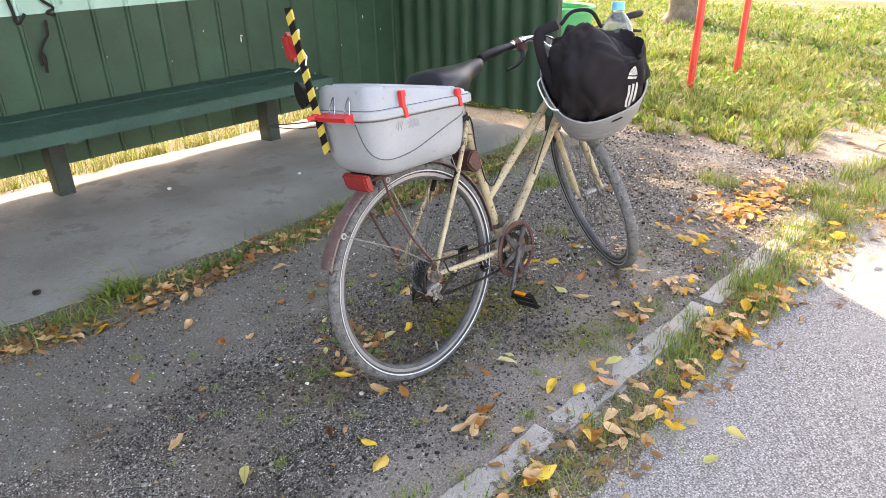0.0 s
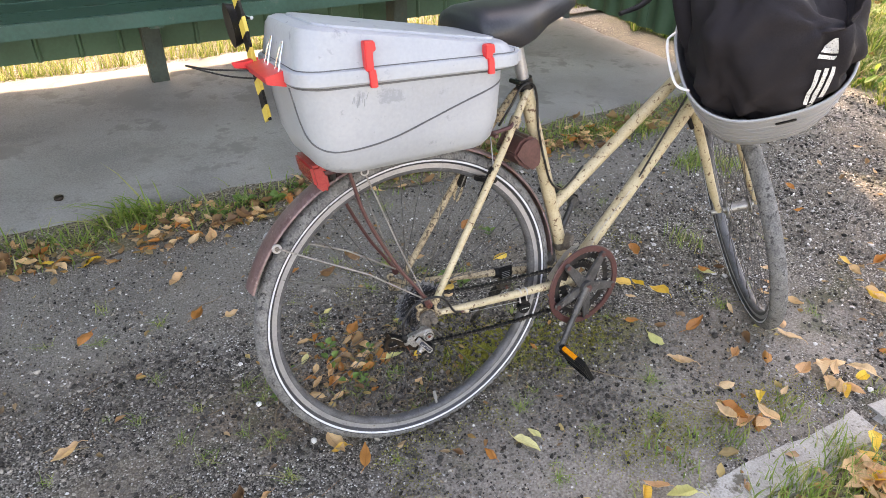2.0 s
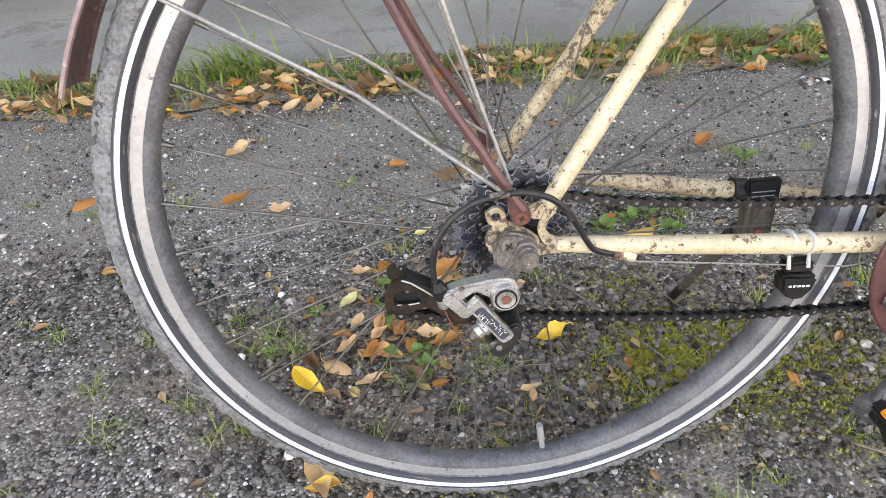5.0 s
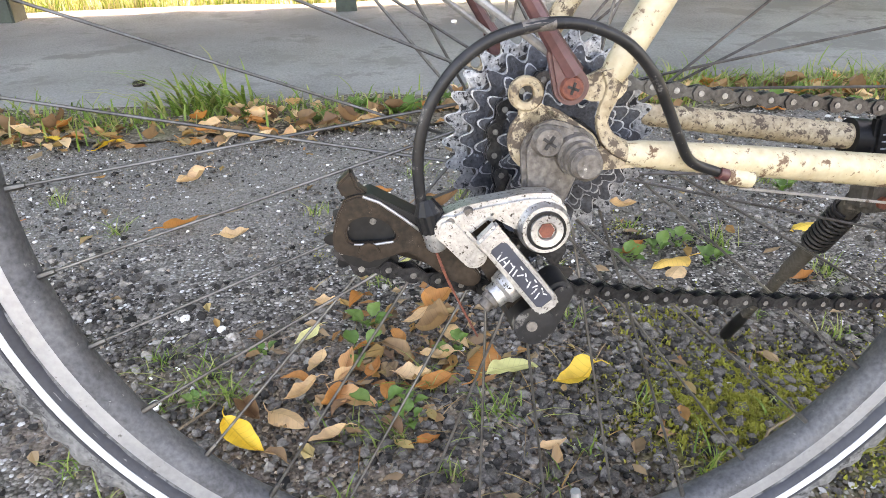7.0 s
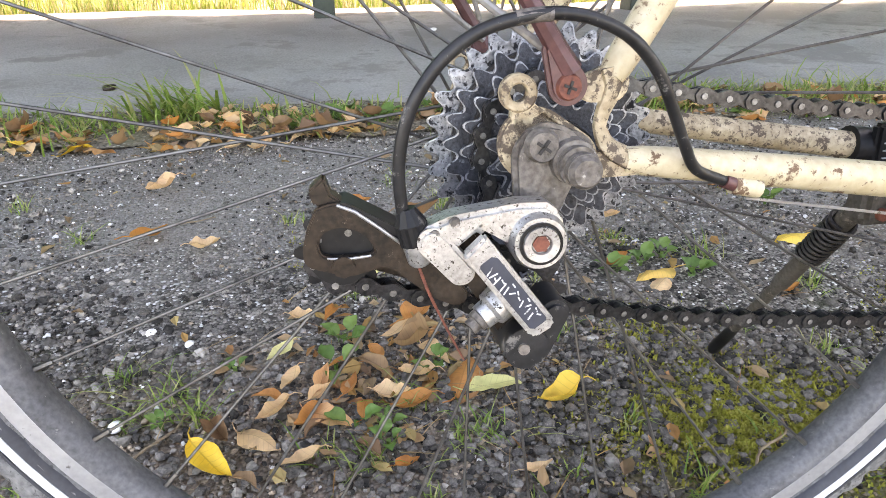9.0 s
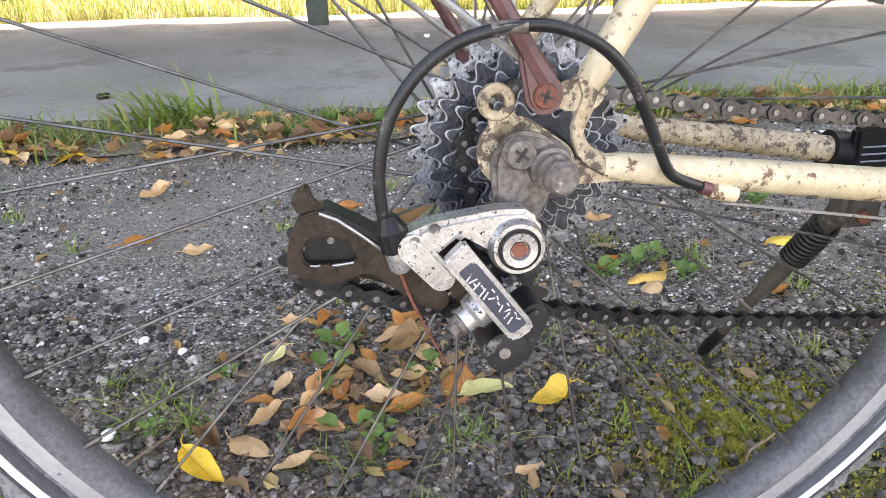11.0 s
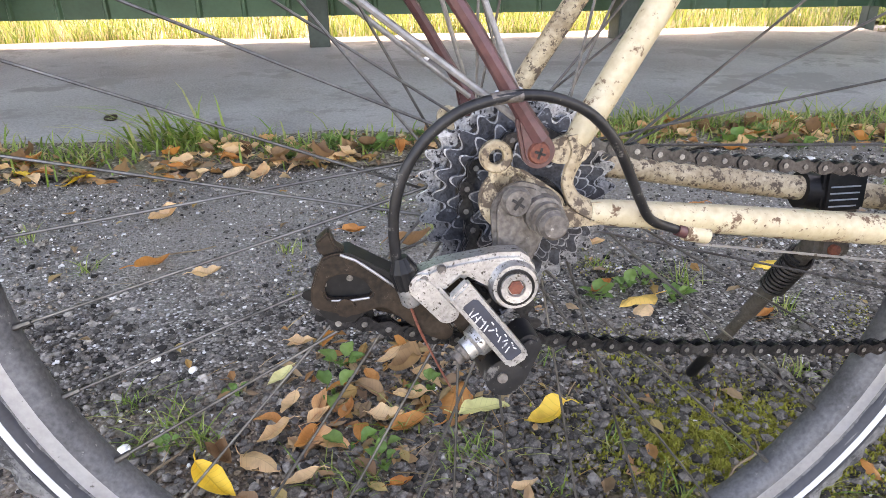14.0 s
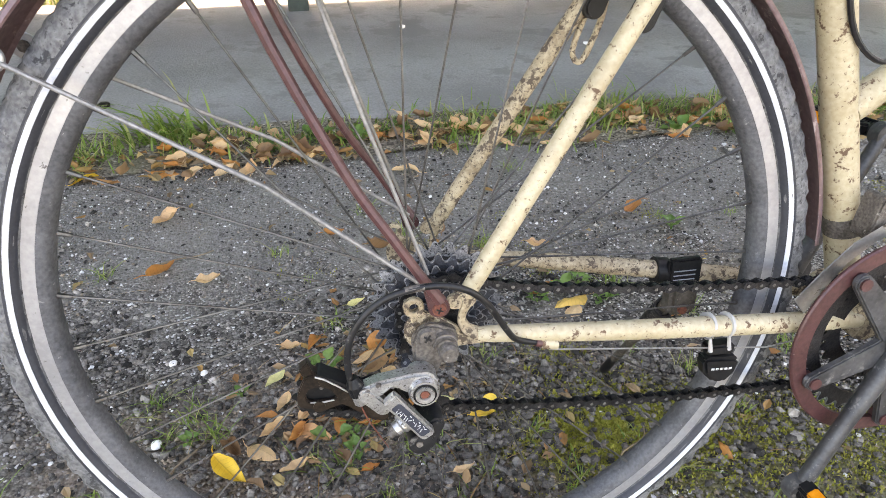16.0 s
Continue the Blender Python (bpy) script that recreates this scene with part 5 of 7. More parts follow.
part("shoulder", plate(hull2((-0.0660, -0.0175), 0.0062, (-0.0545, -0.0310), 0.0058, 18), -0.096, -0.1095, bevel=0.0018), M_SILVER, changer)
# cage
def holed_plate(outer, hole, y0, y1):
    """A plate with one opening, its rims rounded by one step."""
    bm = bmesh.new()
    loops = [[bm.verts.new((x, y0, z)) for x, z in lp] for lp in (outer, hole)]
    edges = [bm.edges.new((lp[k], lp[(k + 1) % len(lp)])) for lp in loops for k in range(len(lp))]
    bmesh.ops.triangle_fill(bm, use_beauty=True, use_dissolve=False, edges=edges)
    flat_ = bm.faces[:]
    made = bmesh.ops.extrude_face_region(bm, geom=flat_)["geom"]
    bmesh.ops.translate(bm, verts=[g for g in made if isinstance(g, bmesh.types.BMVert)], vec=(0, y1 - y0, 0))
    bmesh.ops.recalc_face_normals(bm, faces=bm.faces)
    bmesh.ops.bevel(bm, geom=[e for e in bm.edges if len(e.link_faces) == 2 and e.calc_face_angle() > 1.0], offset=0.0009, segments=2, affect="EDGES")
    return bm


def smooth_loop(pts, steps=3):
    c = curve([(x, 0, z) for x, z in pts + [pts[0]]], steps)[:-1]
    return [(v.x, v.z) for v in c]


CAGE = [(-0.1115, -0.004), (-0.104, -0.002), (-0.097, -0.005), (-0.087, -0.0125), (-0.078, -0.02), (-0.071, -0.026), (-0.06, -0.033), (-0.05, -0.045), (-0.054, -0.051), (-0.064, -0.047), (-0.075, -0.038), (-0.084, -0.031), (-0.092, -0.0325), (-0.1, -0.034), (-0.109, -0.0315), (-0.1165, -0.0285), (-0.118, -0.022), (-0.1155, -0.012)]
HOLE = [(-0.1115, -0.0195), (-0.109, -0.0145), (-0.102, -0.0125), (-0.0945, -0.015), (-0.0895, -0.021), (-0.0905, -0.0245), (-0.1, -0.025), (-0.1095, -0.0242)]
part("cage_plate", holed_plate(smooth_loop(CAGE), smooth_loop(HOLE), -0.093, -0.0972), M_MUD, changer, "muddy brown cage plate")
inner_ = bmesh.new()
plate(hull2((-0.099, -0.021), 0.0125, (-0.052, -0.046), 0.006), -0.0785, -0.0805, inner_)
part("cage_plate", inner_, M_MUD, changer)
part("cage_tab", plate([(-0.112, -0.004), (-0.1145, 0.0025), (-0.1075, 0.0085), (-0.105, 0.001), (-0.1, -0.003)], -0.084, -0.094, bevel=0.001), M_MUD, changer)
# pale bar that draws the highlight on the opening's lower lip
part("cage_lip", tube([(-0.1085, -0.0972, -0.0252), (-0.1, -0.0976, -0.0258), (-0.0905, -0.0974, -0.025)], [0.0005, 0.0008, 0.0006], 8), M_STEEL, changer)
part("cage_edge", tube([(-0.103, -0.0968, -0.0028), (-0.096, -0.0972, -0.0058), (-0.087, -0.0974, -0.0128), (-0.078, -0.0976, -0.0203)], 0.0008, 8), M_STEEL, changer)
part("cage_web", plate(hull2((-0.1, -0.005), 0.003, (-0.072, -0.0215), 0.003), -0.079, -0.0965), M_BLACK, changer)
idler = bmesh.new()
own = cog_mesh("cog", 8, -0.087)
me_ = bpy.data.meshes.new("t")
own.to_mesh(me_)
own.free()
idler.from_mesh(me_)
bpy.data.meshes.remove(me_)
disc((0, 0), 0.0138, -0.084, -0.0926, 24, idler)
part("idler_pulley", idler, M_BLACK, changer, m=Matrix.Translation((IDLER.x, 0, IDLER.y - 0.003)))
part("cage_bolt", disc((IDLER.x + 0.001, IDLER.y - 0.0065), 0.0048, -0.0955, -0.099, 8), M_MUD, changer)
guide = cog_mesh("cog", 10, -0.072)
part("guide_pulley", guide, M_GRIME, changer, m=Matrix.Translation((GUIDE.x, 0, GUIDE.y)))
# a dry stalk caught under the cage
part("caught_stalk", tube(curve([(-0.071, -0.099, -0.031), (-0.067, -0.101, -0.043), (-0.060, -0.099, -0.060), (-0.052, -0.097, -0.078)], 4), [0.0007] * 6 + [0.0006] * 5 + [0.0005] * 2, 6), M_ORUST, changer, "thin dry plant stalk")
# barrel adjuster and gear cable loop
ribs = bmesh.new()
ridge = [(0.0056 + (0.0007 if k % 2 else 0.0)) for k in range(24)]
lo = [ribs.verts.new((ridge[k] * math.cos(2 * math.pi * k / 24), ridge[k] * math.sin(2 * math.pi * k / 24), 0)) for k in range(24)]
mid = [ribs.verts.new((1.1 * ridge[k] * math.cos(2 * math.pi * k / 24), 1.1 * ridge[k] * math.sin(2 * math.pi * k / 24), 0.009)) for k in range(24)]
hi = [ribs.verts.new((0.0036 * math.cos(2 * math.pi * k / 24), 0.0036 * math.sin(2 * math.pi * k / 24), 0.0155)) for k in range(24)]
for r0, r1 in ((lo, mid), (mid, hi)):
    for k in range(24):
        ribs.faces.new((r0[k], r0[(k + 1) % 24], r1[(k + 1) % 24], r1[k]))
ribs.faces.new(lo[::-1])
ribs.faces.new(hi)
part("barrel_adjuster", ribs, M_BLACK, changer, "black ribbed barrel adjuster", 20, m=Matrix.Translation((-0.0722, -0.101, -0.0195)) @ Matrix.Rotation(radians(-12), 4, "Y"))
part("adjuster_seat", tube([(-0.0700, -0.101, -0.0290), (-0.0705, -0.101, -0.027), (-0.0722, -0.101, -0.0195)], [0.0035, 0.0052, 0.0055], 16), M_SILVER, changer)
part("gear_housing", tube(curve([(-0.0772, -0.101, -0.006), (-0.078, -0.103, 0.012), (-0.075, -0.104, 0.029), (-0.069, -0.105, 0.042), (-0.059, -0.105, 0.054), (-0.045, -0.105, 0.063), (-0.029, -0.105, 0.0672), (-0.014, -0.104, 0.068), (0.0005, -0.102, 0.065), (0.0155, -0.099, 0.0575), (0.0285, -0.096, 0.0445), (0.038, -0.092, 0.029), (0.0475, -0.087, 0.0125), (0.057, -0.082, 0.0), (0.0745, -0.0775, -0.0075)], 4), 0.0026, 12), M_CABLE, bicycle, "black looped gear cable housing")
part("housing_mark", tube(curve([(-0.033, -0.1048, 0.0666), (-0.026, -0.1046, 0.0676), (-0.019, -0.1043, 0.0679)], 4), 0.00285, 12), M_GREYNUT, bicycle)
part("cable_ferrule", tube([(0.0735, -0.0778, -0.0072), (0.0795, -0.0772, -0.0095)], 0.0034, 12), M_RUST, bicycle)
part("cable_stop", tube([(0.0785, -0.0765, -0.0095), (0.0925, -0.076, -0.0125)], 0.0045, 12), M_CREAM, bicycle)

# speed sensor on the chain stay
for u in (0.238, 0.256):
    part("sensor_strap", tube([b(u, -0.0257 - 0.1 * (u - 0.25), 0.056), b(u + 0.0026, -0.026 - 0.1 * (u - 0.25), 0.0556)], 0.0116, 20), M_TIE, bicycle, "pale cable tie")
    part("strap_tail", tube([b(u + 0.001, -0.034, 0.064), b(u + 0.002, -0.047, 0.0655)], [0.0014, 0.0022], 8), M_TIE, bicycle)
sensor = part("speed_sensor", plate([(0.234, -0.056), (0.238, -0.053), (0.266, -0.0555), (0.2705, -0.059), (0.2675, -0.072), (0.259, -0.0815), (0.247, -0.0805), (0.2375, -0.071)], -0.052, -0.068, bevel=0.003), M_BLACK, bicycle, "black shield-shaped speed sensor")
part("sensor_bracket", block(0.238, 0.264, -0.066, -0.052, -0.052, -0.042, 0.002), M_BLACK, sensor)
for k in range(5):
    x0 = 0.2425 + 0.0042 * k
    part("print_bar", block(x0, x0 + 0.003, -0.0684, -0.0678, -0.0655 - 0.06 * (x0 - 0.24), -0.0635 - 0.06 * (x0 - 0.24)), M_WHITE, sensor)

# kickstand on the far side
stand = part("kickstand", block(0.252, 0.288, 0.041, 0.05, -0.041, -0.009, 0.0025), M_BLACK, bicycle, "black kickstand with a coil spring")
part("stand_strap", tube([b(0.243, -0.0265, -0.058), b(0.256, -0.028, -0.057)], 0.0142, 20), M_BLACK, stand)
for z in (-0.022, -0.027, -0.032, -0.037):
    part("print_bar", block(0.257, 0.281 - 0.3 * (z + 0.022) ** 2 * 1000 * 0.02, 0.0403, 0.0413, z - 0.0005, z + 0.0005), M_SCUFF, stand)
foot = BIKE.inverted() @ Vector((0.298, 0.231, 0.006))
top = b(0.278, -0.07, -0.07)
legline = [top, top.lerp(foot, 0.1), top.lerp(foot, 0.45), top.lerp(foot, 0.455), top.lerp(foot, 0.8)]
part("stand_pivot", block(0.268, 0.300, 0.058, 0.082, -0.088, -0.036, 0.005), M_DUSTYBLACK, stand)
part("pivot_rust", disc((0.281, -0.078), 0.0048, 0.0575, 0.054, 12), M_ORUST, stand, "rusty pivot bolt")
part("stand_leg", tube(legline, [0.0092, 0.0078, 0.0078, 0.0058, 0.0056], 14), M_DUSTYBLACK, stand, "dusty stand leg")
part("stand_foot", tube([top.lerp(foot, 0.79), top.lerp(foot, 0.86), top.lerp(foot, 0.98), foot], [0.0058, 0.0068, 0.0068, 0.005], 12), M_BLACK, stand, "black rubber foot")
sp = []
axis = (foot - top).normalized()
e1 = axis.orthogonal().normalized()
e2 = axis.cross(e1)
for k in range(150):
    a = 2 * math.pi * k / 14
    sp.append(top + axis * (0.03 + 0.0044 * k / 14 * 1.25) + 0.0105 * (math.cos(a) * e1 + math.sin(a) * e2))
part("stand_spring", tube(sp, 0.0018, 6), M_GRIME, stand)

# fork, stem and handlebar, turned far to the right
crown_p = b(0.857, 0.318, 0.0)
fm = front_m
for s in (1, -1):
    end = fm @ Vector((0, s * 0.052, 0))
    side = (fm.to_3x3() @ Vector((0, 1, 0))).normalized()
    c = crown_p + side * s * 0.045
    part("fork_blade", tube(curve([c + Vector((0, 0, 0.01)), c.lerp(end, 0.5), c.lerp(end, 0.85) + Vector((-0.004, 0, 0)), end], 4), [0.0125] * 5 + [0.0115] * 4 + [0.009] * 4, 12), M_CREAM, bicycle)
    part("fork_end", tube([end - side * s * 0.006, end + side * s * 0.022], 0.0075, 10), M_STEEL, bicycle)
    part("front_brake_arm", tube([c.lerp(end, 0.18) + side * s * 0.012, c.lerp(end, -0.02) + side * s * 0.018], 0.007, 8), M_BLACK, bicycle)
part("fork_crown", tube([crown_p - side * 0.05, crown_p + side * 0.05], 0.015, 14), M_CREAM, bicycle)
bar("stem", [(0.795, 0.49), (0.772, 0.60), (0.772, 0.645, 0.02)], [0.0115, 0.0115, 0.013], M_ALU, n=14)
bar("handlebar", [(0.62, 0.636, -0.045), (0.68, 0.648, -0.03), (0.715, 0.645, 0.0), (0.77, 0.605, 0.02), (0.84, 0.59, 0.06), (0.93, 0.63, 0.12), (1.0, 0.672, 0.165)], 0.0112, M_CHROME, "chrome handlebar", 14, 5)
bar("grip", [(0.635, 0.634, -0.047), (0.56, 0.63, -0.042), (0.44, 0.618, -0.03), (0.43, 0.617, -0.03)], [0.0135, 0.016, 0.0165, 0.012], M_BLACK, "black rubber grip")
bar("grip", [(0.99, 0.668, 0.16), (1.05, 0.68, 0.185), (1.1, 0.684, 0.203), (1.108, 0.6845, 0.206)], [0.012, 0.0135, 0.014, 0.01], M_BLACK, "black rubber grip")
bar("brake_lever", [(0.655, 0.63, -0.03), (0.635, 0.605, 0.0), (0.59, 0.577, 0.01), (0.53, 0.562, 0.005)], [0.009, 0.009, 0.0065, 0.005], M_BLACK, "black brake lever", 10, 4)
bar("brake_lever", [(0.98, 0.66, 0.17), (0.99, 0.645, 0.2), (1.02, 0.63, 0.22), (1.05, 0.625, 0.23)], [0.009, 0.009, 0.0065, 0.005], M_BLACK, "black brake lever", 10, 4)
part("lever_clamp", tube([b(0.64, 0.637, -0.042), b(0.665, 0.643, -0.036)], 0.0165, 14), M_RUST, bicycle, "dull red shifter body")
part("shifter", disc((0.655, 0.622), 0.017, 0.005, 0.03, 18, r1=0.013), M_RUST, bicycle)
for u in (0.632, 0.66, 0.675):
    part("wire_tie", tube([b(u, 0.637 + 0.2 * (u - 0.64), -0.043 + 0.25 * (u - 0.64)), b(u + 0.004, 0.638 + 0.2 * (u - 0.64), -0.042 + 0.25 * (u - 0.64))], 0.0178, 14), M_CHROME, bicycle)
bar("brake_hose", [(0.66, 0.64, -0.03), (0.72, 0.655, 0.03), (0.8, 0.6, 0.07), (0.87, 0.55, 0.06), (0.86, 0.36, 0.03)], 0.0026, M_CABLE, n=8, smooth_steps=5)
bar("brake_hose", [(0.98, 0.665, 0.16), (0.92, 0.66, 0.13), (0.85, 0.62, 0.09), (0.83, 0.5, 0.04), (0.62, 0.17, 0.02)], 0.0026, M_CABLE, n=8, smooth_steps=5)

# ---- load on the bicycle ----
from mathutils.bvhtree import BVHTree
# luggage box
BOX_C = 0.042  # its middle line lies this far to the right of the frame


def rounded_rect(x0, x1, y0, y1, r, n=6):
    pts = []
    for cx, cy, a0 in ((x1 - r, y1 - r, 0), (x0 + r, y1 - r, 90), (x0 + r, y0 + r, 180), (x1 - r, y0 + r, 270)):
        for k in range(n + 1):
            a = radians(a0 + 90 * k / n)
            pts.append((cx + r * math.cos(a), cy + r * math.sin(a)))
    return pts


def loft(levels, closed_top=True, closed_bottom=True):
    """A skin over outlines of (x, y, z) with the same count."""
    bm = bmesh.new()
    rings = [[bm.verts.new(p) for p in lv] for lv in levels]
    n = len(rings[0])
    for r0, r1 in zip(rings, rings[1:]):
        for k in range(n):
            bm.faces.new((r0[k], r0[(k + 1) % n], r1[(k + 1) % n], r1[k]))
    if closed_bottom:
        bm.faces.new(rings[0][::-1])
    if closed_top:
        bm.faces.new(rings[-1])
    return bm


def box_outline(u0, u1, hw0, hw1, r, zf):
    """A plan outline, hw0 wide (half) at the rear and hw1 at the front; zf gives the height for a distance along."""
    out = []
    for x, y in rounded_rect(u0, u1, -1.0, 1.0, r, 7):
        t = (x - u0) / (u1 - u0)
        edge = max(0.0, abs(y) - (1.0 - r))
        hw = hw0 + (hw1 - hw0) * t
        yy = math.copysign(hw - r + edge if abs(y) > 1 - r else abs(y) / (1 - r) * (hw - r), y)
        out.append((x, -BOX_C + yy, zf(x)))
    return out


box = thing("luggage_box", None, None, "light grey plastic luggage box with red latches on the carrier", "box", m=BIKE @ pose(0.028, 0, 0))
flat = lambda z: (lambda u: z)
seam = lambda u: 0.543 - 0.05 * (u + 0.24)
body_levels = [
    box_outline(-0.2050, 0.085, 0.085, 0.075, 0.045, lambda u: 0.383 - 0.02 * (u + 0.2)),
    box_outline(-0.2250, 0.098, 0.102, 0.09, 0.05, lambda u: 0.387 - 0.02 * (u + 0.2)),
    box_outline(-0.2420, 0.108, 0.114, 0.1, 0.05, lambda u: 0.402 - 0.02 * (u + 0.2)),
    box_outline(-0.2560, 0.118, 0.121, 0.106, 0.05, lambda u: 0.44 - 0.03 * (u + 0.2)),
    box_outline(-0.2670, 0.126, 0.126, 0.11, 0.05, lambda u: seam(u) - 0.002),
]
part("body", loft(body_levels), M_BOX, box, "", 50)
part("seam_line", loft([box_outline(-0.2685, 0.1285, 0.1275, 0.1115, 0.05, lambda u: seam(u) - 0.0045), box_outline(-0.2685, 0.1285, 0.1275, 0.1115, 0.05, seam)]), M_BOXLINE, box)
rim = lambda h: (lambda u: seam(u) + h)
lid_levels = [
    box_outline(-0.2730, 0.15, 0.131, 0.116, 0.05, rim(0.0)),
    box_outline(-0.2750, 0.155, 0.1335, 0.118, 0.045, rim(0.003)),
    box_outline(-0.2745, 0.156, 0.133, 0.1175, 0.045, rim(0.021)),
    box_outline(-0.2735, 0.1555, 0.132, 0.1165, 0.045, rim(0.023)),
    box_outline(-0.2665, 0.150, 0.126, 0.1105, 0.04, rim(0.0245)),
    box_outline(-0.2655, 0.149, 0.1255, 0.11, 0.04, rim(0.027)),
    box_outline(-0.2560, 0.144, 0.1175, 0.104, 0.04, lambda u: 0.618 - 0.172 * (u + 0.24)),
    box_outline(-0.2500, 0.140, 0.1135, 0.1005, 0.04, lambda u: 0.628 - 0.18 * (u + 0.24)),
    box_outline(-0.2400, 0.134, 0.106, 0.094, 0.04, lambda u: 0.633 - 0.184 * (u + 0.24)),
    box_outline(-0.2250, 0.124, 0.095, 0.083, 0.04, lambda u: 0.634 - 0.185 * (u + 0.24)),
    box_outline(-0.2230, 0.122, 0.093, 0.081, 0.04, lambda u: 0.6375 - 0.185 * (u + 0.24)),
    box_outline(-0.1700, 0.09, 0.055, 0.045, 0.03, lambda u: 0.6385 - 0.186 * (u + 0.24)),
]
part("lid", loft(lid_levels), M_BOX, box, "", 32)
# dark band for the shading under the lid's step
part("lid_edge", loft([box_outline(-0.2668, 0.1503, 0.1263, 0.1108, 0.04, rim(0.0242)), box_outline(-0.2668, 0.1503, 0.1263, 0.1108, 0.04, rim(0.0262))], False, False), M_BOXLINE, box)


wall_tree = BVHTree.FromBMesh(loft(body_levels))


def wall_w(u, v):
    """How far out the right wall of the box lies."""
    hit = wall_tree.ray_cast(Vector((u, -0.6, v)), Vector((0, 1, 0)))[0]
    return -hit.y if hit else BOX_C + 0.08


def rear_x(w, v):
    """Where the rear wall of the box lies."""
    hit = wall_tree.ray_cast(Vector((-0.8, -w, v)), Vector((1, 0, 0)))[0]
    return hit.x if hit else -0.26


behind = [(0.098, 0.535), (0.104, 0.51), (0.113, 0.482), (0.127, 0.459), (0.142, 0.444)]
groove = [(-0.222, 0.434), (-0.17, 0.433), (-0.11, 0.441), (-0.04, 0.46), (0.02, 0.477), (0.07, 0.49), (0.105, 0.499), (0.124, 0.504)]
# groove is not cut in: a dark bar on the wall carries its shade
part("groove", tube(curve([(rear_x(w, v) - 0.0004, -w, v) for w, v in behind] + [b(u, v, wall_w(u, v) + 0.0004) for u, v in groove], 5), 0.0016, 6), M_BOXLINE, box, "thin curved groove line")
for u in (-0.153, 0.072):
    w1 = BOX_C + 0.1325 - 0.015 * (u + 0.25) / 0.4 + 0.001
    hgt = 0.05 if u < 0 else 0.028
    lat = part("latch", plate([(u - 0.008, seam(u) + 0.02), (u + 0.006, seam(u) + 0.02), (u + 0.006, seam(u) + hgt), (u + 0.012, seam(u) + hgt + 0.001), (u + 0.01, seam(u) + hgt + 0.016), (u - 0.008, seam(u) + hgt + 0.017)], -w1 + 0.012, -w1 - 0.002, bevel=0.0015), M_REDP, box, "red plastic latch")
    part("latch_foot", plate([(u - 0.004, seam(u) + 0.022), (u + 0.008, seam(u) + 0.022), (u + 0.01, seam(u) - 0.006), (u - 0.002, seam(u) - 0.006)], -w1 + 0.004, -w1 - 0.004, bevel=0.001), M_REDP, lat)
rear = part("rear_latch", loft([[(-0.272 + dx, yy, 0.552 + dz) for dx, dz in ((0, -0.013), (-0.03, -0.006), (-0.034, 0.006), (0, 0.013))] for yy in (-0.105, -0.05, 0.02)]), M_REDP, box, "red plastic rear handle latch")
part("latch_tip", loft([[(-0.282 + dx, yy, 0.556 + dz) for dx, dz in ((0, -0.012), (-0.02 - 0.02 * k, -0.004), (-0.024 - 0.02 * k, 0.006), (0, 0.011))] for k, yy in enumerate((0.02, 0.032))]), M_REDP, rear)
for y in (-0.085, -0.02):
    part("bail_wire", tube(curve([(-0.282, y - 0.012, 0.555), (-0.27, y - 0.007, 0.59), (-0.263, y, 0.605), (-0.27, y + 0.007, 0.59), (-0.282, y + 0.012, 0.555)], 4), 0.0016, 6), M_CHROME, box)
part("hinge", block(0.148, 0.166, -BOX_C - 0.085, -BOX_C + 0.085, 0.522, 0.55, 0.005), M_BOX, box)
for q in range(7):
    u, v = -0.186 + 0.0042 * q, 0.515 + 0.004 * math.sin(2.3 * q)
    part("scribble", tube([b(u, v - 0.005 - 0.002 * (q % 3), wall_w(u, v) + 0.0001), b(u + 0.004 - 0.003 * (q % 2), v + 0.006 - 0.003 * (q % 2), wall_w(u, v + 0.004) + 0.0001)], 0.0006, 4), M_SCUFF, box)

# tail lamp under the box
lampb = plate([(-0.214, 0.384), (-0.194, 0.384), (-0.184, 0.37), (-0.18, 0.336), (-0.19, 0.328), (-0.208, 0.345)], -0.066, 0.034, bevel=0.005)
tail = thing("tail_reflector", lampb, M_LENS, "red plastic tail reflector above the rear mudguard", "reflector", m=BIKE)
part("backing", plate([(-0.19, 0.38), (-0.181, 0.37), (-0.174, 0.345), (-0.164, 0.35), (-0.17, 0.372), (-0.18, 0.385)], -0.06, 0.028, bevel=0.003), M_BLACK, tail)

# striped warning strip with two small lamps
pole_a, pole_b = Vector((-0.252, 0.086, 0.796)), Vector((-0.287, 0.146, 1.176))
px = (pole_b - pole_a).normalized()
py = Vector((0.15, -1, 0)).normalized()
py = (py - px * py.dot(px)).normalized()
pz = px.cross(py)
strip_m = Matrix.Translation(pole_a) @ Matrix((px, py, pz)).transposed().to_4x4()
L = (pole_b - pole_a).length
pole = thing("warning_strip", block(0, L, -0.0122, 0.0122, -0.0025, 0.0025, 0.0008), M_BLACK, "upright yellow and black striped warning strip with small lamps", "warning strip", m=strip_m)
k = 0
while 0.05 * k < L:
    x0 = 0.05 * k
    x1 = min(x0 + 0.024, L)
    part("yellow_band", loft([[(x0 - 0.008, -0.0126, z), (x1 - 0.008, -0.0126, z), (x1 + 0.006 if x1 < L else L, 0.0126, z), (x0 + 0.006, 0.0126, z)] for z in (-0.0029, 0.0029)]), M_YELLOW, pole)
    k += 1
part("red_lamp", block(0.252, 0.328, -0.045, -0.012, -0.018, 0.014, 0.010), M_LENS, pole, "small red rear lamp")
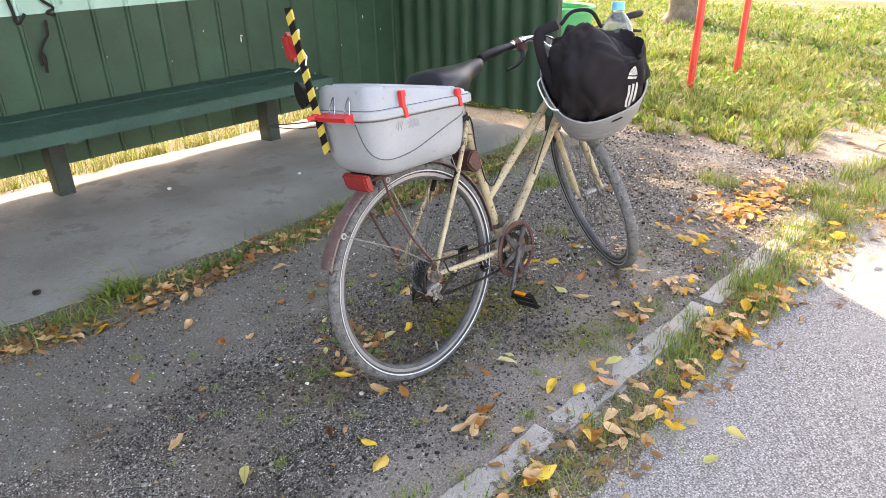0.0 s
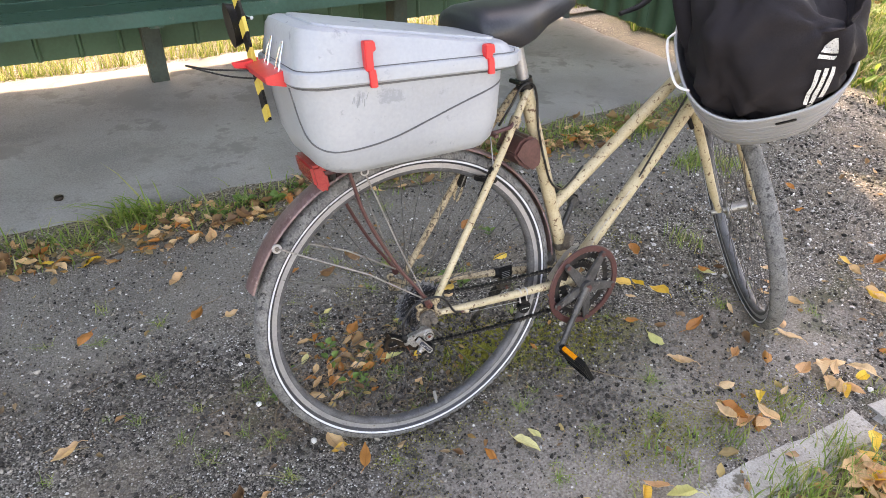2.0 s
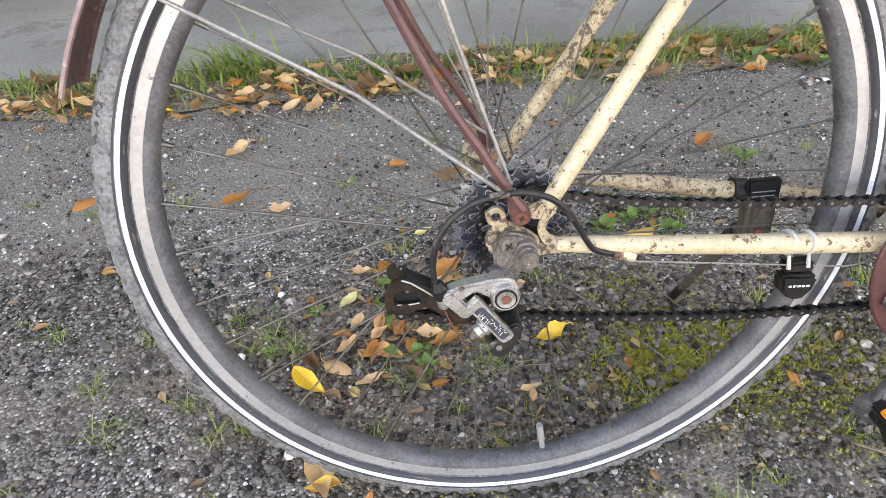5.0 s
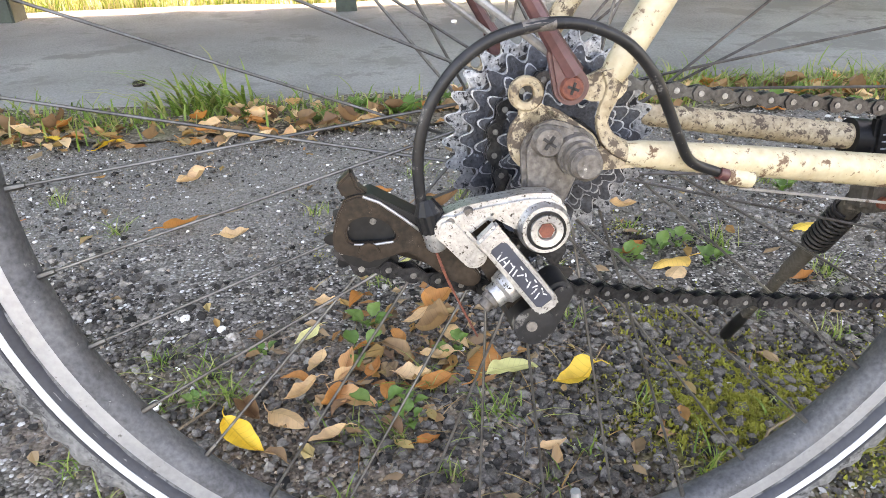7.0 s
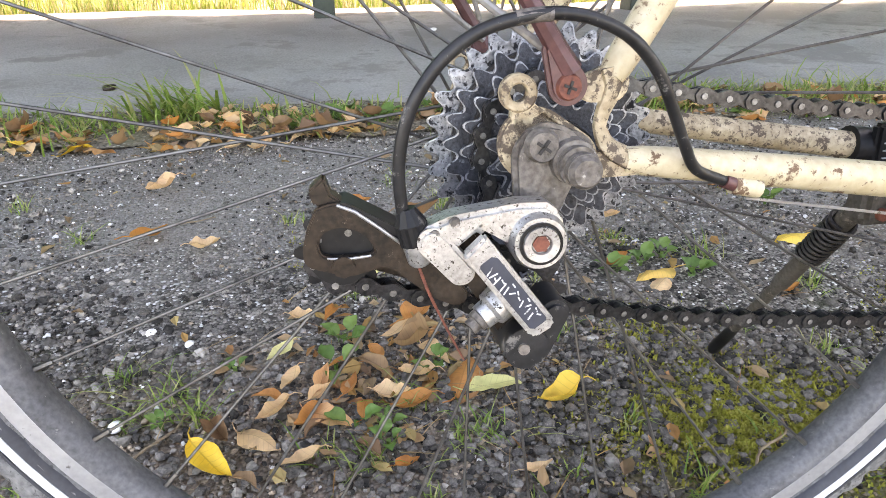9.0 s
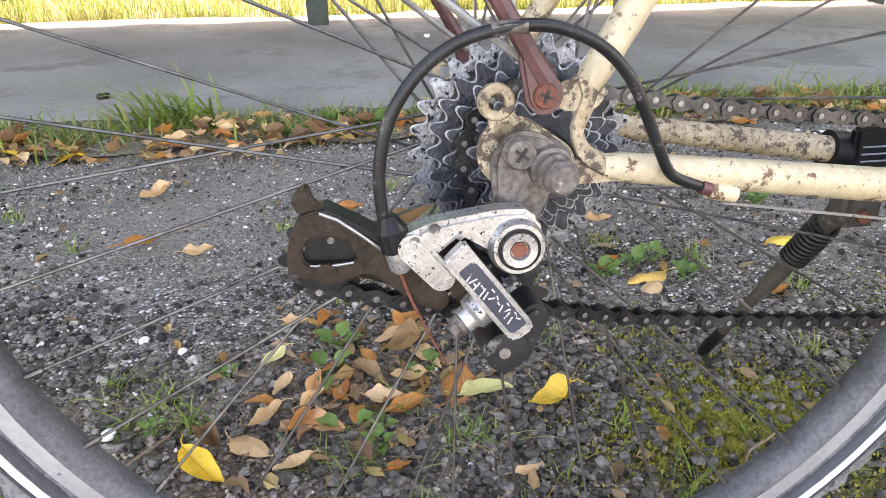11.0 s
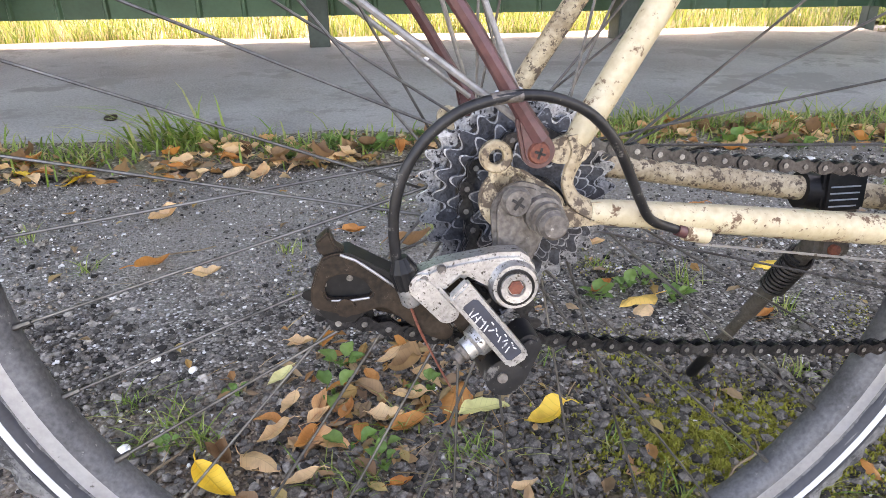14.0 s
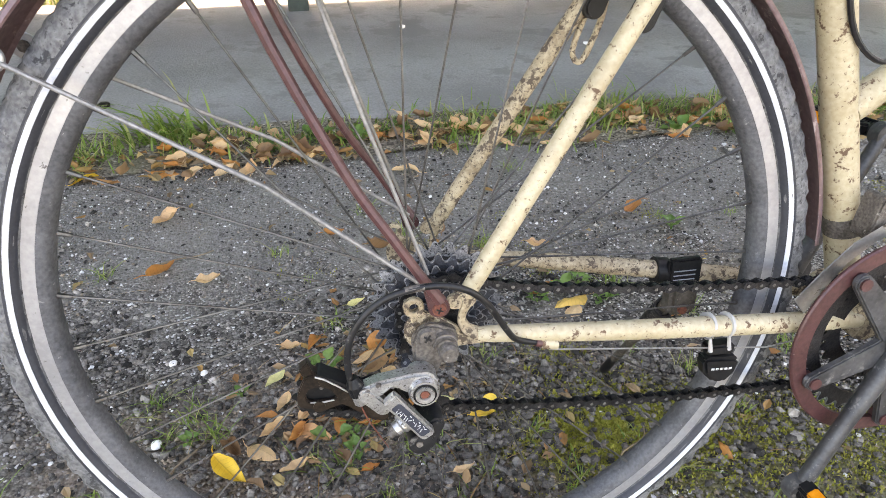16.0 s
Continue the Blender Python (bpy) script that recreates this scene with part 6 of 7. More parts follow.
part("lamp_band", tube([(0.225, -0.04, 0.0), (0.235, -0.03, 0.019), (0.30, -0.014, 0.02), (0.33, 0.014, 0.004)], 0.0022, 6), M_WHITEWIRE, pole)
part("lamp_band", tube([(0.24, 0.013, -0.004), (0.26, 0.012, 0.008), (0.275, -0.01, 0.02)], 0.0022, 6), M_WHITEWIRE, pole)
dark = bmesh.new()
disc((0.165, -0.026), 0.03, -0.014, 0.014, 24, dark, r1=0.024)
for v in dark.verts:
    v.co = Vector((0.165 + (v.co.x - 0.165) * 1.25, v.co.z * 0.62 - 0.014, v.co.y))
part("black_lamp", dark, M_BLACK, pole, "round black lamp housing")
part("lamp_screw", tube([(0.175, -0.01, 0.012), (0.175, 0.014, 0.013)], 0.003, 8), M_CHROME, pole)
cord = [strip_m.inverted() @ Vector(p) for p in ((-0.255, 0.09, 0.87), (-0.30, 0.16, 0.86), (-0.36, 0.2, 0.875), (-0.33, 0.13, 0.885), (-0.27, 0.08, 0.89))]
part("cord", tube(curve(cord, 5), 0.0017, 6), M_CABLE, pole)

# basket on the bars
basket_m = pose(0.742, -0.143, 0.866, 40, -21, -39.5) @ pose(0.003, 0, 0.012)


def oval(a, c, z, power=2.6, n=48):
    out = []
    for k in range(n):
        t = 2 * math.pi * k / n
        out.append((a * math.copysign(abs(math.cos(t)) ** (2 / power), math.cos(t)), c * math.copysign(abs(math.sin(t)) ** (2 / power), math.sin(t)), z))
    return out


basket = thing("handlebar_basket", loft([oval(0.168, 0.175, 0.0), oval(0.163, 0.17, -0.05), oval(0.152, 0.158, -0.12), oval(0.14, 0.145, -0.18), oval(0.12, 0.125, -0.2), oval(0.118, 0.123, -0.198), oval(0.138, 0.143, -0.178), oval(0.15, 0.156, -0.12), oval(0.161, 0.168, -0.05), oval(0.166, 0.173, 0.0)], False, False), M_BASKET, "grey fine-mesh bicycle basket with a white wire rim", "basket", m=basket_m)
part("basket_floor", loft([oval(0.121, 0.126, -0.2018), oval(0.121, 0.126, -0.1985)]), M_BASKET, basket)
part("rim_wire", tube(oval(0.168, 0.175, 0.001) + [oval(0.168, 0.175, 0.001)[0]], 0.0034, 8, caps=False), M_BASKET, basket, "pale grey rim wire")
for z, a in ((-0.02, 0.1665), (-0.045, 0.1645), (-0.07, 0.161), (-0.095, 0.158), (-0.12, 0.1535), (-0.145, 0.1475)):
    ring = oval(a, a * 1.04, z)
    part("hoop_wire", tube(ring + [ring[0]], 0.0007, 5, caps=False), M_BASKET, basket)
part("handle_loop", tube(curve([(-0.158, -0.07, 0.002), (-0.182, -0.05, 0.01), (-0.186, 0.01, 0.012), (-0.18, 0.06, 0.01), (-0.16, 0.08, 0.002)], 5), 0.003, 8), M_WHITEWIRE, basket, "white wire handle")
part("badge", block(-0.01, 0.03, -0.174, -0.171, -0.04, -0.032, 0.001), M_BLACK, basket)

# bag stuffed in the basket
bag_bm = bmesh.new()
bmesh.ops.create_icosphere(bag_bm, subdivisions=5, radius=1.0)
for v in bag_bm.verts:
    d = v.co.normalized()
    q = Vector([math.copysign(abs(c) ** 0.8, c) for c in d])
    p = Vector((q.x * 0.165, q.y * 0.162, q.z * 0.168))
    fold = noise.noise(d * 2.1) * 0.018 + noise.noise(Vector((d.x * 5, d.y * 5, d.z * 2))) * 0.009 + abs(noise.noise(d * 2.9 + Vector((3, 1, 7)))) * -0.026
    fold -= 0.011 * max(0.0, 1 - 7 * abs(noise.noise(Vector((d.x * 1.7 + 0.6 * d.z, d.y * 1.7, d.z * 1.1 + 4)))))
    p += d * fold
    if d.z > 0.3:
        p.x += 0.02 * (d.z - 0.3)
        p.z -= 0.33 * max(0, d.x + 0.1) * (d.z - 0.3)
    v.co = p
bag_m = pose(0.732, -0.166, 0.905, 14, -14, -42)
bag_tree = BVHTree.FromBMesh(bag_bm)
bag = thing("backpack", bag_bm, M_BAG, "black cloth backpack with white stripes stuffed in the basket", "backpack", smooth=80, m=bag_m)
bag_inv = bag_m.inverted()


def patch(name, corners, n, mat_, label):
    """A printed patch laid on the bag: four corners in the world, pressed onto the cloth from outside."""
    bm = bmesh.new()
    rows = []
    out = Vector((-0.55, -0.75, 0.36))
    way = -(bag_inv.to_3x3() @ out).normalized()
    for i in range(n + 1):
        row = []
        for j in range(n + 1):
            s, t = i / n, j / n
            p = (1 - s) * (1 - t) * corners[0] + s * (1 - t) * corners[1] + s * t * corners[2] + (1 - s) * t * corners[3]
            hit = bag_tree.ray_cast(bag_inv @ p - way * 0.4, way)
            row.append(bm.verts.new((hit[0] if hit[0] else bag_inv @ p) - way * 0.004))
        rows.append(row)
    for i in range(n):
        for j in range(n):
            bm.faces.new((rows[i][j], rows[i + 1][j], rows[i + 1][j + 1], rows[i][j + 1]))
    return part(name, bm, mat_, bag, label)


right_ = Vector((0.68, -0.70, 0.05))
up_ = Vector((0.22, 0.12, 0.97))
for k in range(3):
    c = Vector((0.730, -0.284, 0.822)) + right_ * (0.0125 * (k - 1))
    t_ = up_ * (0.032 + 0.004 * k) - right_ * 0.006
    patch("white_stripe", [c - t_ - right_ * 0.004, c - t_ + right_ * 0.004, c + t_ + right_ * 0.004, c + t_ - right_ * 0.004], 6, M_WHITE, "white printed stripe")
c = Vector((0.697, -0.315, 0.913))
patch("white_mark", [c - right_ * 0.016 - up_ * 0.007, c + right_ * 0.016 - up_ * 0.007, c + right_ * 0.003 + up_ * 0.018, c - right_ * 0.003 + up_ * 0.018], 6, M_WHITE, "white printed triangle")
patch("white_mark", [c - right_ * 0.017 - up_ * 0.018, c + right_ * 0.017 - up_ * 0.018, c + right_ * 0.017 - up_ * 0.011, c - right_ * 0.017 - up_ * 0.011], 6, M_WHITE, "white printed bar")
part("top_handle", tube(curve([bag_inv @ Vector(p) for p in ((0.70, -0.03, 1.045), (0.735, -0.05, 1.085), (0.79, -0.09, 1.085), (0.82, -0.12, 1.03))], 5), 0.0065, 8), M_BAG, bag, "padded black carrying loop")
part("side_strap", tube(curve([bag_inv @ Vector(p) for p in ((0.69, -0.02, 1.045), (0.632, 0.01, 1.02), (0.622, -0.01, 0.95), (0.632, -0.04, 0.88), (0.65, -0.06, 0.84))], 5), 0.018, 10, oval=0.45), M_BAG, bag, "black shoulder strap")
part("zip_tag", block(-0.003, 0.003, -0.002, 0.002, -0.01, 0.008, 0.001), M_STEEL, bag, m=bag_inv @ pose(0.62, -0.185, 0.86, 10, 10, 30))

# water bottle behind the bag
bottle_m = pose(0.905, -0.142, 0.82, -4, 3, 0) @ Matrix.Scale(1.33, 4) @ Matrix(((1, 0, 0, 0), (0, 0, 1, 0), (0, 1, 0, 0), (0, 0, 0, 1)))
bottle = thing("water_bottle", spun([(0.0001, 0.0), (0.04, 0.0), (0.044, 0.01), (0.044, 0.06), (0.041, 0.066), (0.044, 0.072), (0.044, 0.13), (0.04, 0.15), (0.026, 0.178), (0.0135, 0.192), (0.0135, 0.205), (0.0001, 0.205)], 32), M_PET, "clear plastic water bottle with a blue cap", "bottle", m=bottle_m)
part("cap", spun([(0.0001, 0.196), (0.0165, 0.196), (0.0165, 0.214), (0.015, 0.217), (0.0001, 0.217)], 24), M_CAP, bottle, "blue screw cap")

# ---- stones, grass and leaves on the ground ----
rng = np.random.default_rng(7)


def raw_mesh(name, verts, faces, material, smooth=False):
    me = bpy.data.meshes.new(name)
    me.from_pydata(verts.tolist(), [], faces)
    me.polygons.foreach_set("use_smooth", [smooth] * len(me.polygons))
    me.materials.append(material)
    me.update()
    return me


ICO = bmesh.new()
bmesh.ops.create_icosphere(ICO, subdivisions=1, radius=1.0)
ICO_V = np.array([v.co[:] for v in ICO.verts])
ICO_F = np.array([[v.index for v in f.verts] for f in ICO.faces])
ICO.free()


def stones(name, xy, size, material, label, sink=0.35, z0=0.0):
    n = len(xy)
    ang = rng.uniform(0, 2 * np.pi, n)
    ax = size[:, None] * rng.uniform(0.65, 1.25, (n, 3)) * np.array([1.0, 1.0, 0.68])
    v = ICO_V[None] * (1 + rng.uniform(-0.36, 0.3, (n, 12, 1))) * ax[:, None]
    c, s = np.cos(ang)[:, None], np.sin(ang)[:, None]
    out = np.stack([v[..., 0] * c - v[..., 1] * s + xy[:, None, 0], v[..., 0] * s + v[..., 1] * c + xy[:, None, 1], v[..., 2] + (size * (0.68 - sink) - 0.007 * np.exp(-(xy[:, 0] / 0.24) ** 2 - ((xy[:, 1] + 0.045) / 0.11) ** 2))[:, None] + z0], -1)
    f = (ICO_F[None] + 12 * np.arange(n)[:, None, None]).reshape(-1, 3)
    ob = new(name, raw_mesh(name, out.reshape(-1, 3), f.tolist(), material))
    return tagged(ob, label, "gravel", kind="stuff")


def scatter(n, x0, x1, y0, y1, clump=1.3, keep=0.0):
    """Random places, thicker in some patches than in others."""
    out = []
    while len(out) < n:
        p = rng.uniform((x0, y0), (x1, y1), (n, 2))
        for q in p:
            if noise.noise((q[0] * clump, q[1] * clump, 4.2)) + keep > rng.uniform(-0.6, 0.6):
                out.append(q)
    return np.array(out[:n])


near = scatter(36000, -0.95, 1.05, -0.42, 1.08, 2.2, 0.2)


def off_soil(p, keep):
    """Thins out places on the bare soil ahead of the rear wheel."""
    bare = ((p[:, 0] - 0.62) / 0.55) ** 2 + ((p[:, 1] + 0.2) / 0.27) ** 2 < 1 + 0.25 * np.sin(9 * p[:, 0] + 4 * p[:, 1])
    return p[~bare | (rng.uniform(0, 1, len(p)) < keep)]


near = off_soil(near, 0.4)
near = near[rng.uniform(0, 1, len(near)) < np.clip(1.25 - 1.25 * np.clip((near[:, 1] - 0.42 + 0.1 * np.sin(5 * near[:, 0])) / 0.35, 0, 1), 0.3, 1)]
stones("gravel", near, np.clip(rng.lognormal(-6.0, 0.45, len(near)), 0.0011, 0.0085), M_STONE, "loose dark grey gravel on the asphalt")
# coarser dark stones, thickest round the rear wheel
coarse = np.concatenate([scatter(5200, -0.75, 0.75, -0.32, 0.5, 3.2, 0.05), np.clip(rng.normal((0.2, 0.17), (0.22, 0.1), (2600, 2)), (-0.6, -0.3), (0.9, 0.5))])
stones("gravel", coarse, np.clip(rng.lognormal(-5.5, 0.3, len(coarse)), 0.0022, 0.0078), M_GRAVEL, "coarse dark rounded gravel round the rear wheel", 0.12)
wide = scatter(16000, -2.2, 2.5, -0.6, 1.1, 1.6, 0.2)
wide = off_soil(wide, 0.3)
wide = wide[(wide[:, 1] < 0.5) | (rng.uniform(0, 1, len(wide)) < 0.3)]
stones("gravel", wide, np.clip(rng.lognormal(-5.9, 0.4, len(wide)), 0.0015, 0.008), M_STONE, "loose dark grey gravel on the asphalt")
pale = off_soil(scatter(8000, -2.4, 2.4, -0.55, 1.08, 2.6, 0.25), 0.8)
stones("pale_gravel", pale, np.clip(rng.lognormal(-6.35, 0.45, len(pale)), 0.001, 0.0045), M_CHIP, "small pale stone chips among the gravel", 0.2)
# grey gravel with pale chips from the front wheel to the lawn
ahead = scatter(11000, 0.9, 3.2, -0.5, 1.0, 2.0, 0.3)
stones("gravel", ahead, np.clip(rng.lognormal(-5.55, 0.45, len(ahead)), 0.0018, 0.011), M_STONE, "loose grey gravel round the front wheel", 0.3)
ahead = scatter(1500, 0.9, 3.2, -0.5, 1.0, 2.6, 0.3)
stones("pale_gravel", ahead, np.clip(rng.lognormal(-5.7, 0.45, len(ahead)), 0.0018, 0.009), M_CHIP, "pale stone chips round the front wheel", 0.2)
fine = scatter(9000, -1.9, 1.9, 0.5, 1.1, 2.0, 0.3)
stones("gravel", fine, np.clip(rng.lognormal(-6.45, 0.4, len(fine)), 0.0009, 0.005), M_STONE, "fine dark grit on the dusty asphalt", 0.25, 0.003)
specks = scatter(1100, -1.9, 1.9, 0.5, 1.1, 2.0, 0.3)
stones("pale_gravel", specks, np.clip(rng.lognormal(-6.5, 0.4, len(specks)), 0.0009, 0.004), M_CHIP, "pale grit on the dusty asphalt", 0.2, 0.003)


def blades(xy, height, width, lean=0.6, z0=0.0, head=None):
    """Grass blades as bent, tapered strips: vertices and faces."""
    n = len(xy)
    a = rng.uniform(0, 2 * np.pi, n) if head is None else head
    d = np.stack([np.cos(a), np.sin(a)], -1)
    t = np.stack([-d[:, 1], d[:, 0]], -1)
    l = height * rng.uniform(0.15, lean, n)
    base = np.zeros((n, 7, 3))
    for k, (h, w, o) in enumerate(((0, 1, 0), (0.45, 0.85, 0.22), (0.8, 0.5, 0.62))):
        for s, j in ((-1, 0), (1, 1)):
            base[:, 2 * k + j, :2] = xy + d * (l * o)[:, None] + t * (s * 0.5 * w * width)[:, None]
            base[:, 2 * k + j, 2] = z0 + h * height
    base[:, 6, :2] = xy + d * (l * 1.05)[:, None]
    base[:, 6, 2] = z0 + height * np.where(l > 0.5 * height, 0.86, 1.0)
    f = []
    for i in range(n):
        o = 7 * i
        f += [(o, o + 1, o + 3, o + 2), (o + 2, o + 3, o + 5, o + 4), (o + 4, o + 5, o + 6)]
    return base.reshape(-1, 3), f


def grass(name, xy, height, width, material, label, lean=0.7, z0=0.0, head=None):
    v, f = blades(xy, height, width, lean, z0, head)
    return tagged(new(name, raw_mesh(name, v, f, material)), label, "grass", kind="stuff")


# lawn beyond the shelter, and behind its back wall
def on_lawn(p):
    rim_ = 3.12 + 0.25 * np.sin(p[:, 1] * 2.1) * 0.5 + 0.1 * np.sin(p[:, 1] * 7)
    low = -0.05 - 0.42 * np.clip((p[:, 0] - 3.0) / 1.3, 0, 1) + 0.07 * np.sin(p[:, 0] * 5.3)
    return p[(p[:, 0] > rim_) & (p[:, 1] > low)]


mid = on_lawn(np.concatenate([scatter(2600, 2.95, 7.0, -0.75, 4.5, 0.9, 0.45), scatter(1500, 6.0, 12.0, -0.75, 6.5, 0.9, 0.45)]))
lump = np.array([0.085 + 0.05 * noise.noise((q[0] * 0.9, q[1] * 0.9, 9)) + 0.07 * noise.noise((q[0] * 3.1, q[1] * 3.1, 2)) for q in mid])
EACH = 22
a_ = rng.uniform(0, 2 * np.pi, len(mid) * EACH)
p = np.repeat(mid, EACH, 0) + np.stack([np.cos(a_), np.sin(a_)], -1) * rng.uniform(0.0, 0.05, (len(a_), 1))
grass("lawn", p, np.clip(np.repeat(lump, EACH) * rng.uniform(0.5, 1.5, len(p)), 0.025, 0.24), rng.uniform(0.005, 0.011, len(p)), M_LAWN, "sunlit tufty lawn of green and straw-coloured grass", 1.5, -0.03, a_)
p = on_lawn(scatter(40000, 2.95, 12.0, -0.75, 6.5, 0.9, 0.45))
q = p[rng.uniform(0, 1, len(p)) < 0.22]
n_ = len(q)
tip = np.array([(-0.6, 0, 0), (-0.2, -0.28, 0.05), (0.3, -0.22, 0.08), (0.8, 0, 0.0), (0.3, 0.22, 0.08), (-0.2, 0.28, 0.05)])
a_, t_ = rng.uniform(0, 2 * np.pi, n_)[:, None], rng.uniform(-1.1, 1.1, n_)[:, None]
v_ = tip[None] * rng.uniform(0.025, 0.07, (n_, 1, 1))
xr, zr = v_[..., 0] * np.cos(t_) - v_[..., 2] * np.sin(t_), v_[..., 0] * np.sin(t_) + v_[..., 2] * np.cos(t_)
tall = np.array([0.07 + 0.09 * noise.noise((k[0] * 3.1, k[1] * 3.1, 2)) for k in q])[:, None]
v_ = np.stack([xr * np.cos(a_) - v_[..., 1] * np.sin(a_) + q[:, None, 0], xr * np.sin(a_) + v_[..., 1] * np.cos(a_) + q[:, None, 1], zr + np.clip(tall * rng.uniform(0.3, 1.3, (n_, 1)), 0.01, 0.2)], -1)
f_ = [c for i in range(n_) for c in ((6 * i, 6 * i + 1, 6 * i + 2, 6 * i + 3), (6 * i, 6 * i + 3, 6 * i + 4, 6 * i + 5))]
tagged(new("lawn_weeds", raw_mesh("lawn_weeds", v_.reshape(-1, 3), f_, M_LAWNWEED)), "broad-leaved weeds in the sunlit lawn", "weeds", kind="stuff")
p = scatter(15000, -5.0, 3.3, 3.08, 4.6, 1.4, 0.5)
grass("lawn", p, 0.11 * rng.uniform(0.4, 1.7, len(p)), rng.uniform(0.003, 0.006, len(p)), M_BACKGRASS, "sunlit grass behind the shelter wall", 1.0, -0.03)
c = [(rng.uniform(-5.5, 2.6), rng.uniform(3.03, 3.16), rng.uniform(0.3, 1.6)) for k in range(150)]
hold = []
for cx, cy, k in c:
    m = int(26 * k)
    hold.append((rng.normal((cx, cy), (0.05, 0.02), (m, 2)), 0.1 * rng.uniform(0.4, 1.4, m)))
p = np.concatenate([h[0] for h in hold])
p[:, 1] = np.clip(p[:, 1], 3.02, 3.3)
grass("lawn", p, np.concatenate([h[1] for h in hold]), rng.uniform(0.003, 0.007, len(p)), M_BACKGRASS, "tall grass at the foot of the shelter wall", 0.9, -0.03)
thing("lawn_soil", sheet(3.05, 14, -0.4, 9, -0.022, 60, 50, 0.02, 1.5, 0.1), M_TURF, "mossy soil under the lawn", "soil", kind="structure")
thing("back_strip", sheet(-7, 3.2, 3.0, 3.1, -0.004, 120, 2, 0.01, 4, 0.03), M_DIRT, "pale dry earth under the shelter wall", "dirt", kind="structure")


def tufts(centres, each, spread, h, w, z0=0.0):
    xy, hh = [], []
    for (cx, cy, k) in centres:
        m = int(each * k)
        xy.append(rng.normal((cx, cy), spread * math.sqrt(k), (m, 2)))
        hh.append(h * k ** 0.5 * rng.uniform(0.35, 1.25, m))
    xy, hh = np.concatenate(xy), np.concatenate(hh)
    return xy, hh, rng.uniform(0.7, 1.3, len(xy)) * w


# strip between asphalt and slab
c = [(x, 1.24 + 0.04 * math.sin(3 * x) + 0.03 * math.sin(11 * x), rng.choice((0.1, 0.3, 0.5, 0.8, 1.2))) for x in np.arange(-2.6, 2.5, 0.07)]
xy, hh, ww = tufts(c, 60, 0.055, 0.046, 0.005)
grass("grass_strip", xy, hh, ww, M_GRASS, "uneven green grass along the slab edge", 1.9, 0.005)
xy, hh, ww = tufts([(-0.53, 1.27, 1.8), (-0.47, 1.3, 1.6), (-0.45, 1.25, 1.0), (-0.58, 1.25, 0.8), (-0.4, 1.28, 0.8)], 20, 0.03, 0.085, 0.0085)
grass("grass_tuft", xy, hh, ww, M_GRASS, "tall green grass tuft at the slab edge", 2.3, 0.005, rng.normal(3.3, 1.0, len(xy)))
xy, hh, ww = tufts([(x, 1.13 + 0.07 * math.sin(2 * x), rng.uniform(0.6, 1.8)) for x in np.arange(0.2, 1.9, 0.055)], 48, 0.055, 0.048, 0.0042)
grass("grass_strip", xy, hh, ww, M_GRASS, "uneven green grass along the slab edge", 1.9, 0.005)
VERGE_TUFTS = [(2.4, 0.01, 1.6), (2.37, -0.11, 1.6), (2.94, -0.57, 2.4), (2.57, -0.58, 2.4), (2.56, -0.49, 2.2), (2.64, -0.73, 2.2), (2.24, -0.69, 2.4), (2.35, -0.62, 2.2), (2.01, -0.62, 2.0), (1.83, -0.61, 2.0), (1.59, -0.66, 2.2), (1.33, -0.64, 2.6), (1.22, -0.66, 2.6), (1.13, -0.7, 2.2), (0.84, -0.62, 1.6), (0.65, -0.62, 1.8), (0.87, -0.44, 0.4), (0.56, -0.4, 0.35), (0.46, -0.38, 0.4), (1.74, 0.71, 1.6), (2.81, -0.72, 2.2), (2.43, -0.41, 1.8), (3.1, -0.6, 2.2), (3.3, -0.65, 2.0), (1.2, 0.28, 1.0)]
# verge along the kerb
c = [(x, -0.655 - 0.05 * x + rng.normal(0, 0.03), rng.uniform(0.3, 1.6)) for x in np.arange(-1.2, 5.0, 0.05)]
xy, hh, ww = tufts(c, 44, 0.05, 0.055, 0.0028)
grass("verge_grass", xy, hh, ww, M_GRASS, "patchy green grass beside the kerb", 1.0, -0.01)
c = [(x, kerb_y(x) + 0.03 + rng.normal(0, 0.025), rng.uniform(0.1, 0.8)) for x in np.arange(-0.8, 2.6, 0.16)] + [(1.65, 0.7, 1.2), (1.8, 0.62, 1.4)] + VERGE_TUFTS
xy, hh, ww = tufts(c, 72, 0.032, 0.05, 0.0034)
grass("verge_grass", xy, hh, ww, M_GRASS, "patchy green grass beside the kerb", 1.0, 0.0)
# sparse tufts in the gravel
c = [(-0.06, 0.19, 0.7), (0.02, 0.14, 0.6), (-0.27, 0.2, 0.7), (-0.3, 0.24, 0.6), (0.4, 0.46, 0.8), (0.29, 0.52, 0.5), (-0.2, 0.66, 0.5), (-0.68, 0.62, 0.6), (-0.4, 0.12, 0.4), (-0.33, 0.07, 0.5),
     (0.14, 0.3, 0.4), (-0.1, 0.42, 0.5), (0.5, 0.35, 0.6), (0.43, 0.22, 0.5), (0.1, 0.5, 0.5), (0.2, 0.62, 0.9), (0.05, 0.68, 0.7), (-0.62, -0.05, 0.7), (-0.24, -0.22, 0.5), (0.24, -0.12, 0.6), (-0.5, 0.08, 0.6), (0.6, -0.2, 0.8), (0.52, -0.3, 0.7), (0.35, -0.27, 0.6)]
xy, hh, ww = tufts(c, 54, 0.013, 0.03, 0.0018)
grass("sparse_grass", xy, hh, ww, M_GRASS, "thin grass growing through the gravel", 2.4, 0.0)
